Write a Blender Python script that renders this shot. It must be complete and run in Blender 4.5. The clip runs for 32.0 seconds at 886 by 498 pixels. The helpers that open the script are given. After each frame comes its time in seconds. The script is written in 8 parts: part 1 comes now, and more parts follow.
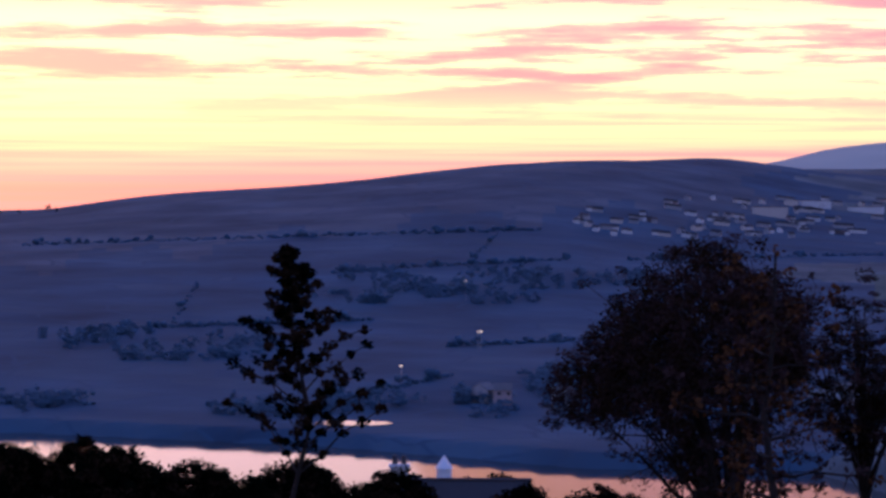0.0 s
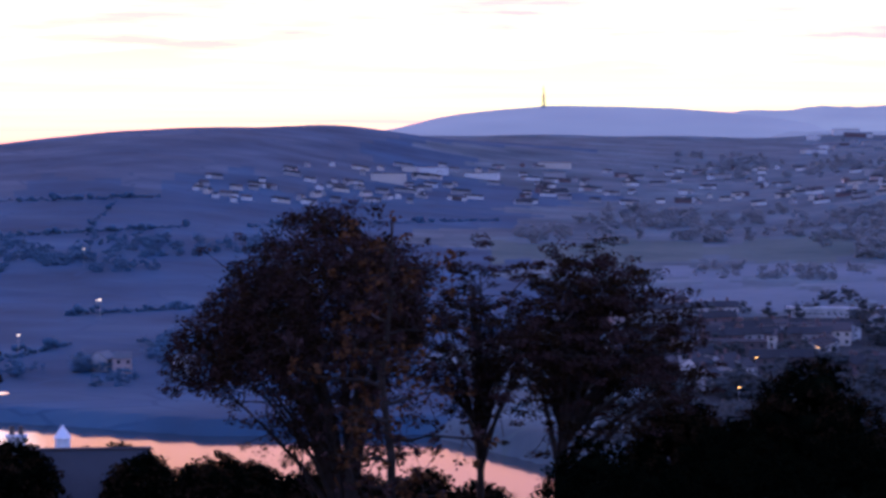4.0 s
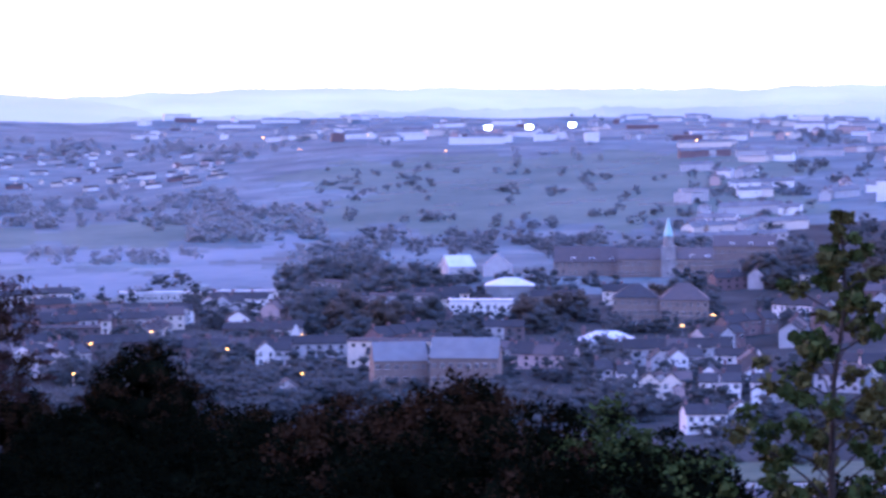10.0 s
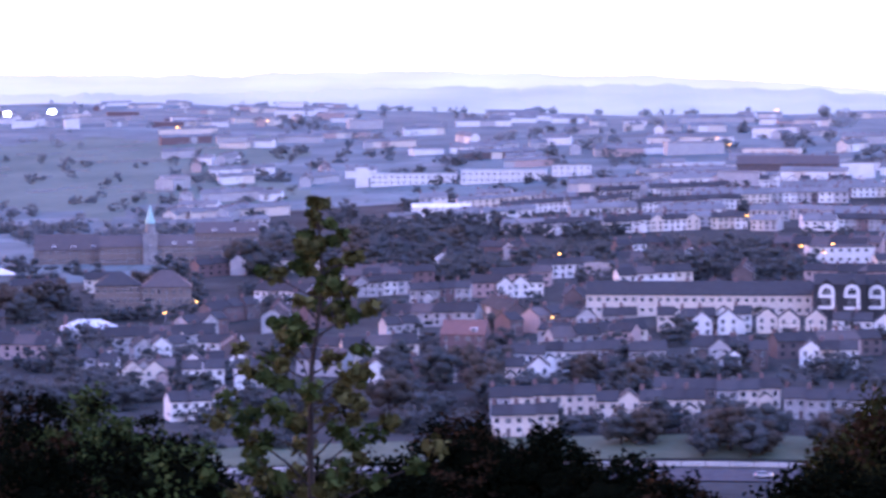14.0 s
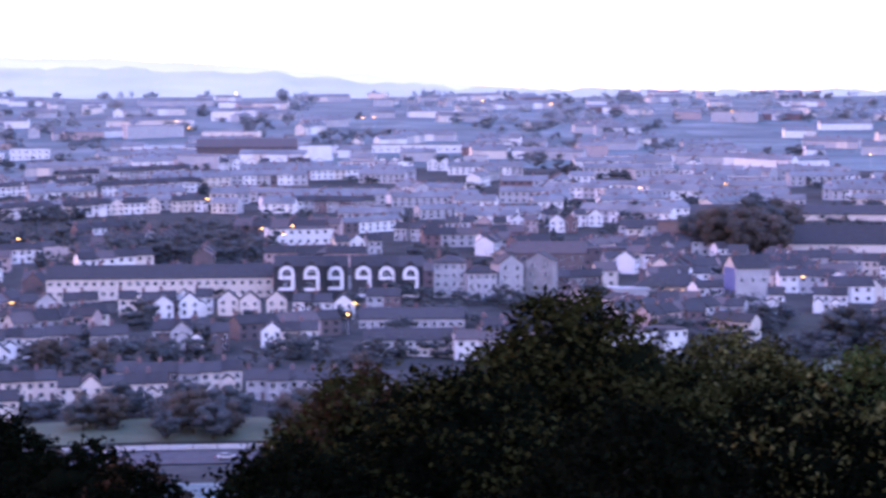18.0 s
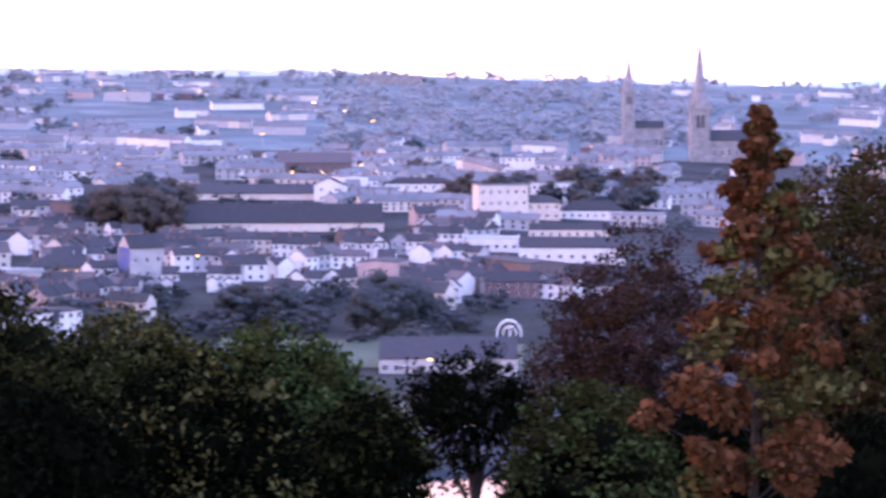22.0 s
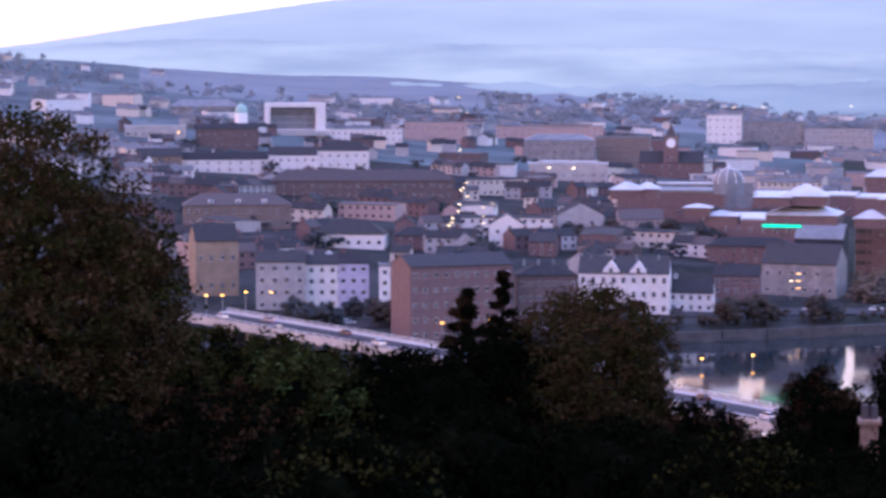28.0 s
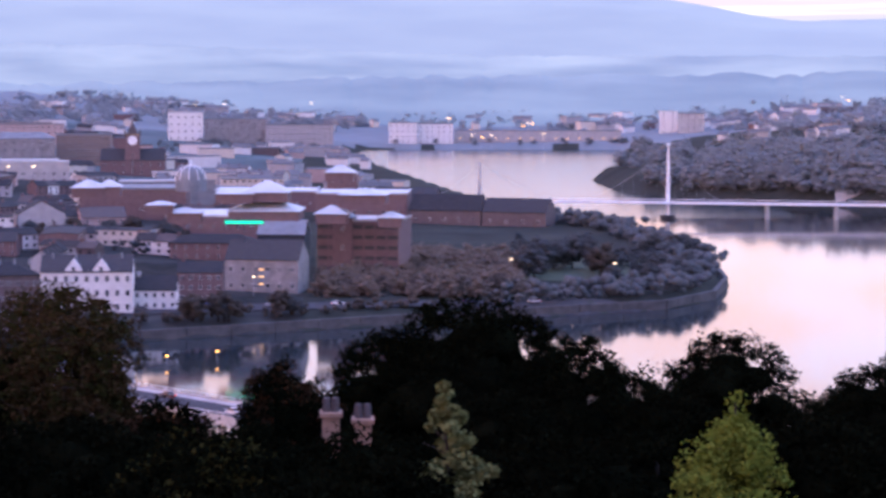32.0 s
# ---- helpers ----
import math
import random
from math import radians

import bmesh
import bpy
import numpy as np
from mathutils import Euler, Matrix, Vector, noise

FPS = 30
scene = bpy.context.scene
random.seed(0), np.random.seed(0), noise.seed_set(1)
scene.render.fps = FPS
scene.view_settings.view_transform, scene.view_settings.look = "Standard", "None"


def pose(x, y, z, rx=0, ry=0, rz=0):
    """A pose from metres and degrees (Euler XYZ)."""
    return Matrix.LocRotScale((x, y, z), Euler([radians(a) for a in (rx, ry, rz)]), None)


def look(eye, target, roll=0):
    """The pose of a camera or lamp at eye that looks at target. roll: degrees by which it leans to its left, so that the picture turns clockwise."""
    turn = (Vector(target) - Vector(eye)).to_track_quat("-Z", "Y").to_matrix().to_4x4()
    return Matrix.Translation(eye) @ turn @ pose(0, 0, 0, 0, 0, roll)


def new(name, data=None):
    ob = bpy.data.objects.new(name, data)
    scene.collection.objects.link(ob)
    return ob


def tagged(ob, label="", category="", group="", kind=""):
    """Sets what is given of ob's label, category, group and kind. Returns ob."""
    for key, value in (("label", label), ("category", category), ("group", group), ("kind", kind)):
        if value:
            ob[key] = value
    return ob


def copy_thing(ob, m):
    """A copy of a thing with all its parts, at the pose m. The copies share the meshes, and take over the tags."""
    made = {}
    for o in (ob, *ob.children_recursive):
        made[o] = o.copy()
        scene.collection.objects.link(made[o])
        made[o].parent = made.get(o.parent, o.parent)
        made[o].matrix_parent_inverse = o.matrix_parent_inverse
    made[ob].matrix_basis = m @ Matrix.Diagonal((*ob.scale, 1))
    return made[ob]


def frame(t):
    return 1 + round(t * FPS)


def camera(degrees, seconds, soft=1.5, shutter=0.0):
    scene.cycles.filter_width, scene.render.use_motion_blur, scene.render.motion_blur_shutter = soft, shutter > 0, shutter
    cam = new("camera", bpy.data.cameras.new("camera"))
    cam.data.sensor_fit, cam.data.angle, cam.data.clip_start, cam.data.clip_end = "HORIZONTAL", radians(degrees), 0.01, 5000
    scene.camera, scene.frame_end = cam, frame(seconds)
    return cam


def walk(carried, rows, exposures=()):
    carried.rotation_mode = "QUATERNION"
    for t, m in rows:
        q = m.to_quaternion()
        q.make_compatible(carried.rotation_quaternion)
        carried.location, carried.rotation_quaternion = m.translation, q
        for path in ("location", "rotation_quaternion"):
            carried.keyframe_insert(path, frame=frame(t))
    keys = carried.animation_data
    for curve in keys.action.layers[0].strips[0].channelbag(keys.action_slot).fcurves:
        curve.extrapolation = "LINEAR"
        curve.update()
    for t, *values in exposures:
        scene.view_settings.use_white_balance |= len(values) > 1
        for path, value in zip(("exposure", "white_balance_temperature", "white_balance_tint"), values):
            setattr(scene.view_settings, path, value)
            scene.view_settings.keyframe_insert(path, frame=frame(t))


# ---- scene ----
cam = camera(20.0, 32.0, soft=3.05, shutter=0.5)

# The camera turns about a point 0.4 m behind the lens: seconds, heading, pitch and roll in degrees.
EYE_Z = 85.0
TURN = """0.0 -41.460 -1.362 0.182/0.5 -40.569 -1.346 0.189/1.0 -39.423 -1.335 0.176/1.5 -38.338 -1.377 0.144/2.0 -37.173 -1.488 0.110/2.5 -36.104 -1.632 0.088/
3.0 -34.975 -1.809 0.088/3.5 -33.907 -1.967 0.106/5.5 -29.167 -2.312 0.143/6.0 -27.920 -2.319 0.141/6.5 -26.745 -2.335 0.130/7.0 -25.456 -2.347 0.114/
7.5 -24.245 -2.356 0.097/8.0 -22.927 -2.376 0.080/8.5 -21.676 -2.387 0.057/9.0 -20.312 -2.401 0.023/9.5 -19.037 -2.408 -0.017/
10.0 -17.667 -2.420 -0.048/10.5 -16.338 -2.448 -0.060/11.0 -14.860 -2.473 -0.088/11.5 -13.442 -2.520 -0.112/12.0 -11.884 -2.565 -0.119/
12.5 -10.436 -2.613 -0.142/13.0 -8.880 -2.659 -0.145/13.5 -7.443 -2.697 -0.138/14.0 -5.892 -2.738 -0.147/14.5 -4.463 -2.769 -0.143/
16.5 1.488 -2.906 -0.129/17.0 3.108 -2.985 -0.137/17.5 4.653 -3.066 -0.154/18.0 6.368 -3.152 -0.174/18.5 7.999 -3.234 -0.186/19.0 9.759 -3.330 -0.187/
19.5 11.390 -3.415 -0.195/20.0 13.171 -3.510 -0.190/20.5 14.834 -3.581 -0.155/21.0 16.643 -3.621 -0.108/21.5 18.323 -3.642 -0.047/
22.0 20.137 -3.631 0.032/22.5 21.835 -3.602 0.084/23.0 23.701 -3.604 0.126/23.5 25.448 -3.643 0.141/24.0 27.326 -3.729 0.125/24.5 29.073 -3.826 0.097/
25.0 30.947 -3.941 0.092/25.5 32.684 -4.037 0.081/26.0 34.547 -4.128 0.069/26.5 36.107 -4.201 0.058/28.5 40.957 -4.362 0.049/29.0 42.458 -4.373 0.058/
29.5 44.169 -4.380 0.073/30.0 46.052 -4.378 0.073/30.5 47.703 -4.382 0.088/31.0 49.300 -4.381 0.102/31.5 50.630 -4.387 0.110/32.0 51.906 -4.386 0.121"""
ROWS = []
for line in TURN.split("/"):
    t, a, p, r = (float(v) for v in line.split())
    ROWS.append((t, pose(0.4 * math.sin(radians(a)), 0.4 * math.cos(radians(a)), EYE_Z, 90 + p, 0, -a) @ pose(0, 0, 0, 0, 0, r)))
EXPOSURES = [(0.0, -0.02, 4480, 10), (1.0, -0.36, 4530, 8), (2.0, -0.32, 4600, 8), (3.0, 0.18, 4430, 8), (3.5, 0.5, 4430, 8), (6.0, 1.85, 4400, 7), (9.0, 2.3, 4350, 9), (13.0, 2.45, 4950, 11),
             (17.0, 2.5, 5050, 9), (19.0, 2.62, 5150, 5), (23.0, 2.85, 5400, 2), (26.0, 2.52, 5500, 0), (29.0, 1.9, 5300, -2), (32.0, 1.95, 5400, 1)]
walk(cam, ROWS, EXPOSURES)

# ---- sky and light ----
SUN_AZ = -56.0
world = bpy.data.worlds.new("dusk")
scene.world = world
world.use_nodes = True
wn, wl = world.node_tree.nodes, world.node_tree.links
wn.clear()


def wnode(kind, **props):
    n = wn.new(kind)
    for k, v in props.items():
        if k == "op":
            n.operation = v
        elif k == "data":
            n.data_type = v
        elif k == "blend":
            n.blend_type = v
    return n


def ramp_of(nodes, stops, mode="LINEAR"):
    n = nodes.new("ShaderNodeValToRGB")
    n.color_ramp.interpolation = mode
    els = n.color_ramp.elements
    els[0].position, els[0].color = stops[0][0], (*stops[0][1], 1)
    els[1].position, els[1].color = stops[-1][0], (*stops[-1][1], 1)
    for p, c in stops[1:-1]:
        e = els.new(p)
        e.color = (*c, 1)
    return n


wc = wn.new("ShaderNodeTexCoord")
sep = wn.new("ShaderNodeSeparateXYZ")
wl.new(wc.outputs["Generated"], sep.inputs[0])
# sunset side: heights from 0 to 25 degrees
hmap = wn.new("ShaderNodeMapRange")
hmap.inputs["From Min"].default_value, hmap.inputs["From Max"].default_value = 0.0, 0.45
wl.new(sep.outputs["Z"], hmap.inputs["Value"])
warm = ramp_of(wn, [(0.0, (1.0, 0.30, 0.22)), (0.022, (1.1, 0.46, 0.30)), (0.05, (1.25, 0.95, 0.33)), (0.15, (1.4, 1.16, 0.45)), (0.178, (1.1, 0.55, 0.28)), (0.20, (0.95, 0.30, 0.13)), (0.30, (0.82, 0.23, 0.10)), (0.42, (0.70, 0.24, 0.14)), (0.55, (0.36, 0.34, 0.55)), (1.0, (0.13, 0.22, 0.62))])
cool = ramp_of(wn, [(0.0, (0.20, 0.20, 0.27)), (0.04, (0.24, 0.20, 0.24)), (0.09, (0.45, 0.245, 0.215)), (0.2, (0.53, 0.255, 0.205)), (0.4, (0.47, 0.24, 0.225)), (0.6, (0.20, 0.23, 0.48)), (1.0, (0.13, 0.22, 0.62))])
wl.new(hmap.outputs[0], warm.inputs[0])
wl.new(hmap.outputs[0], cool.inputs[0])
sund = wn.new("ShaderNodeVectorMath")
sund.operation = "DOT_PRODUCT"
sund.inputs[1].default_value = (math.sin(radians(SUN_AZ)), math.cos(radians(SUN_AZ)), 0.0)
wl.new(wc.outputs["Generated"], sund.inputs[0])
side = wn.new("ShaderNodeMapRange")
side.interpolation_type = "SMOOTHSTEP"
side.inputs["From Min"].default_value, side.inputs["From Max"].default_value = -0.25, 0.97
wl.new(sund.outputs["Value"], side.inputs["Value"])
skymix = wn.new("ShaderNodeMix")
skymix.data_type = "RGBA"
wl.new(side.outputs[0], skymix.inputs[0])
wl.new(cool.outputs[0], skymix.inputs[6])
wl.new(warm.outputs[0], skymix.inputs[7])
# long thin clouds
cmap = wn.new("ShaderNodeMapping")
cmap.inputs["Scale"].default_value = (6.0, 6.0, 78.0)
cmap.inputs["Rotation"].default_value = (0.012, 0.02, 0.0)
wl.new(wc.outputs["Generated"], cmap.inputs[0])
cn = wn.new("ShaderNodeTexNoise")
cn.inputs["Scale"].default_value, cn.inputs["Detail"].default_value, cn.inputs["Roughness"].default_value = 1.7, 8.0, 0.62
wl.new(cmap.outputs[0], cn.inputs["Vector"])
cramp = ramp_of(wn, [(0.0, (0, 0, 0)), (0.475, (0, 0, 0)), (0.525, (0.72, 0.72, 0.72)), (0.60, (1, 1, 1)), (1.0, (1, 1, 1))])
wl.new(cn.outputs[0], cramp.inputs[0])
chigh = wn.new("ShaderNodeMapRange")
chigh.inputs["From Min"].default_value, chigh.inputs["From Max"].default_value = 0.022, 0.044
wl.new(sep.outputs["Z"], chigh.inputs["Value"])
cm = wn.new("ShaderNodeMath")
cm.operation = "MULTIPLY"
wl.new(cramp.outputs[0], cm.inputs[0])
wl.new(chigh.outputs[0], cm.inputs[1])
cside = wn.new("ShaderNodeMix")
cside.data_type = "RGBA"
cside.inputs[6].default_value, cside.inputs[7].default_value = (0.50, 0.40, 0.52, 1), (0.95, 0.30, 0.27, 1)
wl.new(side.outputs[0], cside.inputs[0])
# thin glowing bars low over the hills
smap, sn, slow, sm, streak = wn.new("ShaderNodeMapping"), wn.new("ShaderNodeTexNoise"), wn.new("ShaderNodeMapRange"), wn.new("ShaderNodeMath"), wn.new("ShaderNodeMix")
smap.inputs["Scale"].default_value, smap.inputs["Rotation"].default_value, smap.inputs["Location"].default_value = (2.4, 2.4, 150.0), (0.01, 0.015, 0.0), (3.1, 1.7, 5.0)
sn.inputs["Scale"].default_value, sn.inputs["Detail"].default_value, sn.inputs["Roughness"].default_value = 1.5, 6.0, 0.55
slow.inputs["From Min"].default_value, slow.inputs["From Max"].default_value, slow.inputs["To Min"].default_value, slow.inputs["To Max"].default_value = 0.012, 0.05, 1.0, 0.0
sramp = ramp_of(wn, [(0.0, (0, 0, 0)), (0.46, (0, 0, 0)), (0.58, (0.8, 0.8, 0.8)), (1.0, (1, 1, 1))])
sm.operation, streak.data_type = "MULTIPLY", "RGBA"
wl.new(wc.outputs["Generated"], smap.inputs[0])
wl.new(smap.outputs[0], sn.inputs["Vector"])
wl.new(sn.outputs[0], sramp.inputs[0])
wl.new(sep.outputs["Z"], slow.inputs["Value"])
wl.new(sramp.outputs[0], sm.inputs[0])
wl.new(slow.outputs[0], sm.inputs[1])
wl.new(sm.outputs[0], streak.inputs[0])
wl.new(skymix.outputs[2], streak.inputs[6])
wl.new(cside.outputs[2], streak.inputs[7])
cloudmix = wn.new("ShaderNodeMix")
cloudmix.data_type = "RGBA"
wl.new(cm.outputs[0], cloudmix.inputs[0])
wl.new(streak.outputs[2], cloudmix.inputs[6])
wl.new(cside.outputs[2], cloudmix.inputs[7])
nishita = wn.new("ShaderNodeTexSky")
nishita.sky_type = "NISHITA"
nishita.sun_disc = False
nishita.sun_elevation, nishita.sun_rotation = radians(1.0), radians(SUN_AZ)
bg1, bg2, badd, wout = wn.new("ShaderNodeBackground"), wn.new("ShaderNodeBackground"), wn.new("ShaderNodeAddShader"), wn.new("ShaderNodeOutputWorld")
bg1.inputs[1].default_value, bg2.inputs[1].default_value = 1.0, 0.05
wl.new(cloudmix.outputs[2], bg1.inputs[0])
wl.new(nishita.outputs[0], bg2.inputs[0])
wl.new(bg1.outputs[0], badd.inputs[0])
wl.new(bg2.outputs[0], badd.inputs[1])
wl.new(badd.outputs[0], wout.inputs[0])

sun = new("sun", bpy.data.lights.new("sun", "SUN"))
sun.data.energy, sun.data.angle, sun.data.color = 0.15, radians(30), (1.0, 0.72, 0.6)
sun.matrix_world = look((0, 0, 0), (-math.sin(radians(SUN_AZ)), -math.cos(radians(SUN_AZ)), -0.22))


# ---- materials ----
def material(name, a, b, rough=0.8, scale=1.0, metal=0.0, bump=0.2, fine=8.0, island=0.0, obj=0.0, spec=0.3):
    """Two colours mixed by a broad and a fine noise, with relief; scale is features per metre."""
    m = bpy.data.materials.new(name)
    m.use_nodes = True
    n, l = m.node_tree.nodes, m.node_tree.links
    bsdf = n["Principled BSDF"]
    geo = n.new("ShaderNodeNewGeometry")
    n1, n2 = n.new("ShaderNodeTexNoise"), n.new("ShaderNodeTexNoise")
    n1.inputs["Scale"].default_value, n1.inputs["Detail"].default_value = scale, 4
    n2.inputs["Scale"].default_value, n2.inputs["Detail"].default_value = scale * fine, 2
    l.new(geo.outputs["Position"], n1.inputs["Vector"])
    l.new(geo.outputs["Position"], n2.inputs["Vector"])
    add = n.new("ShaderNodeMath")
    add.operation = "MULTIPLY_ADD"
    add.inputs[1].default_value = 0.45
    l.new(n2.outputs[0], add.inputs[0])
    l.new(n1.outputs[0], add.inputs[2])
    mr = n.new("ShaderNodeMapRange")
    mr.inputs["From Min"].default_value, mr.inputs["From Max"].default_value = 0.5, 0.95
    l.new(add.outputs[0], mr.inputs["Value"])
    fac = mr.outputs[0]
    for amount, socket in ((island, geo.outputs["Random Per Island"]), (obj, None)):
        if amount:
            if socket is None:
                socket = n.new("ShaderNodeObjectInfo").outputs["Random"]
            mx = n.new("ShaderNodeMix")
            mx.inputs[0].default_value = amount
            l.new(fac, mx.inputs[2])
            l.new(socket, mx.inputs[3])
            fac = mx.outputs[0]
    mix = n.new("ShaderNodeMix")
    mix.data_type = "RGBA"
    mix.inputs[6].default_value, mix.inputs[7].default_value = (*a, 1), (*b, 1)
    l.new(fac, mix.inputs[0])
    l.new(mix.outputs[2], bsdf.inputs["Base Color"])
    bsdf.inputs["Roughness"].default_value, bsdf.inputs["Metallic"].default_value = rough, metal
    bsdf.inputs["Specular IOR Level"].default_value = spec
    if bump:
        bp = n.new("ShaderNodeBump")
        bp.inputs["Strength"].default_value, bp.inputs["Distance"].default_value = bump, 0.3 / max(scale, 0.05) * 0.1
        l.new(add.outputs[0], bp.inputs["Height"])
        l.new(bp.outputs[0], bsdf.inputs["Normal"])
    return m


def glow(name, colour, strength):
    m = bpy.data.materials.new(name)
    m.use_nodes = True
    b = m.node_tree.nodes["Principled BSDF"]
    b.inputs["Base Color"].default_value = (*colour, 1)
    b.inputs["Emission Color"].default_value, b.inputs["Emission Strength"].default_value = (*colour, 1), strength
    return m


WHITE = material("white_render", (0.53, 0.52, 0.505), (0.70, 0.69, 0.675), scale=0.4, obj=0.4)
CREAM = material("cream_render", (0.46, 0.41, 0.35), (0.61, 0.55, 0.48), scale=0.4, obj=0.4)
PINKISH = material("pink_render", (0.30, 0.23, 0.22), (0.42, 0.33, 0.31), scale=0.4, obj=0.4)
GREY = material("grey_render", (0.24, 0.24, 0.25), (0.42, 0.41, 0.41), scale=0.4, obj=0.5)
LILAC = material("lilac_render", (0.34, 0.33, 0.44), (0.44, 0.42, 0.54), scale=0.4)
BRICK = material("red_brick", (0.112, 0.077, 0.078), (0.174, 0.120, 0.120), scale=0.5, obj=0.4, fine=14)
DARKBRICK = material("dark_brick", (0.080, 0.064, 0.065), (0.138, 0.112, 0.112), scale=0.5, obj=0.4)
BROWNBRICK = material("brown_brick", (0.13, 0.105, 0.095), (0.20, 0.165, 0.145), scale=0.5, obj=0.4)
STONE = material("grey_stone", (0.16, 0.155, 0.155), (0.28, 0.27, 0.27), scale=0.3)
SANDSTONE = material("sandstone", (0.19, 0.15, 0.11), (0.28, 0.225, 0.165), scale=0.3)
TANBRICK = material("tan_brick", (0.20, 0.125, 0.085), (0.30, 0.195, 0.135), scale=2.0, fine=10)
SLATE = material("slate", (0.022, 0.023, 0.026), (0.056, 0.057, 0.062), rough=0.85, scale=0.5, obj=0.6, fine=10, island=0.3, spec=0.15)
BROWNTILE = material("brown_tile", (0.050, 0.042, 0.043), (0.090, 0.076, 0.075), rough=0.7, scale=0.5, obj=0.6)
REDTILE = material("red_tile", (0.105, 0.058, 0.050), (0.16, 0.085, 0.072), rough=0.7, scale=0.5, obj=0.5)
SHEET = material("pale_roof_sheet", (0.38, 0.41, 0.43), (0.52, 0.55, 0.57), rough=0.45, scale=0.2)
LEAD = material("grey_roof", (0.14, 0.15, 0.165), (0.22, 0.235, 0.25), rough=0.7, scale=0.2, spec=0.15)
COPPER = material("green_copper", (0.26, 0.42, 0.38), (0.36, 0.52, 0.46), rough=0.6, scale=0.5)
GLASS = material("window_glass", (0.02, 0.025, 0.03), (0.05, 0.055, 0.07), rough=0.12, scale=0.6, spec=0.6, bump=0.02, obj=0.5)
FRAMEW = material("white_frame", (0.70, 0.70, 0.70), (0.82, 0.82, 0.82), rough=0.5, scale=2)
CONCRETE = material("concrete", (0.30, 0.30, 0.29), (0.44, 0.43, 0.42), scale=0.2)
ASPHALT = material("asphalt", (0.045, 0.045, 0.05), (0.075, 0.075, 0.08), rough=0.95, scale=0.2, spec=0.03)
METAL = material("painted_steel", (0.30, 0.31, 0.33), (0.42, 0.43, 0.45), rough=0.45, metal=0.4, scale=1)
BLACKMETAL = material("dark_steel", (0.04, 0.04, 0.045), (0.08, 0.08, 0.085), rough=0.5, metal=0.4, scale=1)
BARK = material("bark", (0.014, 0.011, 0.009), (0.036, 0.028, 0.022), rough=0.9, scale=3, bump=0.6)
LEAF_GREEN = material("leaf_green", (0.013, 0.021, 0.007), (0.060, 0.076, 0.022), rough=0.6, scale=0.5, island=0.6, bump=0, spec=0.0)
# near-black: the trees' deep shade is put into this leaf colour
LEAF_DARK = material("leaf_deep_shade", (0.0012, 0.0016, 0.0010), (0.0055, 0.0068, 0.0034), rough=0.6, scale=0.5, island=0.6, bump=0, spec=0.0)
LEAF_BROWN = material("leaf_brown", (0.009, 0.006, 0.004), (0.038, 0.023, 0.012), rough=0.65, scale=0.5, island=0.6, bump=0, spec=0.0)
LEAF_RUST = material("leaf_rust", (0.022, 0.014, 0.013), (0.060, 0.036, 0.032), rough=0.65, scale=0.5, island=0.6, bump=0, spec=0.0)
LEAF_UMBER = material("leaf_umber", (0.018, 0.013, 0.007), (0.062, 0.042, 0.020), rough=0.65, scale=0.5, island=0.6, bump=0, spec=0.0)
LEAF_RED = material("leaf_red", (0.044, 0.021, 0.010), (0.118, 0.057, 0.024), rough=0.65, scale=0.5, island=0.7, bump=0, spec=0.0)
LEAF_OLIVE = material("leaf_olive", (0.026, 0.028, 0.009), (0.105, 0.098, 0.034), rough=0.6, scale=0.5, island=0.6, bump=0, spec=0.0)
# darker olive, with the shade of backlit bushes put into the colour
LEAF_DUSK = material("leaf_shade_olive", (0.008, 0.009, 0.003), (0.036, 0.036, 0.012), rough=0.6, scale=0.5, island=0.6, bump=0, spec=0.0)
LEAF_LIME = material("leaf_lime", (0.07, 0.095, 0.012), (0.17, 0.20, 0.035), rough=0.6, scale=0.6, island=0.6, bump=0, spec=0.0)
LEAF_PALE = material("leaf_pale", (0.062, 0.072, 0.024), (0.135, 0.145, 0.056), rough=0.6, scale=0.6, island=0.6, bump=0, spec=0.0)
# far foliage and far slate: distance haze is put into these colours
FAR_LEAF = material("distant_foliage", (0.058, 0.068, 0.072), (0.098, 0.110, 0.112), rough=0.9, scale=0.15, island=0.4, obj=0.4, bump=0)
PALE_LEAF = material("haze_paled_foliage", (0.225, 0.245, 0.255), (0.285, 0.305, 0.312), rough=0.95, scale=0.15, island=0.4, spec=0.02, bump=0)
PALE_SLATE = material("haze_paled_slate", (0.098, 0.102, 0.109), (0.178, 0.182, 0.189), rough=0.9, scale=0.3, island=0.6, spec=0.1)
QUAYSTONE = material("dark_quay_stone", (0.045, 0.045, 0.048), (0.09, 0.088, 0.088), rough=0.8, scale=0.3)
FAR_AUTUMN = material("autumn_foliage", (0.145, 0.122, 0.100), (0.215, 0.176, 0.140), rough=0.9, scale=0.15, island=0.4, obj=0.4, bump=0)
TOWN_AUTUMN = material("dull_autumn_foliage", (0.062, 0.057, 0.050), (0.105, 0.093, 0.078), rough=0.9, scale=0.15, island=0.4, obj=0.4, bump=0)
LAMP_SODIUM = glow("sodium_lamp", (1.0, 0.40, 0.06), 2.1)
LAMP_WHITE = glow("white_lamp", (1.0, 0.66, 0.34), 1.1)
LAMP_FLOOD = glow("floodlight", (1.0, 0.93, 0.86), 5.0)
LAMP_GREEN = glow("green_sign_light", (0.08, 0.9, 0.42), 0.22)
LAMP_RED = glow("red_lamp", (1.0, 0.05, 0.04), 0.8)
LIT_WINDOW = glow("lit_window", (1.0, 0.55, 0.2), 0.35)


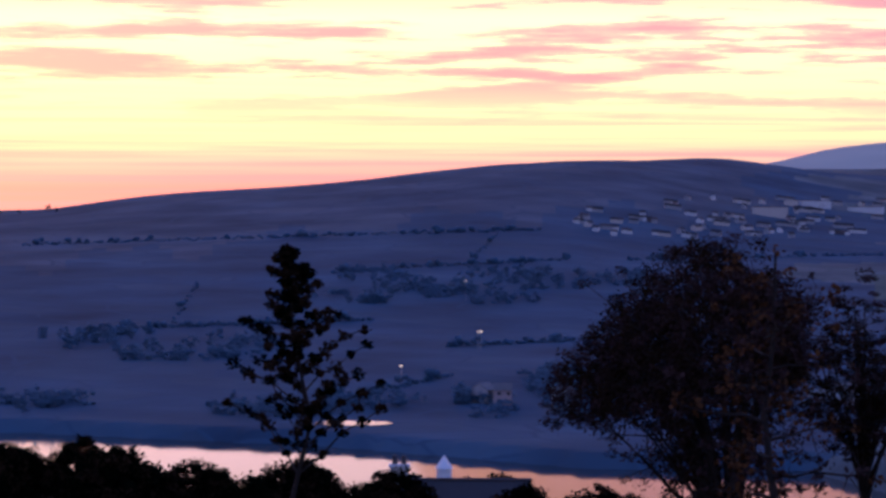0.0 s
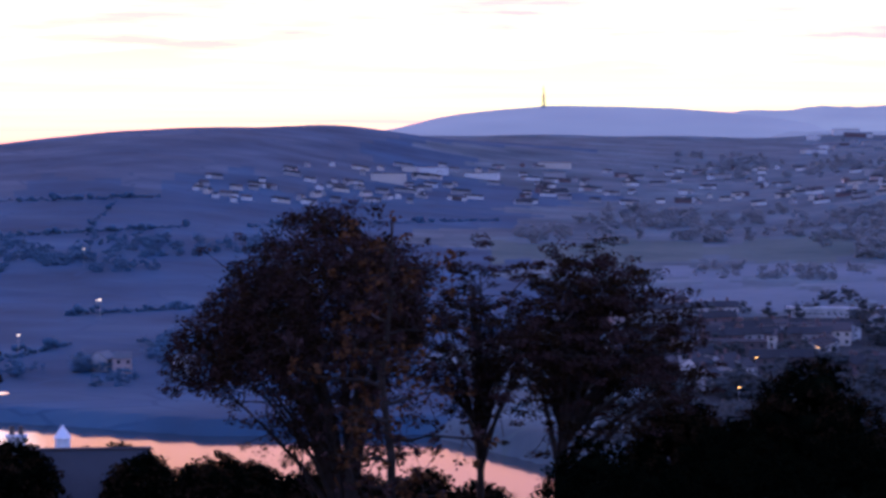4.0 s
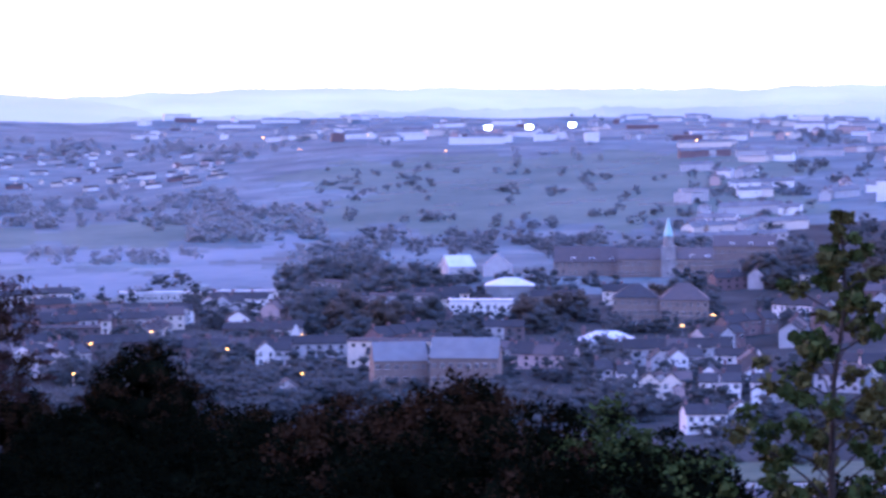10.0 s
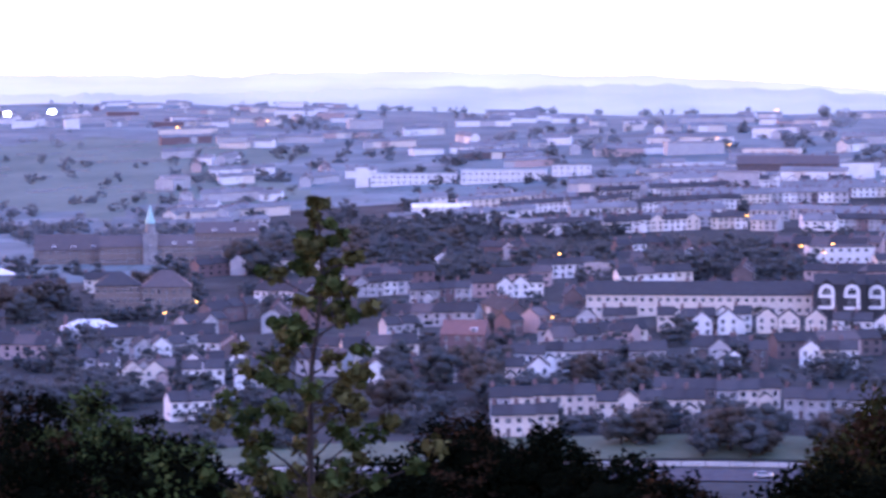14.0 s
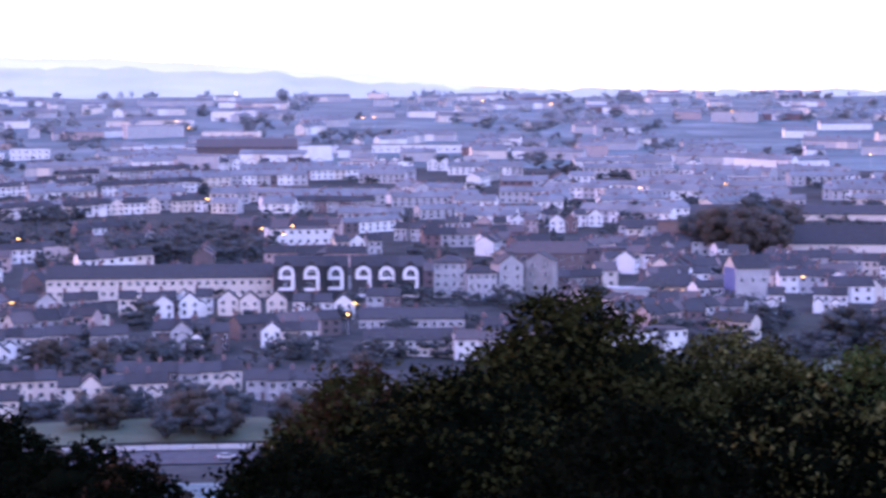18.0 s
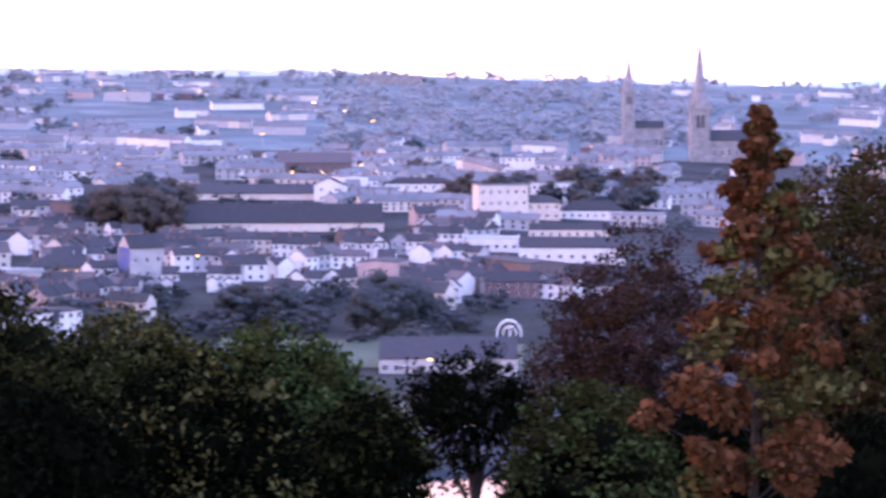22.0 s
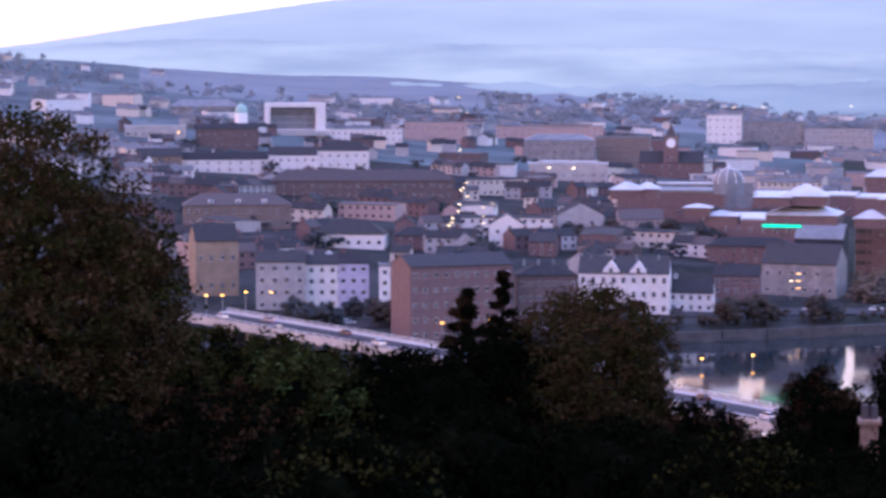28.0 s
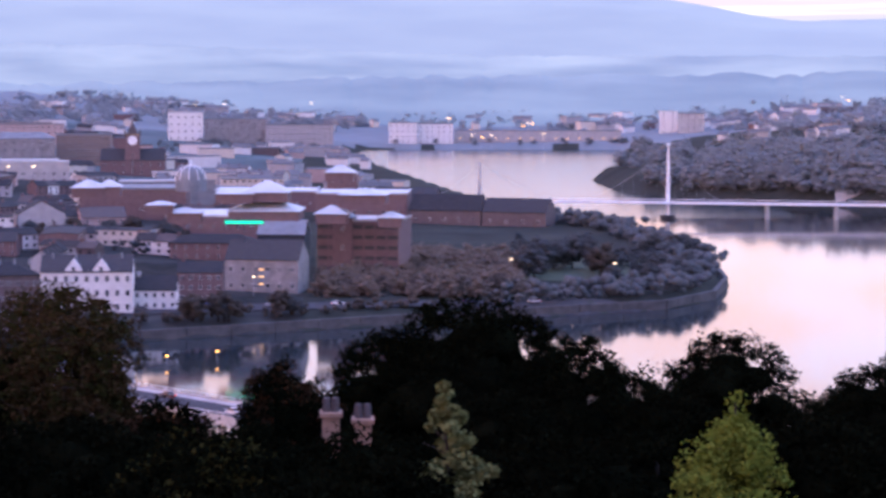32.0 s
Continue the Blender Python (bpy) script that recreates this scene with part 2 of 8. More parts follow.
def water_material(name, rough, ruffle):
    m = bpy.data.materials.new(name)
    m.use_nodes = True
    n, l = m.node_tree.nodes, m.node_tree.links
    b = n["Principled BSDF"]
    b.inputs["Base Color"].default_value = (0.02, 0.03, 0.035, 1)
    b.inputs["Roughness"].default_value, b.inputs["IOR"].default_value = rough, 1.33
    geo, mp, ns, bp = n.new("ShaderNodeNewGeometry"), n.new("ShaderNodeMapping"), n.new("ShaderNodeTexNoise"), n.new("ShaderNodeBump")
    mp.inputs["Scale"].default_value = (0.25, 0.25, 0.25)
    ns.inputs["Scale"].default_value, ns.inputs["Detail"].default_value = 1.0, 2
    bp.inputs["Strength"].default_value, bp.inputs["Distance"].default_value = ruffle, 0.2
    l.new(geo.outputs["Position"], mp.inputs[0])
    l.new(mp.outputs[0], ns.inputs["Vector"])
    l.new(ns.outputs[0], bp.inputs["Height"])
    l.new(bp.outputs[0], b.inputs["Normal"])
    return m


WATER = water_material("river_water", 0.065, 0.03)
RUFFLED = water_material("rough_upper_water", 0.15, 0.08)


def let_light_through(m, amount):
    """Leaves pass part of the light on to their far side."""
    n, l = m.node_tree.nodes, m.node_tree.links
    b, out = n["Principled BSDF"], n["Material Output"]
    t, mix = n.new("ShaderNodeBsdfTranslucent"), n.new("ShaderNodeMixShader")
    l.new(b.inputs["Base Color"].links[0].from_socket, t.inputs["Color"])
    mix.inputs[0].default_value = amount
    l.new(b.outputs[0], mix.inputs[1])
    l.new(t.outputs[0], mix.inputs[2])
    l.new(mix.outputs[0], out.inputs["Surface"])


# hill foliage: haze and the blue of dusk are mixed into these colours
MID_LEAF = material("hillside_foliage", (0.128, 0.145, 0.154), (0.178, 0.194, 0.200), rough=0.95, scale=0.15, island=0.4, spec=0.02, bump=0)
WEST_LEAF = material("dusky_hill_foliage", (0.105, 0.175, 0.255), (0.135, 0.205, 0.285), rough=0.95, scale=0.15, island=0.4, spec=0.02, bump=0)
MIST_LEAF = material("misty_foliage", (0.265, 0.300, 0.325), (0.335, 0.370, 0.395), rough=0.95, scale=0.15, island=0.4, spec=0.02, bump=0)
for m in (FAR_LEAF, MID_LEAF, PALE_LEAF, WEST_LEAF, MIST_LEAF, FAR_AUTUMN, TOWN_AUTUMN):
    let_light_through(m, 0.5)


def ground_material(name, shades, hedge_tone, size):
    """Fields divided by hedges, with rougher ground and worn patches."""
    m = bpy.data.materials.new(name)
    m.use_nodes = True
    n, l = m.node_tree.nodes, m.node_tree.links
    b = n["Principled BSDF"]
    geo = n.new("ShaderNodeNewGeometry")
    mp = n.new("ShaderNodeMapping")
    mp.inputs["Scale"].default_value = (1 / size[0], 1 / size[1], 0)
    mp.inputs["Rotation"].default_value = (0, 0, 0.5)
    l.new(geo.outputs["Position"], mp.inputs[0])
    vo, ve = n.new("ShaderNodeTexVoronoi"), n.new("ShaderNodeTexVoronoi")
    ve.feature = "DISTANCE_TO_EDGE"
    l.new(mp.outputs[0], vo.inputs["Vector"])
    l.new(mp.outputs[0], ve.inputs["Vector"])
    sepc = n.new("ShaderNodeSeparateColor")
    l.new(vo.outputs["Color"], sepc.inputs[0])
    fr = ramp_of(n, list(zip((0.0, 0.3, 0.5, 0.7, 1.0), shades)))
    l.new(sepc.outputs[0], fr.inputs[0])
    n1 = n.new("ShaderNodeTexNoise")
    n1.inputs["Scale"].default_value, n1.inputs["Detail"].default_value = 0.012, 8
    l.new(geo.outputs["Position"], n1.inputs["Vector"])
    nr = ramp_of(n, [(0.3, (0.5, 0.52, 0.55)), (0.7, (1.3, 1.3, 1.28))])
    l.new(n1.outputs[0], nr.inputs[0])
    mul = n.new("ShaderNodeMix")
    mul.data_type, mul.blend_type = "RGBA", "MULTIPLY"
    mul.inputs[0].default_value = 1.0
    l.new(fr.outputs[0], mul.inputs[6])
    l.new(nr.outputs[0], mul.inputs[7])
    edge = n.new("ShaderNodeMapRange")
    edge.inputs["From Min"].default_value, edge.inputs["From Max"].default_value = 0.012, 0.03
    l.new(ve.outputs["Distance"], edge.inputs["Value"])
    hedge = n.new("ShaderNodeMix")
    hedge.data_type = "RGBA"
    hedge.inputs[6].default_value = (*hedge_tone, 1)
    l.new(edge.outputs[0], hedge.inputs[0])
    l.new(mul.outputs[2], hedge.inputs[7])
    l.new(hedge.outputs[2], b.inputs["Base Color"])
    b.inputs["Roughness"].default_value = 0.95
    b.inputs["Specular IOR Level"].default_value = 0.1
    return m


# evening haze is put into the field shades as a bluish tint
FIELDS = ground_material("fields", ((0.072, 0.098, 0.106), (0.094, 0.125, 0.132), (0.082, 0.110, 0.118), (0.118, 0.140, 0.146), (0.100, 0.130, 0.136)), (0.064, 0.090, 0.088), (190, 150))
YARDS = material("streets_and_gardens", (0.020, 0.023, 0.022), (0.058, 0.061, 0.060), rough=0.95, scale=0.03, fine=6.0, spec=0.02)
# pale field bands, with haze added to their colour as blue
PALE_FIELD = material("hazy_pale_field", (0.112, 0.138, 0.152), (0.168, 0.190, 0.205), rough=0.95, scale=0.01, fine=9.0, spec=0.02)
# west hill, lower and upper: dusk haze and shade painted in as blue
DUSK_HILL = ground_material("dusk_blue_hillside", ((0.034, 0.072, 0.118), (0.043, 0.080, 0.122), (0.038, 0.075, 0.119), (0.049, 0.085, 0.122), (0.041, 0.078, 0.120)), (0.036, 0.070, 0.110), (240, 170))
DUSK_UPLAND = ground_material("dusk_blue_upland", ((0.056, 0.083, 0.114), (0.068, 0.092, 0.118), (0.060, 0.086, 0.115), (0.074, 0.096, 0.118), (0.064, 0.089, 0.116)), (0.050, 0.077, 0.106), (330, 260))
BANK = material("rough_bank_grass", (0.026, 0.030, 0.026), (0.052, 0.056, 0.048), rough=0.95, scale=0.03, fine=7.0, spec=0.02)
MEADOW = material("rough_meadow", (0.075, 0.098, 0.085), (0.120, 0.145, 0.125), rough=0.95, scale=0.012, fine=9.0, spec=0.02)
# ground beyond the river, its mist painted into the base colour
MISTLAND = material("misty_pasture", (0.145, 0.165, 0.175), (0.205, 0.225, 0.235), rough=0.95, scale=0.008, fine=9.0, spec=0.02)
# near slope: the shade below the bushes is put into this near-black
THICKET = material("shaded_undergrowth", (0.0015, 0.0018, 0.0012), (0.005, 0.006, 0.0035), rough=0.95, scale=0.6, spec=0.05, bump=0.6)
GRASS = material("park_grass", (0.050, 0.064, 0.042), (0.084, 0.100, 0.066), rough=0.95, scale=0.05, spec=0.1)

# ---- the lie of the land: height above the river by heading and distance ----
NEAR = [(0, 83.4), (15, 81.5), (40, 76), (80, 68), (150, 54), (300, 26), (400, 8), (440, 4)]
LAND = {
    -70: [(900, 4), (1300, 14), (2000, 45), (2600, 50), (3400, 45), (4980, 40)],
    -48: [(900, 4), (1300, 14), (2000, 46), (2600, 81), (3400, 62), (4980, 50)],
    -42: [(900, 4), (1300, 13), (1850, 47), (2650, 106), (3350, 88), (4980, 60)],
    -37.5: [(900, 4), (1300, 12), (1900, 44), (2800, 124), (3300, 98), (4980, 70)],
    -51: [(900, 4), (1300, 14), (2000, 42), (2600, 58), (3400, 48), (4980, 40)],
    -44: [(900, 4), (1300, 14), (1900, 48), (2600, 91), (3400, 80), (4980, 60)],
    -40: [(900, 4), (1300, 12), (1800, 45), (2700, 117), (3300, 95), (4980, 60)],
    -35: [(900, 4), (1300, 12), (2000, 40), (2600, 86), (3000, 131), (3600, 100), (4700, 150), (4980, 145)],
    -32: [(900, 6), (1300, 16), (1900, 30), (2500, 55), (3100, 100), (3700, 112), (4700, 172), (4980, 165)],
    -26: [(850, 11), (1100, 17), (1500, 22), (1900, 28), (2400, 45), (3200, 86), (3700, 106), (4700, 172), (4980, 165)],
    -20: [(560, 4), (850, 12), (1100, 19), (1500, 26), (1900, 47), (2300, 74), (2800, 92), (3700, 108), (4700, 188), (4980, 180)],
    -12: [(560, 3), (650, 5), (760, 10), (1000, 18), (1250, 23), (1500, 32), (2100, 70), (2700, 98), (3700, 112), (4600, 184), (4980, 175)],
    0: [(570, 4), (640, 9), (820, 23), (1000, 30), (1500, 52), (2000, 75), (2500, 92), (3200, 102), (3900, 100), (4980, 80)],
    12: [(570, 4), (700, 10), (840, 20), (1000, 29), (1500, 50), (2100, 78), (2700, 96), (3500, 103), (4200, 100), (4980, 80)],
    20: [(560, 4), (700, 8), (860, 17), (1000, 28), (1500, 48), (2200, 80), (2800, 95), (3400, 103), (4980, 95)],
    30: [(620, 4), (800, 8), (1000, 20), (1500, 38), (2200, 70), (2900, 88), (3500, 70), (4980, 112)],
    36: [(730, 4), (800, 6), (950, 18), (1300, 22), (1700, 35), (2300, 45), (3200, 66), (3800, 72), (4980, 115)],
    45: [(750, 4), (900, 10), (1250, 10), (1700, 8), (2300, 22), (3100, 45), (4000, 80), (4980, 128)],
    50: [(780, 4), (900, 7), (1250, 6), (1700, 4), (2330, 4), (3000, 32), (4000, 80), (4980, 196)],
    54: [(800, 4), (1250, 4), (2330, 4), (2900, 30), (4000, 82), (4980, 232)],
    57: [(860, 4), (1400, 10), (1700, 14), (2330, 6), (2900, 30), (4000, 85), (4980, 198)],
    60: [(860, 4), (1250, 5), (1500, 20), (1900, 36), (2300, 26), (3000, 40), (4000, 82), (4980, 152)],
    75: [(860, 4), (1150, 6), (1500, 24), (1900, 40), (2500, 40), (3200, 60), (4000, 85), (4980, 140)],
}
LAND_AZ = np.array(sorted(LAND))
GRID_D = np.concatenate([np.linspace(0, 440, 45), np.linspace(460, 2600, 215), np.linspace(2640, 4980, 60)])
PROFILE = np.array([np.interp(GRID_D, *zip(*(NEAR + LAND[a]))) for a in LAND_AZ])
# round off the change from one heading to the next
FINE_AZ = np.arange(-70, 75.1, 0.5)
PROFILE = np.array([np.interp(FINE_AZ, LAND_AZ, PROFILE[:, k]) for k in range(len(GRID_D))]).T
BLUR = np.exp(-0.5 * (np.arange(-6, 7) / 2.4) ** 2)
PROFILE = np.array([np.convolve(np.pad(PROFILE[:, k], 6, mode="edge"), BLUR / BLUR.sum(), "valid") for k in range(len(GRID_D))]).T
LAND_AZ = FINE_AZ
FALL = GRID_D > 3900
PROFILE[:, FALL] = np.minimum(PROFILE[:, FALL], 82 - (GRID_D[FALL] - 3900) * 0.05)
RIVER = """-75 430/-75 960/-51 885/-44 829/-38 765/-33 765/-29 660/-20 525/0 512/14 518/20 562/30 600/35 700/45 752/50 788/54 820/57 848/58.1 885/58.35 940/58.1 1002/56.3 1160/
54.2 1275/52.7 1470/50.6 1880/49.8 2140/50 2290/56 2312/56.4 1900/55.3 1740/56.0 1580/58 1510/60 1480/62 1440/75 1320/75 470/50 450/0 430"""
RIVER = np.array([[float(v) for v in p.split()] for p in RIVER.split("/")])
RIVER_XY = np.stack([RIVER[:, 1] * np.sin(np.radians(RIVER[:, 0])), RIVER[:, 1] * np.cos(np.radians(RIVER[:, 0]))], 1)


def river_distance(x, y):
    """Distance to the river's edge, negative in the water."""
    best, inside = np.full(x.shape, 1e9), np.zeros(x.shape, bool)
    for (ax, ay), (bx, by) in zip(RIVER_XY, np.roll(RIVER_XY, -1, 0)):
        dx, dy = bx - ax, by - ay
        s = np.clip(((x - ax) * dx + (y - ay) * dy) / (dx * dx + dy * dy), 0, 1)
        best = np.minimum(best, np.hypot(x - ax - s * dx, y - ay - s * dy))
        cross = (ay > y) != (by > y)
        inside ^= cross & (x < (bx - ax) * (y - ay) / (by - ay if by != ay else 1e-9) + ax)
    return np.where(inside, -best, best)


def heights(x, y):
    x, y = np.atleast_1d(np.asarray(x, float)), np.atleast_1d(np.asarray(y, float))
    d, a = np.hypot(x, y), np.degrees(np.arctan2(x, y))
    a = np.clip(a, LAND_AZ[0], LAND_AZ[-1])
    i = np.clip(np.searchsorted(LAND_AZ, a) - 1, 0, len(LAND_AZ) - 2)
    w = (a - LAND_AZ[i]) / (LAND_AZ[i + 1] - LAND_AZ[i])
    k = np.clip(np.searchsorted(GRID_D, d) - 1, 0, len(GRID_D) - 2)
    u = np.clip((d - GRID_D[k]) / (GRID_D[k + 1] - GRID_D[k]), 0, 1)
    z = (1 - w) * ((1 - u) * PROFILE[i, k] + u * PROFILE[i, k + 1]) + w * ((1 - u) * PROFILE[i + 1, k] + u * PROFILE[i + 1, k + 1])
    far = np.clip((d - 1500) / 2000, 0, 1)
    z = z + far * (2 * np.sin(x / 210 + 1) * np.sin(y / 260) + 1.4 * np.sin(x / 75) * np.cos(y / 130 + x / 300) + 1.2 * np.sin(x / 31 + 2))
    r = river_distance(x, y)
    return np.where(r < 0, np.maximum(-3, r * 0.4), np.minimum(z, 2.6 + r * 0.6) * np.clip(0.35 + r / 6, 0, 1))


def polar(az, d):
    return d * math.sin(radians(az)), d * math.cos(radians(az))


def ground(x, y):
    return float(heights(x, y)[0])


def site(az, el):
    """The place on the ground in that heading and at that angle above the level of the eye: x, y, z, distance."""
    d = np.arange(450, 4900, 4.0)
    x, y = d * math.sin(radians(az)), d * math.cos(radians(az))
    z = heights(x, y)
    up = np.degrees(np.arctan2(z - EYE_Z, d))
    hits = np.nonzero(up >= el)[0]
    i = hits[0] if len(hits) else len(d) - 1
    return x[i], y[i], z[i], d[i]


def crest(az):
    """The place on the ground that makes the skyline in that heading."""
    d = np.arange(1200, 3900, 10.0)
    x, y = d * math.sin(radians(az)), d * math.cos(radians(az))
    z = heights(x, y)
    i = int(np.argmax((z - EYE_Z) / d))
    return x[i], y[i], z[i], d[i]


# ---- mesh building ----
class Shape:
    """Vertices and faces of one mesh, with a material slot for each face."""

    def __init__(self):
        self.v, self.f, self.m = [], [], []

    def add(self, verts, faces, slot=0):
        k = len(self.v)
        self.v += [tuple(p) for p in verts]
        self.f += [tuple(k + i for i in q) for q in faces]
        self.m += [slot] * len(faces)
        return self

    def box(self, x0, x1, y0, y1, z0, z1, slot=0):
        return self.add([(x0, y0, z0), (x1, y0, z0), (x1, y1, z0), (x0, y1, z0), (x0, y0, z1), (x1, y0, z1), (x1, y1, z1), (x0, y1, z1)],
                        [(3, 2, 1, 0), (4, 5, 6, 7), (0, 1, 5, 4), (1, 2, 6, 5), (2, 3, 7, 6), (3, 0, 4, 7)], slot)

    def gable(self, x0, x1, y0, y1, z, h, over=0.35, thick=0.22, slot=0):
        """A roof of two slopes with its ridge along x."""
        x0, x1, c = x0 - over * 0.4, x1 + over * 0.4, (y0 + y1) / 2
        k = h / (c - y0)
        ya, yb, za = y0 - over, y1 + over, z - over * k
        t = thick
        return self.add([(x0, ya, za), (x1, ya, za), (x0, c, z + h), (x1, c, z + h), (x0, yb, za), (x1, yb, za),
                         (x0, ya, za + t), (x1, ya, za + t), (x0, c, z + h + t), (x1, c, z + h + t), (x0, yb, za + t), (x1, yb, za + t)],
                        [(0, 2, 3, 1), (2, 4, 5, 3), (6, 7, 9, 8), (8, 9, 11, 10), (0, 1, 7, 6), (4, 10, 11, 5), (0, 6, 8, 2), (2, 8, 10, 4), (1, 3, 9, 7), (3, 5, 11, 9)], slot)

    def gable_wall(self, x0, x1, y0, y1, z0, z1, h, slot=0):
        """A solid house body with pointed ends."""
        c = (y0 + y1) / 2
        return self.add([(x0, y0, z0), (x1, y0, z0), (x1, y1, z0), (x0, y1, z0), (x0, y0, z1), (x1, y0, z1), (x1, y1, z1), (x0, y1, z1), (x0, c, z1 + h), (x1, c, z1 + h)],
                        [(0, 1, 5, 4), (1, 2, 6, 9, 5), (2, 3, 7, 6), (3, 0, 4, 8, 7), (4, 5, 9, 8), (6, 7, 8, 9), (3, 2, 1, 0)], slot)

    def hip(self, x0, x1, y0, y1, z, h, over=0.4, inset=None, slot=0):
        x0, x1, y0, y1 = x0 - over, x1 + over, y0 - over, y1 + over
        c, s = (y0 + y1) / 2, (y1 - y0) / 2 if inset is None else inset
        s = min(s, (x1 - x0) / 2 - 0.05)
        return self.add([(x0, y0, z), (x1, y0, z), (x1, y1, z), (x0, y1, z), (x0 + s, c, z + h), (x1 - s, c, z + h), (x0, y0, z - 0.25), (x1, y0, z - 0.25), (x1, y1, z - 0.25), (x0, y1, z - 0.25)],
                        [(0, 1, 5, 4), (1, 2, 5), (2, 3, 4, 5), (3, 0, 4), (6, 7, 1, 0), (7, 8, 2, 1), (8, 9, 3, 2), (9, 6, 0, 3), (9, 8, 7, 6)], slot)

    def cone(self, x, y, z0, z1, r0, r1, n=10, slot=0, turn=0.0):
        a = [turn + 2 * math.pi * i / n for i in range(n)]
        vs = [(x + r0 * math.cos(t), y + r0 * math.sin(t), z0) for t in a] + [(x + r1 * math.cos(t), y + r1 * math.sin(t), z1) for t in a]
        return self.add(vs, [(i, (i + 1) % n, n + (i + 1) % n, n + i) for i in range(n)] + [tuple(range(n - 1, -1, -1)), tuple(range(n, 2 * n))], slot)

    def tube(self, path, radii, n=6, slot=0):
        """A bent, tapering round bar through the points of a path."""
        path = [Vector(p) for p in path]
        vs, fs = [], []
        for i, p in enumerate(path):
            t = (path[min(i + 1, len(path) - 1)] - path[max(i - 1, 0)]).normalized()
            a = t.orthogonal().normalized()
            b = t.cross(a)
            vs += [p + float(radii[i]) * (math.cos(2 * math.pi * k / n) * a + math.sin(2 * math.pi * k / n) * b) for k in range(n)]
        for i in range(len(path) - 1):
            fs += [(i * n + k, i * n + (k + 1) % n, (i + 1) * n + (k + 1) % n, (i + 1) * n + k) for k in range(n)]
        fs += [tuple(range(n - 1, -1, -1)), tuple(range(len(vs) - n, len(vs)))]
        return self.add(vs, fs, slot)

    def dome(self, x, y, z, r, h, n=14, rings=5, slot=0):
        vs, fs = [], []
        for j in range(rings + 1):
            t = j / rings * math.pi / 2
            rr, zz = max(r * math.cos(t), 0.02), z + h * math.sin(t)
            vs += [(x + rr * math.cos(2 * math.pi * k / n), y + rr * math.sin(2 * math.pi * k / n), zz) for k in range(n)]
        for j in range(rings):
            fs += [(j * n + k, j * n + (k + 1) % n, (j + 1) * n + (k + 1) % n, (j + 1) * n + k) for k in range(n)]
        return self.add(vs, fs, slot)

    def mesh(self, name, mats):
        me = bpy.data.meshes.new(name)
        me.from_pydata(self.v, [], self.f)
        for m in mats:
            me.materials.append(m)
        if len(mats) > 1:
            me.polygons.foreach_set("material_index", self.m)
        me.update()
        return me


def part(name, shape, mats, parent=None, label="", at=None):
    """One mesh object, under a thing or under a part when parent is given."""
    data = shape if isinstance(shape, bpy.types.Mesh) else shape.mesh(name, mats if isinstance(mats, (list, tuple)) else [mats])
    ob = new(name, data)
    ob.parent = parent
    if at is not None:
        ob.location = at
    if label:
        ob["label"] = label
    return ob


def thing(name, m, label, category, group="", kind=""):
    ob = new(name)
    ob.empty_display_size = 0.5
    ob.matrix_basis = m
    return tagged(ob, label, category, group, kind)


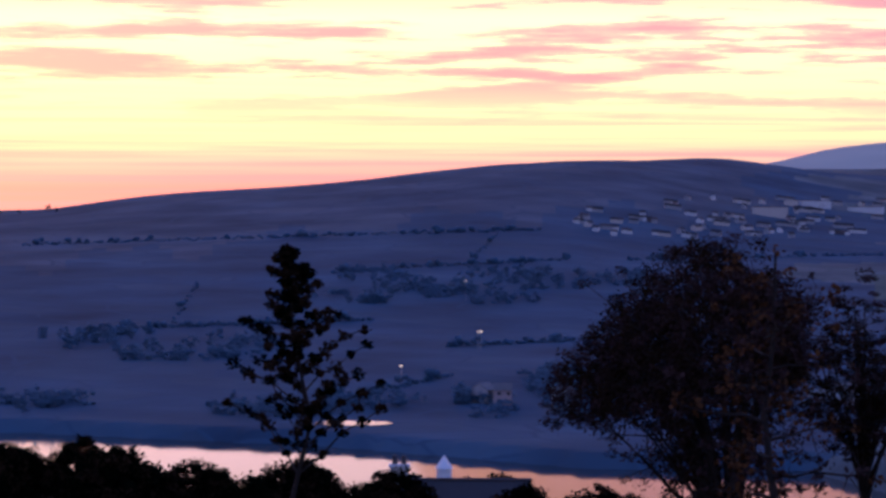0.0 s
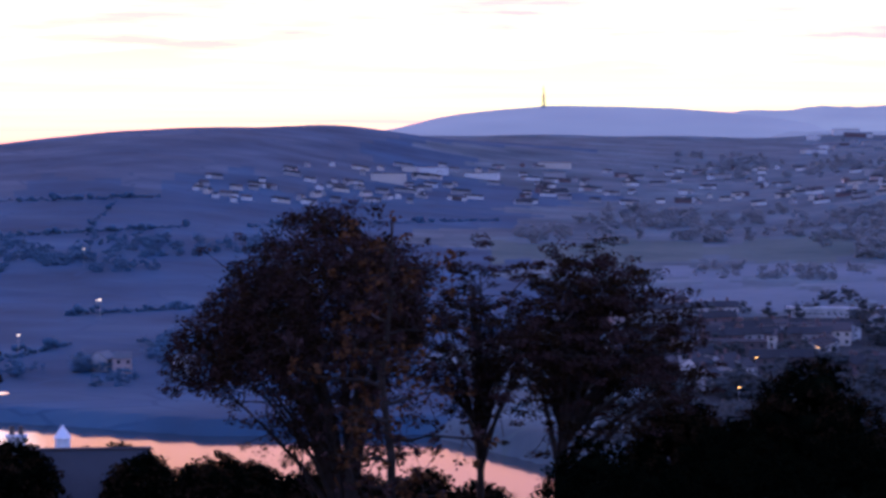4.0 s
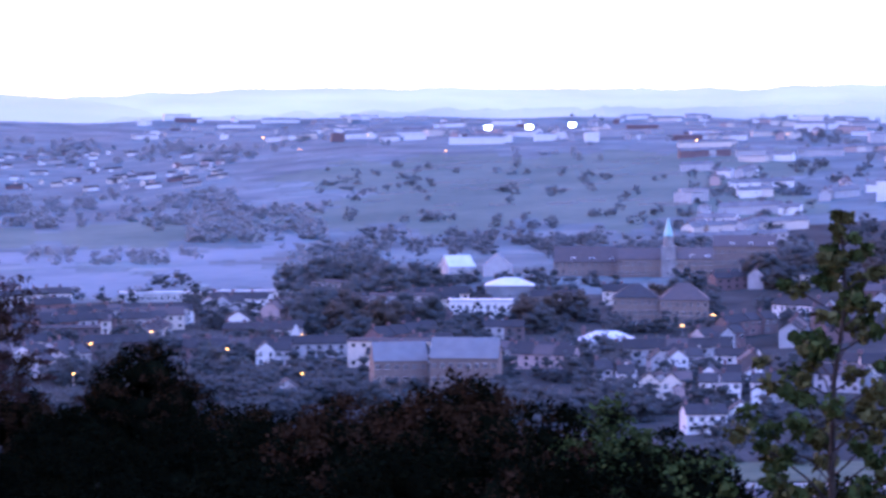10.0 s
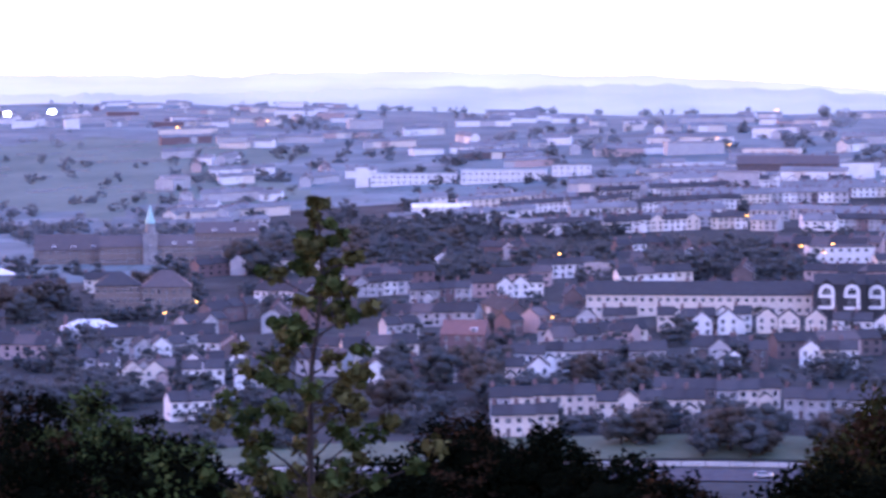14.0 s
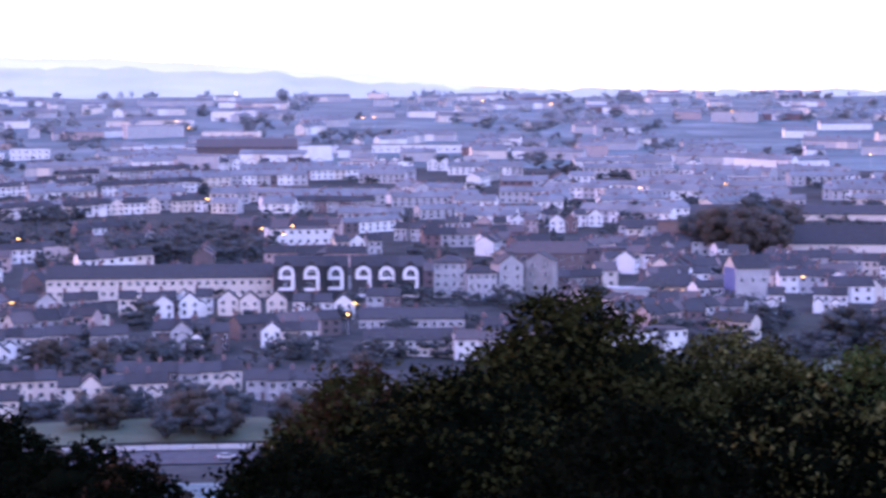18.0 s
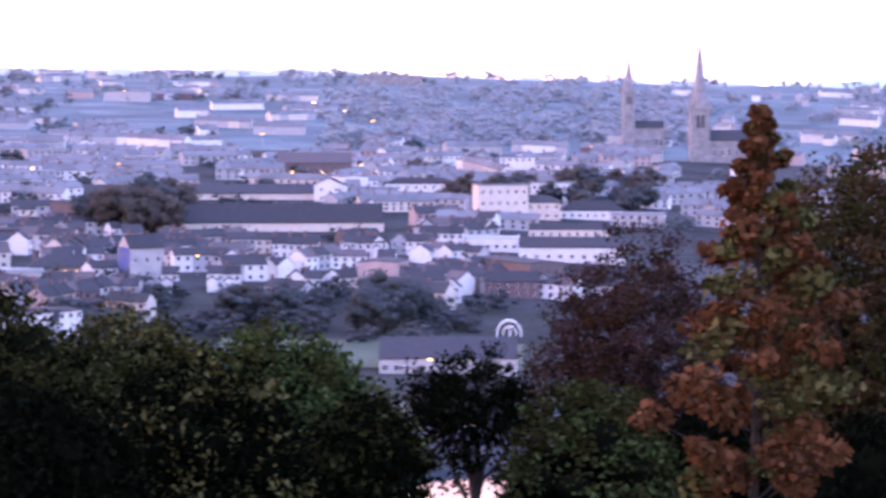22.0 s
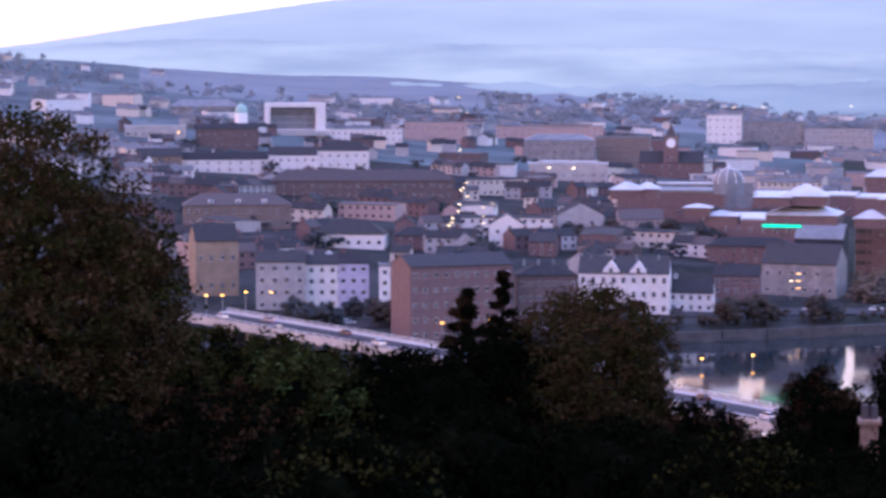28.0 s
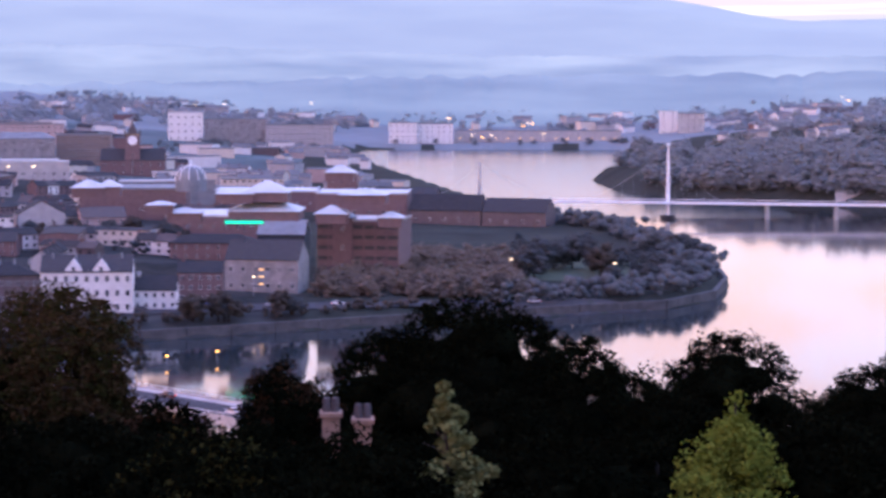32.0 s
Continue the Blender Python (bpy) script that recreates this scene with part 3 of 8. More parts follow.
# ---- ground and river ----
def build_ground():
    az = np.concatenate([np.arange(-180, -62, 6.0), np.arange(-62, 68, 0.3), np.arange(68, 180, 6.0)])
    d = np.concatenate([[0.002], np.arange(6, 440, 14.0), np.arange(440, 1500, 9.0), np.arange(1500, 2600, 24.0), np.arange(2600, 4985, 60.0)])
    A, Dm = np.meshgrid(np.radians(az), d)
    X, Y = Dm * np.sin(A), Dm * np.cos(A)
    Z = heights(X.ravel(), Y.ravel())
    n, rows = len(az), len(d)
    vs = np.stack([X.ravel(), Y.ravel(), Z], 1)
    i, j = np.meshgrid(np.arange(rows - 1), np.arange(n), indexing="ij")
    a, b = i * n + j, i * n + (j + 1) % n
    fs = np.stack([a, a + n, b + n, b], -1).reshape(-1, 4)
    me = bpy.data.meshes.new("ground")
    me.from_pydata(vs.tolist(), [], fs.tolist())
    me.materials.append(FIELDS)
    me.materials.append(YARDS)
    ca, cd = np.degrees(A)[:-1].ravel(), Dm[:-1].ravel()
    town = ((ca > -13) & (ca < 22) & (cd > 540) & (cd < 660)) | ((ca > -12) & (ca < 49) & (cd > 640) & (cd < 1500)) | ((ca > -28) & (ca < -11) & (cd > 640) & (cd < 1080))
    me.materials.append(THICKET)
    me.materials.append(MEADOW)
    me.materials.append(PALE_FIELD)
    me.materials.append(DUSK_HILL)
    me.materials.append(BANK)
    me.materials.append(DUSK_UPLAND)
    me.materials.append(MISTLAND)
    wave = 40 * np.sin(ca * 1.7) + 25 * np.sin(ca * 4.1 + 1)
    meadow = ((ca > -20.6 + 0.9 * np.sin(cd / 70) + 0.5 * np.sin(cd / 23 + 1)) & (ca < -9.8 + 0.7 * np.sin(cd / 60)) & (cd + wave > 1560) & (cd - wave < 2250)) | ((ca > -32) & (ca < -22) & (cd + wave > 1520) & (cd - wave < 1740))
    pale_field = ((ca > -29.5) & (ca < -19.2) & (cd + wave > 1130) & (cd + wave < 1290)) | ((ca > -28 + wave * 0.02) & (ca < -21) & (cd - wave > 1360) & (cd - wave < 1470))
    me.polygons.foreach_set("material_index", np.select([cd < 440, meadow, pale_field, (ca < -34.3 + 0.5 * np.sin(cd / 90)) & (cd + 2.2 * wave > 2080 + (ca + 40) * 30) & (cd < 3300), (ca > 33 + 0.01 * wave) & (cd + wave > 2250), (ca < -31.5 + 1.6 * np.sin(cd / 160) + 1.0 * np.sin(cd / 61 + 1) + 0.5 * np.sin(cd / 23)) & (cd > 760) & (cd < 3300), (ca > 48.6) & (ca < 64) & (cd > 700) & (cd < 2320), (ca > 10 + wave * 0.01) & (ca < 22.5) & (cd > 600) & (cd + wave < 800)], [2, 3, 4, 7, 8, 5, 6, 6], town.astype(np.int32)).astype(np.int32))
    me.polygons.foreach_set("use_smooth", [True] * len(me.polygons))
    tagged(new("ground", me), "grassy hills and fields sloping down to a river", "ground", kind="structure")
    s = Shape()
    s.add([(-2600, -200, 0), (2900, -200, 0), (2900, 2600, 0), (-2600, 2600, 0)], [(0, 1, 2, 3)])
    tagged(part("water", s, WATER), "calm river reflecting the orange and pink dusk sky", "river", kind="structure")
    # rougher sheet added so this reach mirrors sky above the hill backdrop
    a, b = Vector((*polar(60, 1340), 0.03)), Vector((*polar(46, 1310), 0.03))
    away = Vector(((a + b).x, (a + b).y, 0)).normalized() * 1500
    tagged(part("water", Shape().add([a, a + away, b + away, b], [(0, 1, 2, 3)]), RUFFLED), "rougher upper reach of the river", "river", kind="structure")


build_ground()

# ---- trees ----
RNG = np.random.default_rng(7)


def leaf_mesh(name, centres, spread, count, size, mats, rng, flat=0.75, tint=0.0):
    """Leaves as small folded blades scattered round the given centres."""
    centres = np.asarray(centres, float)
    spread = np.broadcast_to(np.asarray(spread, float), (len(centres),))
    n = len(centres) * count
    c = np.repeat(centres, count, 0)
    off = rng.normal(size=(n, 3))
    off /= np.linalg.norm(off, axis=1)[:, None]
    off *= rng.random((n, 1)) ** 0.45 * np.repeat(spread, count)[:, None] * np.array([1, 1, flat])
    p = c + off
    u = rng.normal(size=(n, 3))
    u /= np.linalg.norm(u, axis=1)[:, None]
    w = np.cross(u, rng.normal(size=(n, 3)))
    w /= np.linalg.norm(w, axis=1)[:, None]
    nn = np.cross(u, w)
    s = size * rng.uniform(0.6, 1.35, (n, 1))
    v = np.stack([p - u * s * 0.5, p + w * s * 0.34 + nn * s * 0.12, p + u * s * 0.5, p - w * s * 0.34 + nn * s * 0.12], 1).reshape(-1, 3)
    me = bpy.data.meshes.new(name)
    me.vertices.add(4 * n)
    me.vertices.foreach_set("co", v.ravel())
    me.loops.add(4 * n)
    me.loops.foreach_set("vertex_index", np.arange(4 * n))
    me.polygons.add(n)
    me.polygons.foreach_set("loop_start", np.arange(0, 4 * n, 4))
    me.polygons.foreach_set("loop_total", np.full(n, 4))
    for m in mats:
        me.materials.append(m)
    if len(mats) > 1:
        pick = np.repeat(rng.random(len(centres)) < tint, count)
        me.polygons.foreach_set("material_index", pick.astype(np.int32))
    me.update(calc_edges=True)
    return me


def lumps_mesh(name, centres, radii, mats, rng, squash=0.85):
    """Uneven rounded clumps of foliage, each a rough twenty-sided lump turned at random."""
    g = (1 + 5 ** 0.5) / 2
    ico = np.array([(-1, g, 0), (1, g, 0), (-1, -g, 0), (1, -g, 0), (0, -1, g), (0, 1, g), (0, -1, -g), (0, 1, -g), (g, 0, -1), (g, 0, 1), (-g, 0, -1), (-g, 0, 1)]) / math.hypot(1, g)
    tri = np.array([(0, 11, 5), (0, 5, 1), (0, 1, 7), (0, 7, 10), (0, 10, 11), (1, 5, 9), (5, 11, 4), (11, 10, 2), (10, 7, 6), (7, 1, 8), (3, 9, 4), (3, 4, 2), (3, 2, 6), (3, 6, 8), (3, 8, 9), (4, 9, 5), (2, 4, 11), (6, 2, 10), (8, 6, 7), (9, 8, 1)])
    n = len(centres)
    a = rng.uniform(0, 6.28, n)
    v = np.repeat(ico[None], n, 0) * rng.uniform(0.75, 1.2, (n, 12, 1))
    v = np.stack([v[..., 0] * np.cos(a)[:, None] - v[..., 1] * np.sin(a)[:, None], v[..., 0] * np.sin(a)[:, None] + v[..., 1] * np.cos(a)[:, None], v[..., 2] * squash], -1)
    v = v * np.asarray(radii)[:, None, None] + np.asarray(centres)[:, None]
    f = tri[None] + 12 * np.arange(n)[:, None, None]
    me = bpy.data.meshes.new(name)
    me.from_pydata(v.reshape(-1, 3).tolist(), [], f.reshape(-1, 3).tolist())
    for m in mats:
        me.materials.append(m)
    me.polygons.foreach_set("use_smooth", [True] * len(me.polygons))
    return me


def limb_paths(rng, base, height, reach, n, low=0.3, droop=0.0, up=0.6, top=0.86):
    """Curved limbs that leave a stem between low and its top, and their twigs."""
    paths = []
    for k in range(n):
        f = low + (1 - low) * (k + rng.random()) / n
        a = k * 2.4 + rng.normal(0, 0.3)
        r = reach(f)
        z0 = base + (height - base) * f * top
        rise = up * r * (1.2 - 0.5 * f) - droop * r
        pts = []
        for s in np.linspace(0, 1, 5):
            pts.append((r * s * math.cos(a) + rng.normal(0, 0.06 * r) * s, r * s * math.sin(a) + rng.normal(0, 0.06 * r) * s, z0 + rise * s ** 0.8 + rng.normal(0, 0.03 * r)))
        paths.append(pts)
    return paths


def planted(name, az, d, top, label, seed, group=""):
    rng = np.random.default_rng(seed)
    x, y = polar(az, d)
    z = ground(x, y) - 0.2
    return rng, EYE_Z + d * math.tan(radians(top)) - z, thing(name, pose(x, y, z, 0, 0, -az), label, "tree", group)


def shell(rng, m, low):
    """Directions spread over a ball, none lower than low."""
    q = rng.normal(size=(m * 4, 3))
    q /= np.linalg.norm(q, axis=1)[:, None]
    return q[q[:, 2] > low][:m]


def bush(name, az, d, top, width, mats, label, leaves=16000, leaf=0.15, clump=0.55, seed=1, tint=0.3):
    """A dense tree leafed to the ground: lumpy inner foliage under a coat of leaf clumps."""
    rng, h, root = planted(name, az, d, top, label, seed)
    leaves, leaf = int(1.5 * leaves * (width / 5.6) ** 1.4), leaf * 1.05
    R, rz = width / 2, min(h / 2, width * 0.66)
    cz = h - rz
    lumps = [(Vector(v), rng.uniform(0.84, 1.1)) for v in shell(rng, 16, -0.6)] + [(Vector((0, 0, 1)), 1.03)]

    def swell(v):
        v = Vector(v)
        best = max(lumps, key=lambda u: u[0].dot(v))
        return best[1] - 0.28 * (1 - best[0].dot(v))
    part("trunk", Shape().tube([(0, 0, 0), (0.1, 0, h * 0.4), (0, 0.1, h * 0.85)], [0.22, 0.16, 0.05], 7), BARK, root)
    q = np.concatenate([shell(rng, 70, -0.75), shell(rng, 24, -0.8) * 0.5])
    c = np.array([np.array(v) * swell(v / np.linalg.norm(v)) for v in q]) * 0.66 * np.array([R, R, rz]) + np.array([0, 0, cz])
    # inner shade of the crown is painted: near-black lumps under any leaf colour
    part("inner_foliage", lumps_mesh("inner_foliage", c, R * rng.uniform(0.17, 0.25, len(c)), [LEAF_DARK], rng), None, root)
    m = max(60, int(leaves / 30))
    q = shell(rng, m, -0.75)
    c = np.array([np.array(v) * swell(v) for v in q]) * rng.uniform(0.80, 0.98, (len(q), 1)) * np.array([R, R, rz]) + np.array([0, 0, cz])
    part("crown", leaf_mesh("crown", c, clump * rng.uniform(0.55, 1.1, len(c)), int(leaves / len(c)), leaf, mats, rng, tint=tint), mats, root)
    return root


def dome_tree(name, az, d, top, width, mats, label, low=0.42, leaves=20000, leaf=0.17, clump=0.55, seed=1, tint=0.3, stem=0.22, limbs=22, open_below=-0.12, core=0, shift=0.0, skew=0.0, leader=False):
    """A tree with a clear stem, limbs that sweep up and out, and leaf clumps on a domed crown."""
    rng, h, root = planted(name, az, d, top, label, seed)
    R = width / 2
    cz, rz = h * low + (h - h * low) * 0.38, (h - h * low) * 0.62
    fork = h * low * 0.82
    wob = [(rng.normal(0, 0.05), rng.normal(0, 0.05), fork * f) for f in (0, 0.35, 0.7, 1.0)]
    girth = [stem * 1.3, stem, stem * 0.9, stem * 0.75]
    if leader:
        wob += [(shift * 0.15, 0.1, fork + (h - fork) * 0.45), (shift * 0.1, -0.1, h * 0.93)]
        girth += [stem * 0.5, stem * 0.12]
    part("trunk", Shape().tube(wob, girth, 9), BARK, root)
    lumps = [(Vector(v), rng.uniform(0.78, 1.1)) for v in shell(rng, 14, open_below - 0.2)] + [(Vector((0, 0, 1)), 1.05)]

    def swell(v):
        v = Vector(v)
        best = max(lumps, key=lambda u: u[0].dot(v))
        return best[1] - 0.3 * (1 - best[0].dot(v))
    ends = []
    for v in shell(rng, limbs, open_below):
        k = swell(v) * rng.uniform(0.7, 0.9)
        e = Vector((shift + R * k * v[0], R * k * v[1], cz + rz * k * (v[2] - skew * v[0])))
        s = Vector(wob[3]) - Vector((0, 0, fork * 0.35 * rng.random()))
        if leader:
            zs = fork * 0.75 + max(0.0, e.z - fork * 0.75) * rng.uniform(0.3, 0.75)
            s = Vector([np.interp(zs, [w[2] for w in wob], [w[i] for w in wob]) for i in (0, 1)] + [zs])
        mid = s.lerp(e, 0.5) + Vector((0, 0, 0.10 * (e - s).length)) - Vector((v[0], v[1], 0)) * R * 0.1
        pts = [s * (1 - t) ** 2 + mid * 2 * t * (1 - t) + e * t * t + Vector(rng.normal(0, 0.05, 3)) * (t > 0) for t in np.linspace(0, 1, 6)]
        r = stem * rng.uniform(0.3, 0.5)
        tw = Shape().tube(pts, [r * (1 - 0.85 * t) + 0.012 for t in np.linspace(0, 1, 6)], 6)
        for q in (2, 3, 4, 5):
            for _ in range(3):
                g = pts[q] + Vector(rng.normal(0, 1, 3)) * R * 0.17 + Vector((v[0], v[1], 0.5)) * R * 0.08
                tw.tube([pts[q], (pts[q] + g) / 2 + Vector(rng.normal(0, 0.06, 3)), g], [r * 0.3, r * 0.2, 0.01], 4)
                ends.append(tuple(g))
        part("limb", tw, BARK, root)
    if core:
        q = shell(rng, core, open_below)
        part("inner_foliage", lumps_mesh("inner_foliage", q * rng.uniform(0.2, 0.72, (len(q), 1)) * np.array([R, R, rz]) + np.array([shift, 0, cz]), R * rng.uniform(0.08, 0.14, len(q)), [LEAF_BROWN], rng), None, root)
    m = int(leaves / (150 if leader else 45))
    q = shell(rng, m, open_below)
    c = np.array([np.array(v) * swell(v) for v in q]) * (1 - 0.42 * rng.random((len(q), 1)) ** 1.7) * np.array([R, R, rz]) + np.array([shift, 0, cz])
    c[:, 2] -= skew * rz * (c[:, 0] - shift) / R
    c = np.concatenate([c, np.array(ends)])
    part("crown", leaf_mesh("crown", c, clump * rng.uniform(0.5, 1.1, len(c)), max(5, int(leaves / len(c))), leaf, mats, rng, 0.4 if leader else 0.75, tint=tint), mats, root)
    return root


def tree(name, az, d, top, width, style, mats, label, crown_low=0.35, leaves=9000, leaf=0.16, limbs=16, clump=0.5, seed=1, tint=0.0, lean=0.0, stem=None, fork=True, group=""):
    """A tree whose top stands at that angle from the eye; width is its crown's width in metres."""
    rng = np.random.default_rng(seed)
    x, y = polar(az, d)
    z = ground(x, y) - 0.2
    h = EYE_Z + d * math.tan(radians(top)) - z
    base = h * crown_low
    R = width / 2

    def reach(f):
        if style == "dome":
            return R * math.sqrt(max(0.03, 1 - max(0.0, f - 0.25) ** 2 / 0.5625)) * (0.75 + 0.5 * rng.random())
        if style == "egg":
            return R * max(0.02, 1 - f) ** 0.55 * (0.85 + 0.2 * rng.random())
        if style == "young":
            return R * max(0.02, 1 - f) ** 0.7 * (0.6 + 0.5 * rng.random())
        if style == "column":
            return R * min(1.0, 1.35 * (1 - f) + 0.05) * (0.55 + 0.6 * rng.random())
        if style == "cone":
            return R * (1.03 - f) * (0.85 + 0.25 * rng.random())
        return R * (0.5 + 0.6 * math.sin(math.pi * min(1, f * 0.9 + 0.1))) * (0.6 + 0.6 * rng.random())

    root = thing(name, pose(x, y, z, 0, 0, math.degrees(rng.random() * 6.28)), label, "tree", group)
    r0 = stem or max(0.07, h * (0.009 if style == "column" else 0.014))
    s = Shape()
    wob = [(rng.normal(0, 0.015 * h) * f + lean * f * h, rng.normal(0, 0.015 * h) * f, h * 0.97 * f) for f in np.linspace(0, 1, 7)]
    wob[0] = (0, 0, 0)
    s.tube(wob, [r0 * (1 - 0.9 * f) + 0.015 for f in np.linspace(0, 1, 7)], 8)
    part("trunk", s, BARK, root)
    paths = limb_paths(rng, base, h, reach, limbs, 0.02 if style != "dome" else 0.0, up=0.75 if style == "dome" else (0.62 if style in ("column", "young") else 0.15), top=0.97 if style in ("column", "young", "cone") else 0.86)
    tips = []
    for pts in paths:
        b = Shape()
        zf = np.interp(pts[0][2], [w[2] for w in wob], range(7))
        ox, oy = np.interp(zf, range(7), [w[0] for w in wob]), np.interp(zf, range(7), [w[1] for w in wob])
        pts = [(px + ox, py + oy, min(pz, h * 0.985)) for px, py, pz in pts]
        rb = r0 * (0.25 if style == "column" else 0.42) * (1 - 0.6 * pts[0][2] / h)
        b.tube(pts, [rb * (1 - 0.85 * q / 4) + 0.008 for q in range(5)], 5)
        for q in (1, 2, 3, 4):
            if fork and style in ("dome", "loose"):
                for _ in range(3):
                    e = Vector(pts[q]) + Vector(rng.normal(0, 1, 3)) * R * 0.2 + Vector((0, 0, R * 0.1))
                    e.z = min(e.z, h * 0.985)
                    b.tube([pts[q], (Vector(pts[q]) + e) / 2 + Vector(rng.normal(0, 0.04, 3)) * R, e], [rb * 0.35, rb * 0.22, 0.008], 4)
                    tips.append(tuple(e))
            if (q > 1 if style != "column" else q in (2, 3, 4) and rng.random() < 0.8) or style in ("cone", "young", "egg"):
                tips.append(pts[q])
        part("limb", b, BARK, root)
    tips += [wob[-1], wob[-2], tuple((Vector(wob[-1]) + Vector(wob[-2])) / 2)]
    if style == "dome":
        m = max(10, limbs * 3)
        q = rng.normal(size=(m, 3))
        q /= np.linalg.norm(q, axis=1)[:, None]
        q[:, 2] = np.abs(q[:, 2]) * 1.0 - 0.15
        cz = base + (h - base) * 0.30
        extra = q * np.array([R * 0.9, R * 0.9, (h - cz) * 0.95]) * rng.uniform(0.6, 1.0, (m, 1)) + np.array([lean * h * 0.7, 0, cz])
        tips += [tuple(e) for e in extra]
    tips = np.array(tips)
    tips[:, 2] = np.minimum(tips[:, 2], h - clump * 0.3)
    per = max(6, int(leaves / len(tips)))
    thin = 0.35 + 0.65 * np.clip((h - tips[:, 2]) / (0.35 * h), 0, 1) if style == "column" else 1.0
    part("crown", leaf_mesh("crown", tips, clump * thin * rng.uniform(0.6, 1.3, len(tips)), per, leaf, mats, rng, tint=tint), mats, root)
    return root

# ---- near trees on the slope below the eye ----
tree("young_tree", -44.9, 60, -1.2, 4.6, "young", [LEAF_DARK, LEAF_BROWN], "slender young tree with sparse dark leaves and rising limbs", 0.52, 7000, 0.13, 44, 0.17, 3, 0.5, lean=0.012, stem=0.08)
dome_tree("dome_tree", -34.95, 112, -1.3, 13.4, [LEAF_RUST, LEAF_BROWN], "wide domed tree with thinning brown autumn leaves", 0.52, 88000, 0.14, 0.6, 5, 0.45, 0.32, 44, -0.1, shift=-1.5, skew=-0.22)
tree("slim_tree", -33.95, 72, -1.05, 4.4, "loose", [LEAF_RED, LEAF_RUST], "slim tree with sparse dull red autumn leaves", 0.36, 2600, 0.19, 20, 0.28, 11, 0.5)
dome_tree("thin_tree", -31.95, 118, -1.95, 8.2, [LEAF_RUST, LEAF_BROWN], "thin-crowned tree with bare limbs showing", 0.54, 21000, 0.13, 0.55, 6, 0.5, 0.24, 26, -0.2, leader=True)
dome_tree("spreading_tree", -30.1, 110, -2.0, 9.4, [LEAF_RUST, LEAF_BROWN], "dark tree with layered spreading limbs", 0.56, 44000, 0.14, 0.66, 8, 0.5, 0.36, 40, -0.1, shift=1.7, skew=0.16, leader=True)
for a, d, top, w, mats, sd in ((-24.5, 130, -4.45, 7.8, [LEAF_DARK, LEAF_BROWN], 9), (-27.4, 120, -5.4, 6.0, [LEAF_BROWN, LEAF_DARK], 21), (-29.3, 105, -6.4, 5.2, [LEAF_DARK], 22), (-22.3, 110, -5.9, 5.4, [LEAF_DARK, LEAF_BROWN], 23),
                               (-20.0, 74, -5.75, 5.0, [LEAF_BROWN, LEAF_DARK], 24), (-17.3, 72, -5.3, 5.4, [LEAF_BROWN, LEAF_DARK], 25), (-13.9, 66, -5.9, 5.8, [LEAF_GREEN, LEAF_DARK], 26),
                               (-18.6, 60, -6.7, 5.4, [LEAF_DARK], 27), (-15.6, 60, -6.5, 5.4, [LEAF_DARK, LEAF_BROWN], 28), (-22.2, 66, -7.0, 5.4, [LEAF_DARK], 29), (-25.5, 80, -6.6, 6.5, [LEAF_DARK], 30),
                               (-1.9, 70, -7.3, 4.4, [LEAF_DARK], 98), (-0.6, 66, -7.8, 4.0, [LEAF_DARK, LEAF_BROWN], 99), (-5.2, 78, -6.5, 4.8, [LEAF_DARK, LEAF_BROWN], 31), (-3.6, 78, -6.75, 4.2, [LEAF_DARK], 32), (-8.8, 62, -7.6, 4.4, [LEAF_DUSK, LEAF_DARK], 33), (-11.5, 64, -7.7, 3.8, [LEAF_DARK], 34), (-7.0, 70, -7.5, 3.6, [LEAF_DARK], 35), (-18.9, 82, -5.9, 5.4, [LEAF_DARK, LEAF_BROWN], 36), (-15.6, 80, -5.8, 6.0, [LEAF_DARK, LEAF_BROWN], 37), (-21.4, 88, -6.1, 6.0, [LEAF_DARK], 38), (-23.6, 90, -6.2, 6.0, [LEAF_DARK], 39), (-26.2, 100, -5.9, 6.0, [LEAF_DARK], 40), (-12.3, 60, -6.9, 4.2, [LEAF_DARK, LEAF_GREEN], 94), (-28.2, 90, -7.0, 6.0, [LEAF_DARK], 95)):
    bush("bush_tree", a, d, top, w, mats, "dense bushy tree with dark and browning leaves", 11000, 0.15, 0.5, sd)
tree("young_maple", -8.9, 46, -1.3, 4.3, "column", [LEAF_GREEN, LEAF_OLIVE], "young maple with large green leaves on rising limbs", 0.26, 4600, 0.19, 46, 0.24, 12, 0.5)
for a, d, top, w, mats, sd in ((4.4, 60, -5.9, 5.6, [LEAF_DUSK, LEAF_BROWN], 41), (9.3, 60, -4.15, 7.6, [LEAF_DUSK, LEAF_DARK], 42), (12.9, 62, -4.75, 6.2, [LEAF_DUSK, LEAF_OLIVE], 43), (16.4, 56, -5.2, 6.4, [LEAF_GREEN, LEAF_DUSK], 44),
                               (6.6, 52, -5.9, 5.6, [LEAF_DARK, LEAF_DUSK], 45), (14.6, 50, -6.2, 5.4, [LEAF_DARK, LEAF_OLIVE], 46), (3.0, 50, -7.6, 4.0, [LEAF_DARK], 47), (10.5, 46, -6.6, 5.0, [LEAF_DARK], 48), (18.5, 52, -7.0, 2.6, [LEAF_DARK, LEAF_DUSK], 49)):
    bush("broad_bush", a, d, top, w, mats, "broad rounded bush with olive green foliage", 15000, 0.14, 0.6, sd)
dome_tree("dark_pine", 20.9, 82, -6.05, 5.2, [LEAF_DARK, LEAF_DUSK], "dark irregular pine behind the bushes", 0.66, 7500, 0.18, 0.5, 51, 0.0, 0.16, 16, -0.4)
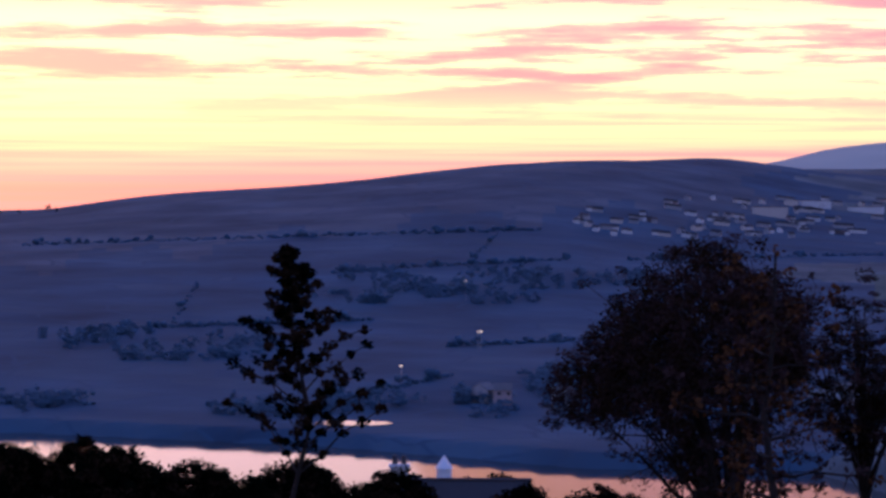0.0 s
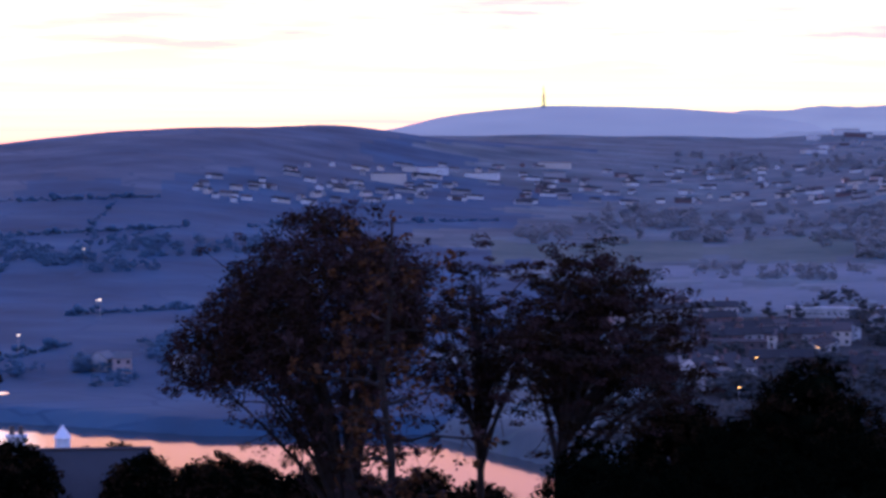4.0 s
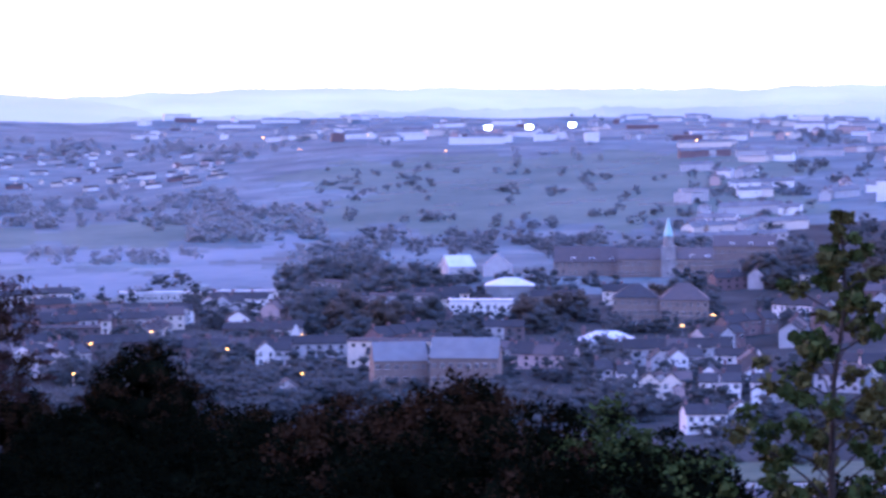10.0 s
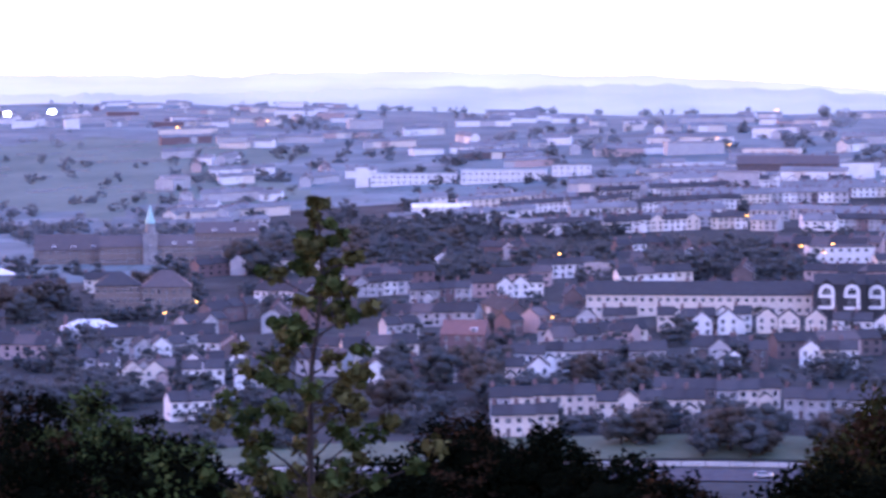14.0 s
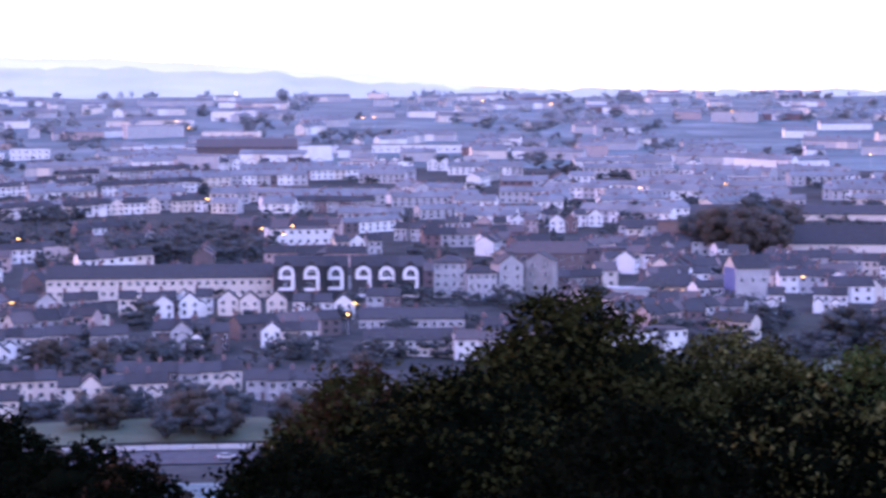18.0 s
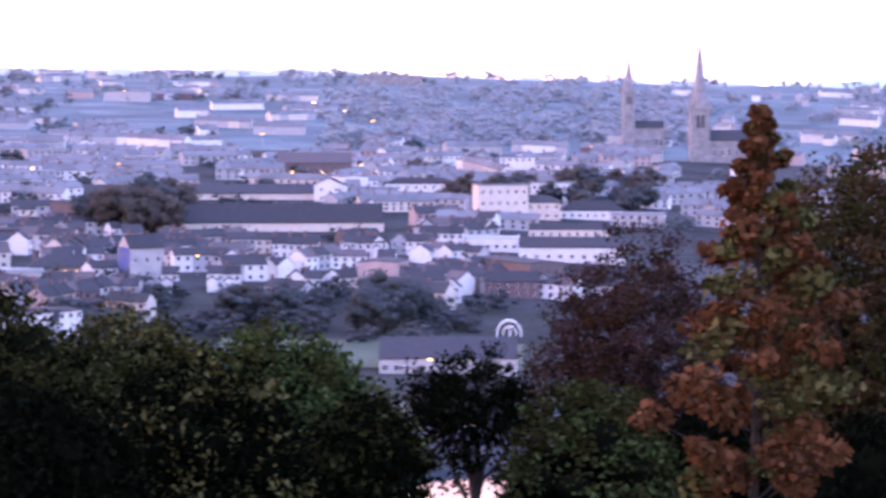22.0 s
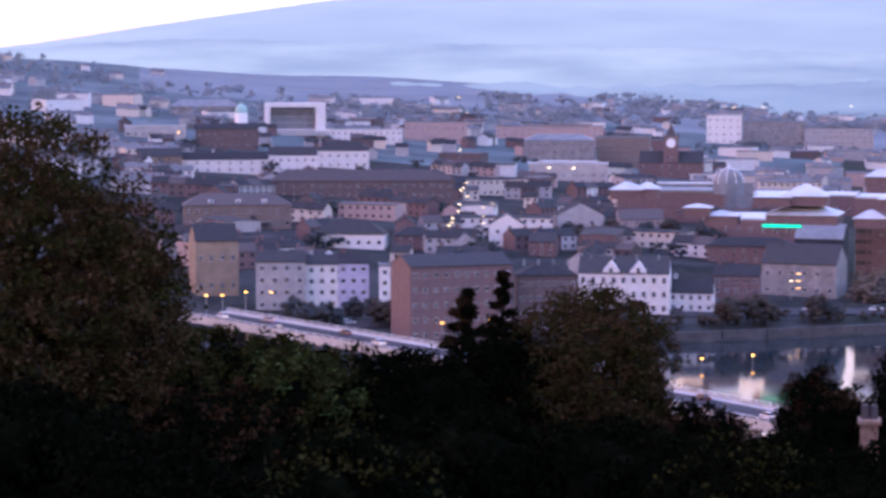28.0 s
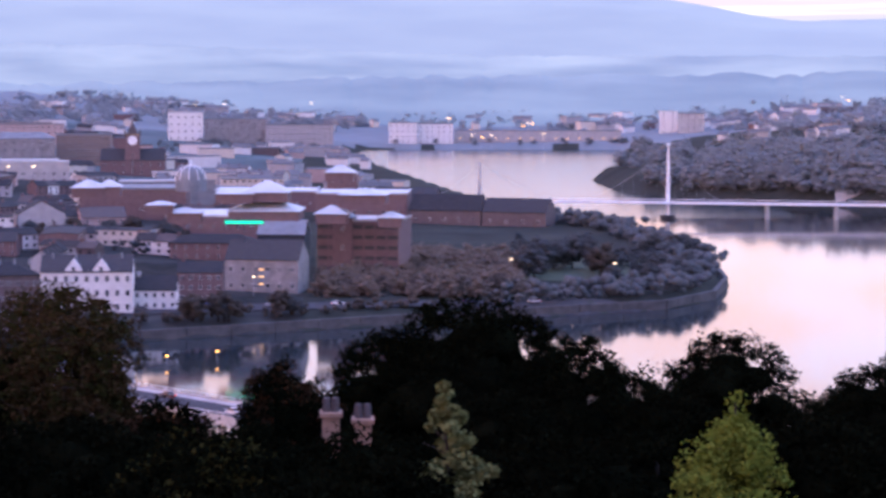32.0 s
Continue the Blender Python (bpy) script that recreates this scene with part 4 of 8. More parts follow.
dome_tree("brown_tree", 24.4, 92, -3.15, 8.2, [LEAF_RUST, LEAF_BROWN], "purplish brown tree with thinning leaves", 0.34, 42000, 0.14, 0.6, 52, 0.5, 0.22, 24, -0.7, core=26)
tree("red_maple", 27.2, 46, -0.15, 3.7, "column", [LEAF_RED, LEAF_OLIVE], "narrow maple turning red with green leaves at the top", 0.20, 12500, 0.19, 60, 0.36, 53, 0.28)
dome_tree("large_tree", 30.3, 76, -1.45, 10.8, [LEAF_UMBER, LEAF_DUSK], "large rounded tree with brown and dark green leaves", 0.28, 95000, 0.155, 0.65, 54, 0.45, 0.3, 34, -0.9, core=70)
for a, d, top, w, mats, sd in ((23.6, 60, -6.6, 5.0, [LEAF_DUSK, LEAF_GREEN], 61), (33.4, 78, -6.35, 6.4, [LEAF_DUSK, LEAF_BROWN], 62), (36.5, 84, -6.45, 6.4, [LEAF_DUSK, LEAF_GREEN], 63), (34.4, 88, -6.05, 5.6, [LEAF_DUSK, LEAF_DARK], 100), (35.6, 86, -6.25, 5.6, [LEAF_DUSK, LEAF_DARK], 101), (37.6, 86, -6.5, 5.4, [LEAF_DARK, LEAF_DUSK], 102), (38.7, 84, -6.65, 5.0, [LEAF_DARK], 103), (34.6, 62, -7.3, 5.6, [LEAF_DARK, LEAF_BROWN], 64),
                               (39.2, 84, -6.6, 5.4, [LEAF_DARK], 65), (30.5, 58, -7.2, 6.0, [LEAF_DARK], 66), (40.3, 62, -8.0, 5.6, [LEAF_DARK], 67), (46.3, 58, -8.6, 5.0, [LEAF_DARK, LEAF_DUSK], 68), (37.6, 56, -8.5, 5.0, [LEAF_DARK, LEAF_DUSK], 69),
                               (48.3, 98, -6.9, 5.0, [LEAF_DARK, LEAF_BROWN], 70), (52.7, 104, -5.4, 12.4, [LEAF_DARK], 71), (58.3, 112, -6.2, 7.4, [LEAF_DARK], 72), (61.8, 112, -6.75, 7.0, [LEAF_DARK], 73), (55.2, 100, -6.45, 7.6, [LEAF_DARK], 74),
                               (43.5, 62, -8.2, 6.0, [LEAF_DARK], 75), (60.7, 64, -8.3, 5.0, [LEAF_DARK], 76), (54.6, 66, -8.6, 5.4, [LEAF_DARK], 77), (50.8, 106, -6.1, 6.0, [LEAF_DARK], 78), (56.8, 70, -8.6, 4.0, [LEAF_DARK], 79), (33.0, 52, -8.6, 5.0, [LEAF_DARK], 80),
                               (41.0, 92, -5.95, 6.4, [LEAF_DARK], 88), (45.6, 88, -7.7, 4.6, [LEAF_DARK, LEAF_BROWN], 86), (26.8, 64, -7.0, 6.0, [LEAF_DARK], 87), (48.6, 56, -9.6, 4.0, [LEAF_DARK], 89), (53.2, 84, -7.6, 7.0, [LEAF_DARK], 90), (57.0, 90, -7.4, 6.0, [LEAF_DARK], 91), (60.5, 90, -7.6, 7.0, [LEAF_DARK], 92), (47.4, 70, -8.4, 5.0, [LEAF_DARK], 93), (49.8, 80, -8.5, 5.0, [LEAF_DARK], 96), (51.2, 76, -8.75, 4.6, [LEAF_DARK], 97), (50.75, 61, -8.95, 3.4, [LEAF_DARK], 104)):
    bush("bushy_tree", a, d, top, w, mats, "dense dark tree on the slope", 10500, 0.15, 0.5, sd)
dome_tree("weeping_tree", 43.1, 92, -5.35, 7.4, [LEAF_UMBER, LEAF_DUSK], "drooping tree with yellowish brown foliage", 0.3, 84000, 0.145, 0.6, 81, 0.4, 0.25, 26, -0.95, core=60)
tree("dark_conifer", 41.25, 96, -4.75, 4.4, "cone", [LEAF_DARK, LEAF_BROWN], "narrow dark conifer with a pointed tip", 0.42, 9000, 0.13, 34, 0.26, 82, 0.3)
tree("dark_conifer", 40.2, 96, -5.2, 5.6, "cone", [LEAF_DARK, LEAF_BROWN], "ragged dark conifer beside a narrow one", 0.42, 11000, 0.13, 34, 0.30, 83, 0.4)
tree("pale_shrub", 52.0, 62, -7.3, 2.3, "column", [LEAF_PALE], "pale green leafy shrub", 0.2, 5200, 0.16, 26, 0.3, 84)
tree("golden_conifer", 58.5, 62, -7.6, 4.6, "egg", [LEAF_LIME], "bright yellow green conical cypress", 0.02, 26000, 0.11, 90, 0.36, 85)
HEDGE = ((-52, -5.35), (-50.5, -5.75), (-49.5, -5.6), (-48, -6.05), (-46, -6.3), (-45, -6.0), (-43.5, -6.45), (-42, -6.4), (-40.5, -6.45), (-39, -6.65), (-37, -6.8), (-34, -7.1), (-32, -7.3))
for k in range(26):
    a = -52.2 + k * 0.8 + 0.3 * math.sin(k * 2.3)
    top = float(np.interp(a, *zip(*HEDGE))) - 0.12 * (k % 3)
    bush("riverside_tree", a, 150 + 25 * (k % 4), top, 5.5 + (k * 7) % 4, [LEAF_DARK, LEAF_BROWN], "dark tree by the water at dusk", 7000, 0.27, 0.7, 90 + k, 0.3)


# ---- houses ----
def window_mesh(w, h, name="window", lit=False):
    s = Shape()
    s.box(-w / 2 - 0.06, w / 2 + 0.06, -0.05, 0.06, -0.06, h + 0.06, 1)
    s.box(-w / 2, -0.03, -0.075, -0.02, 0, h, 0)
    s.box(0.03, w / 2, -0.075, -0.02, 0, h, 0)
    return s.mesh(name, [LIT_WINDOW if lit else GLASS, FRAMEW])


WINDOW = window_mesh(1.3, 1.3)
TALL_WINDOW = window_mesh(1.15, 1.75)
SMALL_WINDOW = window_mesh(1.0, 1.4)
LIT = window_mesh(1.3, 1.3, lit=True)
DOOR = Shape().box(-0.5, 0.5, -0.06, 0.05, 0, 2.1).mesh("door", [DARKBRICK])
STORE = bpy.data.collections.new("moulds")
HOUSES = {}


def house_kind(key, wall, roof, w, depth, eaves, rise, detail, ridge="x", storeys=2, chimney=True, rear=False, label="terraced house", hip=False):
    """A house facing -y, kept as the pattern for copies."""
    root = thing("house", pose(0, 0, -500), label, "house", "terraced houses of the town")
    s = Shape()
    if ridge == "x":
        s.gable_wall(-w / 2, w / 2, 0, depth, -3, eaves, 0 if hip else rise)
        r = Shape().hip(-w / 2, w / 2, 0, depth, eaves, rise, 0.35) if hip else Shape().gable(-w / 2, w / 2, 0, depth, eaves, rise)
    else:
        s.gable_wall(0, depth, -w / 2, w / 2, -3, eaves, rise)
        s.v = [(y, x, z) for x, y, z in s.v]
        s.f = [q[::-1] for q in s.f]
        r = Shape().gable(0, depth, -w / 2, w / 2, eaves, rise)
        r.v = [(y, x, z) for x, y, z in r.v]
        r.f = [q[::-1] for q in r.f]
    body = part("wall", s, wall, root)
    if rear:
        e = Shape().gable_wall(0, 4.4, -1.7, 1.7, -3, eaves * 0.62, 1.1)
        e.v = [(y - w * 0.2, x - 4.4, z) for x, y, z in e.v]
        e.f = [q[::-1] for q in e.f]
        part("rear_wing", e, wall, root)
        e = Shape().gable(0, 4.4, -1.7, 1.7, eaves * 0.62, 1.1, 0.2)
        e.v = [(y - w * 0.2, x - 4.4, z) for x, y, z in e.v]
        e.f = [q[::-1] for q in e.f]
        part("rear_roof", e, roof, root)
    part("roof", r, roof, root)
    if chimney and ridge == "x":
        c = Shape().box(-w / 2 + 0.1, -w / 2 + 1.1, depth / 2 - 0.35, depth / 2 + 0.35, eaves + rise * 0.5, eaves + rise + 1.3)
        for q in (-0.25, 0.25):
            c.cone(-w / 2 + 0.6 + q, depth / 2, eaves + rise + 1.3, eaves + rise + 1.75, 0.14, 0.11, 6)
        part("chimney", c, BRICK, root)
    if detail:
        for st in range(storeys):
            for wx in (-w * 0.25, w * 0.27):
                if rear and st == 0 and wx < 0:
                    continue
                z = 0.95 + st * (eaves - 0.4) / storeys
                if detail > 1 and st == 0 and wx > 0:
                    part("door", DOOR, None, root, at=(wx, -0.01, 0))
                else:
                    part("window", WINDOW if detail > 1 else SMALL_WINDOW, None, root, at=(wx, -0.02, z))
    HOUSES[key] = (root, w)
    return root


SPAN = []
for key, wall, roof, colour in (("white", WHITE, SLATE, "white rendered"), ("cream", CREAM, SLATE, "cream rendered"), ("grey", GREY, SLATE, "grey rendered"), ("brick", BRICK, SLATE, "red brick"), ("pink", PINKISH, BROWNTILE, "pink rendered"), ("dark", DARKBRICK, SLATE, "dark brick")):
    house_kind(key, wall, roof, 5.6, 8.0, 5.4, 2.3, 2, label=f"{colour} terraced house with a pitched roof")
    house_kind(key + "_rear", wall, roof, 5.4, 7.6, 5.6, 2.3, 1, rear=True, label=f"{colour} terraced house with a rear wing")
    house_kind(key + "_gable", wall, roof, 6.4, 9.0, 5.2, 2.6, 1, ridge="y", label=f"{colour} house with its gable end in view")
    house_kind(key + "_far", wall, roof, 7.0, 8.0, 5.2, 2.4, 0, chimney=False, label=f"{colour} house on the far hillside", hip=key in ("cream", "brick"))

COUNT = [0]


def put_house(key, x, y, turn, lift=0.0):
    root, w = HOUSES[key]
    COUNT[0] += 1
    return copy_thing(root, pose(x, y, ground(x, y) + lift, 0, 0, turn))


def street(az, el, n, keys, turn=0.0, gap=0.0, d=None, skew=0.0):
    """A row of n houses centred on that heading, facing the eye but for a turn in degrees."""
    x, y = polar(az, d) if d else site(az, el)[:2]
    w = HOUSES[keys[0]][1] + gap
    rz = radians(-az + turn)
    for k in range(n):
        o = (k - (n - 1) / 2) * w
        px, py = x + o * math.cos(rz), y + o * math.sin(rz)
        if river_distance(np.array([px]), np.array([py]))[0] < 12:
            continue
        if RNG.random() < 0.08:
            continue
        key = keys[int(RNG.integers(len(keys)))]
        if RNG.random() < 0.35:
            key = key.split("_")[0] + ("", "_rear", "_gable")[int(RNG.integers(3))]
        back = RNG.normal(0, 0.9)
        put_house(key, px - back * math.sin(rz), py + back * math.cos(rz), math.degrees(rz) + RNG.normal(0, 1.5))

# ---- larger buildings ----
# solid dark panel that paints the shade inside an open parking deck
DECK = Shape().box(-1.9, 1.9, -0.06, 0.05, 0.1, 1.5).mesh("deck_shade_panel", [BLACKMETAL])
TAKEN = []


def front(az0, az1, el0, el1, d=None):
    """Centre of the front at ground level, distance, width and height of what fills those angles."""
    az = (az0 + az1) / 2
    x, y, z, dist = site(az, el0) if d is None else (*polar(az, d), ground(*polar(az, d)), d)
    return az, x, y, z, dist, dist * radians(az1 - az0), EYE_Z + dist * math.tan(radians(el1)) - z


def building(name, label, az0, az1, el0, el1, depth, wall, roof, rise, roof_mat, cols=0, storeys=0, win=None, turn=0, category="building"):
    az, x, y, z, d, w, h = front(az0, az1, el0, el1)
    h = max(h, 2.6)
    TAKEN.append((az0 - 0.1, az1 + 0.1, d - 45, d + depth + 8))
    root = thing(name, pose(x, y, z, 0, 0, -az + turn), label, category)
    a, b = -w / 2, w / 2
    s, r = Shape(), Shape()
    if roof == "gable":
        s.gable_wall(a, b, 0, depth, -4, h, rise)
        r.gable(a, b, 0, depth, h, rise)
    elif roof == "end":
        s.gable_wall(0, depth, a, b, -4, h, rise)
        r.gable(0, depth, a, b, h, rise)
        for q in (s, r):
            q.v = [(v, u, t) for u, v, t in q.v]
            q.f = [f[::-1] for f in q.f]
    elif roof == "hip":
        s.box(a, b, 0, depth, -4, h)
        r.hip(a, b, 0, depth, h, rise)
    else:
        s.box(a, b, 0, depth, -4, h)
        r.box(a - 0.25, b + 0.25, -0.25, depth + 0.25, h, h + 0.35)
        r.box(a - 0.25, b + 0.25, -0.25, 0.05, h + 0.35, h + 0.35 + rise * 0.5)
        r.box(a - 0.25, a + 0.1, 0.05, depth, h + 0.35, h + 0.35 + rise * 0.5)
        r.box(b - 0.1, b + 0.25, 0.05, depth, h + 0.35, h + 0.35 + rise * 0.5)
    body = part("wall", s, wall, root)
    part("roof", r, roof_mat, root)
    if roof in ("gable", "hip") and depth < 14 and w > 8:
        for k in range(max(1, int(w / 16))):
            cx = a + 1.0 + k * 16
            c = Shape().box(cx, cx + 1.3, depth / 2 - 0.4, depth / 2 + 0.4, h + rise * 0.4, h + rise + 1.3)
            for q in (0.3, 1.0):
                c.cone(cx + q, depth / 2, h + rise + 1.3, h + rise + 1.8, 0.15, 0.12, 6)
            part("chimney", c, BRICK if wall is not WHITE else GREY, root)
    sh = h / max(storeys, 1)
    for st in range(storeys):
        for k in range(cols):
            wx = a + w * (k + 0.5) / cols
            o = part("window", win, None, root, at=(wx, -0.02, st * sh + sh * 0.28))
            f = min(1.0, sh / 2.9, 0.8 * w / cols / 1.3)
            o.scale = (f * (0.95 if (k + st) % 3 else 1.0), 1, f)
    if name == "hotel":
        for k in (0.36, 0.66):
            g = Shape().gable_wall(0, 3, -2.6, 2.6, h - 0.4, h + 0.6, 3.4)
            g.v = [(v + a + w * k, u - 0.12, t) for u, v, t in g.v]
            g.f = [f[::-1] for f in g.f]
            gd = part("gable_front", g, wall, root)
            part("window", SMALL_WINDOW, None, root, at=(a + w * k, -0.16, h + 0.2))
    if "dormers" in label:
        for k in range(3, cols, 3):
            wx = a + w * k / cols
            g = Shape().box(wx - 0.9, wx + 0.9, 0.9, 3.2, h, h + 2.0)
            dm = part("dormer", g, FRAMEW, root)
            part("window", SMALL_WINDOW, None, dm, at=(wx, 0.88, h + 0.5))
    if "blue gable" in label:
        part("painted_gable", Shape().box(a - 0.06, a - 0.005, 0.5, depth - 0.5, 0, h), BLUE, root, "blue painted wall")
    if "lit stairwell" in label:
        part("stair_window", Shape().box(-1.2, 1.2, -0.08, 0.02, 2, h - 1), LEAD, root)
        for k in range(3):
            part("stair_light", Shape().box(-0.8, 0.8, -0.14, -0.085, 2.5 + k * 2.4, 3.0 + k * 2.4), LIT_WINDOW, root)
    if roof_mat is SLATE and "rows of windows" in label:
        for k in range(4):
            part("roof_vent", Shape().cone(a + w * (k + 0.5) / 4, depth * 0.4, h + rise * 0.7, h + rise + 0.9, 0.35, 0.3, 8), LEAD, root)
    return root


def row(az0, az1, el, keys, turn=0, gap=0):
    """Houses side by side filling a stretch of headings."""
    x, y, z, d = site((az0 + az1) / 2, el)
    TAKEN.append((az0, az1, d - 25, d + 14))
    w = HOUSES[keys[0]][1] + gap
    n = max(1, round(d * radians(az1 - az0) / w / max(0.5, math.cos(radians(turn)))))
    street((az0 + az1) / 2, el, n, keys, turn, gap, d=d)


def town_gate(az0, az1, el0, el1):
    az, x, y, z, d, w, h = front(az0, az1, el0, el1)
    TAKEN.append((az0, az1, d - 45, d + 25))
    root = thing("portal_building", pose(x, y, z, 0, 0, -az + 4), "white building framed by a tall square portal", "building")
    t = w * 0.075
    part("pillar", Shape().box(-w / 2, -w / 2 + t, 0, 14, -4, h), WHITE, root)
    part("pillar", Shape().box(w / 2 - t * 2.2, w / 2, 0, 14, -4, h), WHITE, root)
    part("lintel", Shape().box(-w / 2 + t, w / 2 - t * 2.2, 0.1, 13.9, h - t, h), WHITE, root)
    part("glass_wall", Shape().box(-w / 2 + t, w / 2 - t * 2.2, 8, 12, -4, h - t - 0.02), LEAD, root)
    for k in range(1, 5):
        part("floor_band", Shape().box(-w / 2 + t, w / 2 - t * 2.2, 7.9, 7.99, h * k / 5.4, h * k / 5.4 + 0.5), GREY, root)
    for k in range(3):
        part("terrace_slab", Shape().box(-w / 2 + t, w / 2 + 3, -2 - k * 2, 8, 0.2 + (2 - k) * 1.5, 0.9 + (2 - k) * 1.5), WHITE, root)


def roof_lantern(az, el, wdeg, hdeg):
    """A shallow white pyramid roof on a low brick drum."""
    d = 880.0 if el < -2.9 else 960.0
    x, y = polar(az, d)
    z = EYE_Z + d * math.tan(radians(el))
    w, h = d * radians(wdeg), d * radians(hdeg)
    root = thing("pyramid_roof", pose(x, y, ground(x, y), 0, 0, -az - 6), "white pyramid roof over a brick drum", "roof")
    z -= ground(x, y)
    part("drum", Shape().box(-w * 0.46, w * 0.46, 0, w * 0.8, z - 3.5, z), BRICK, root)
    part("roof", Shape().hip(-w * 0.46, w * 0.46, 0, w * 0.8, z, h, 0.6, inset=w * 0.45), SHEET, root)


def glass_dome(az, el, rdeg):
    d = 900.0
    x, y = polar(az, d)
    z = EYE_Z + d * math.tan(radians(el)) - ground(x, y)
    r = d * radians(rdeg)
    root = thing("glass_dome", pose(x, y, ground(x, y)), "pale glazed dome with ribs and a finial", "dome")
    part("drum", Shape().cone(0, 0, z - 4, z, r, r, 20), LEAD, root)
    part("shell", Shape().dome(0, 0, z, r * 0.97, r * 0.9, 20, 6), LEAD, root)
    for k in range(10):
        a = k * math.pi / 5
        pts = [(r * math.cos(t) * math.cos(a), r * math.cos(t) * math.sin(a), z + r * 0.93 * math.sin(t)) for t in np.linspace(0, 1.5, 7)]
        part("rib", Shape().tube(pts, [0.12] * 7, 4), FRAMEW, root)
    part("finial", Shape().cone(0, 0, z + r * 0.88, z + r * 1.3, 0.5, 0.05, 8), FRAMEW, root)


def green_sign(az, el, wdeg):
    d = 846.0
    x, y = polar(az, d)
    w = d * radians(wdeg)
    z = EYE_Z + d * math.tan(radians(el)) - ground(x, y)
    root = thing("light_strip", pose(x, y, ground(x, y), 0, 0, -az - 6), "long glowing green light strip on the shopping centre", "sign")
    part("mast", Shape().box(-0.15, 0.15, 0.2, 0.6, -1, z), BLACKMETAL, root)
    part("housing", Shape().box(-w / 2 - 0.2, w / 2 + 0.2, 0.05, 0.6, z - 0.1, z + 1.7), BLACKMETAL, root)
    part("tube", Shape().box(-w / 2, w / 2, -0.1, 0.04, z + 0.2, z + 1.2), LAMP_GREEN, root)


def clock_tower(az, el0, el1):
    az_, x, y, z, d, w, h = front(az - 0.2, az + 0.2, el0, el1)
    TAKEN.append((az - 0.3, az + 0.3, d - 45, d + 15))
    root = thing("clock_tower", pose(x, y, z, 0, 0, -az), "red sandstone clock tower with a dark pointed spire", "tower")
    r = w * 0.42
    e = h * 0.72
    part("shaft", Shape().box(-r, r, 0, 2 * r, -3, e), BRICK, root)
    part("cornice", Shape().box(-r - 0.4, r + 0.4, -0.4, 2 * r + 0.4, e, e + 0.8), SANDSTONE, root)
    part("spire", Shape().hip(-r * 0.7, r * 0.7, r * 0.3, r * 1.7, e + 0.85, h - e - 1.5, 0.1), BROWNTILE, root)
    part("vane", Shape().cone(0, r, h - 1.5, h + 1.5, 0.15, 0.03, 6), BLACKMETAL, root)
    for sx in (-r, r):
        for sy in (0, 2 * r):
            part("turret", Shape().cone(sx, sy, e, e + 4.0, 0.8, 0.1, 8), BROWNTILE, root)
    c = Shape().cone(0, 0, 0, 0.15, r * 0.62, r * 0.62, 20)
    c.v = [(u, -v2 - 0.02, w2 + e - 3.2) for u, w2, v2 in c.v]
    part("clock_face", c, FRAMEW, root)
    for k in range(3):
        part("window", TALL_WINDOW, None, root, at=(0, -0.02, 3 + k * 4.5))


def church_spire(az, el0, el_mid, el_top, wdeg, d):
    """A Gothic tower with an eight-sided stone spire, corner pinnacles and a nave behind."""
    x, y = polar(az, d)
    z = ground(x, y)
    w = d * radians(wdeg)
    zm = EYE_Z + d * math.tan(radians(el_mid)) - z
    zt = EYE_Z + d * math.tan(radians(el_top)) - z
    TAKEN.append((az - 0.6, az + 0.6, d - 30, d + 40))
    root = thing("cathedral" if wdeg > 0.3 else "church", pose(x, y, z, 0, 0, -az + 8), "grey stone church with a tall pointed spire", "church")
    r = w / 2
    part("tower", Shape().box(-r, r, 0, w, -4, zm), STONE, root)
    part("parapet", Shape().box(-r - 0.4, r + 0.4, -0.4, w + 0.4, zm, zm + 1.4), STONE, root)
    part("spire", Shape().cone(0, r, zm + 1.4, zt, r * 0.92, 0.12, 8, turn=math.pi / 8), STONE, root)
    part("cross", Shape().box(-0.1, 0.1, r - 0.1, r + 0.1, zt, zt + 2), BLACKMETAL, root)
    for sx in (-r, r):
        for sy in (0, w):
            part("pinnacle", Shape().cone(sx, sy, zm, zm + w * 0.75, w * 0.11, 0.05, 6), STONE, root)
    # dark slabs on the wall stand in for shaded belfry openings
    for k in range(2):
        part("belfry_opening", Shape().box(-w * 0.22 + k * w * 0.26, -w * 0.04 + k * w * 0.26, -0.06, 0.1, zm - w * 0.95, zm - w * 0.25), BLACKMETAL, root)
    n = Shape().gable_wall(r + 0.02, r + w * 2.6, w * 0.1, w * 1.3, -4, zm * 0.42, w * 0.55)
    part("nave", n, STONE, root)
    part("nave_roof", Shape().gable(r + 0.02, r + w * 2.6, w * 0.1, w * 1.3, zm * 0.42, w * 0.55), SLATE, root)
    for k in range(6):
        o = part("window", TALL_WINDOW, None, root, at=(r + w * (0.3 + 0.4 * k), w * 0.1 - 0.03, zm * 0.12))
        o.scale = (1.2, 1, 2.2)


def copper_spire(az, el0, el_mid, el_top):
    az_, x, y, z, d, w, h = front(az - 0.16, az + 0.16, el0, el_top)
    zm = EYE_Z + d * math.tan(radians(el_mid)) - z
    root = thing("chapel_tower", pose(x, y, z, 0, 0, -az), "stone chapel tower with a green copper spire", "tower")
    r = w * 0.5
    part("tower", Shape().box(-r, r, 0, 2 * r, -3, zm), STONE, root)
    part("belfry", Shape().cone(0, r, zm, zm + (h - zm) * 0.35, r * 0.7, r * 0.6, 8), STONE, root)
    part("spire", Shape().cone(0, r, zm + (h - zm) * 0.35, h, r * 0.75, 0.08, 8), COPPER, root)
    part("window", TALL_WINDOW, None, root, at=(0, -0.02, zm * 0.5))


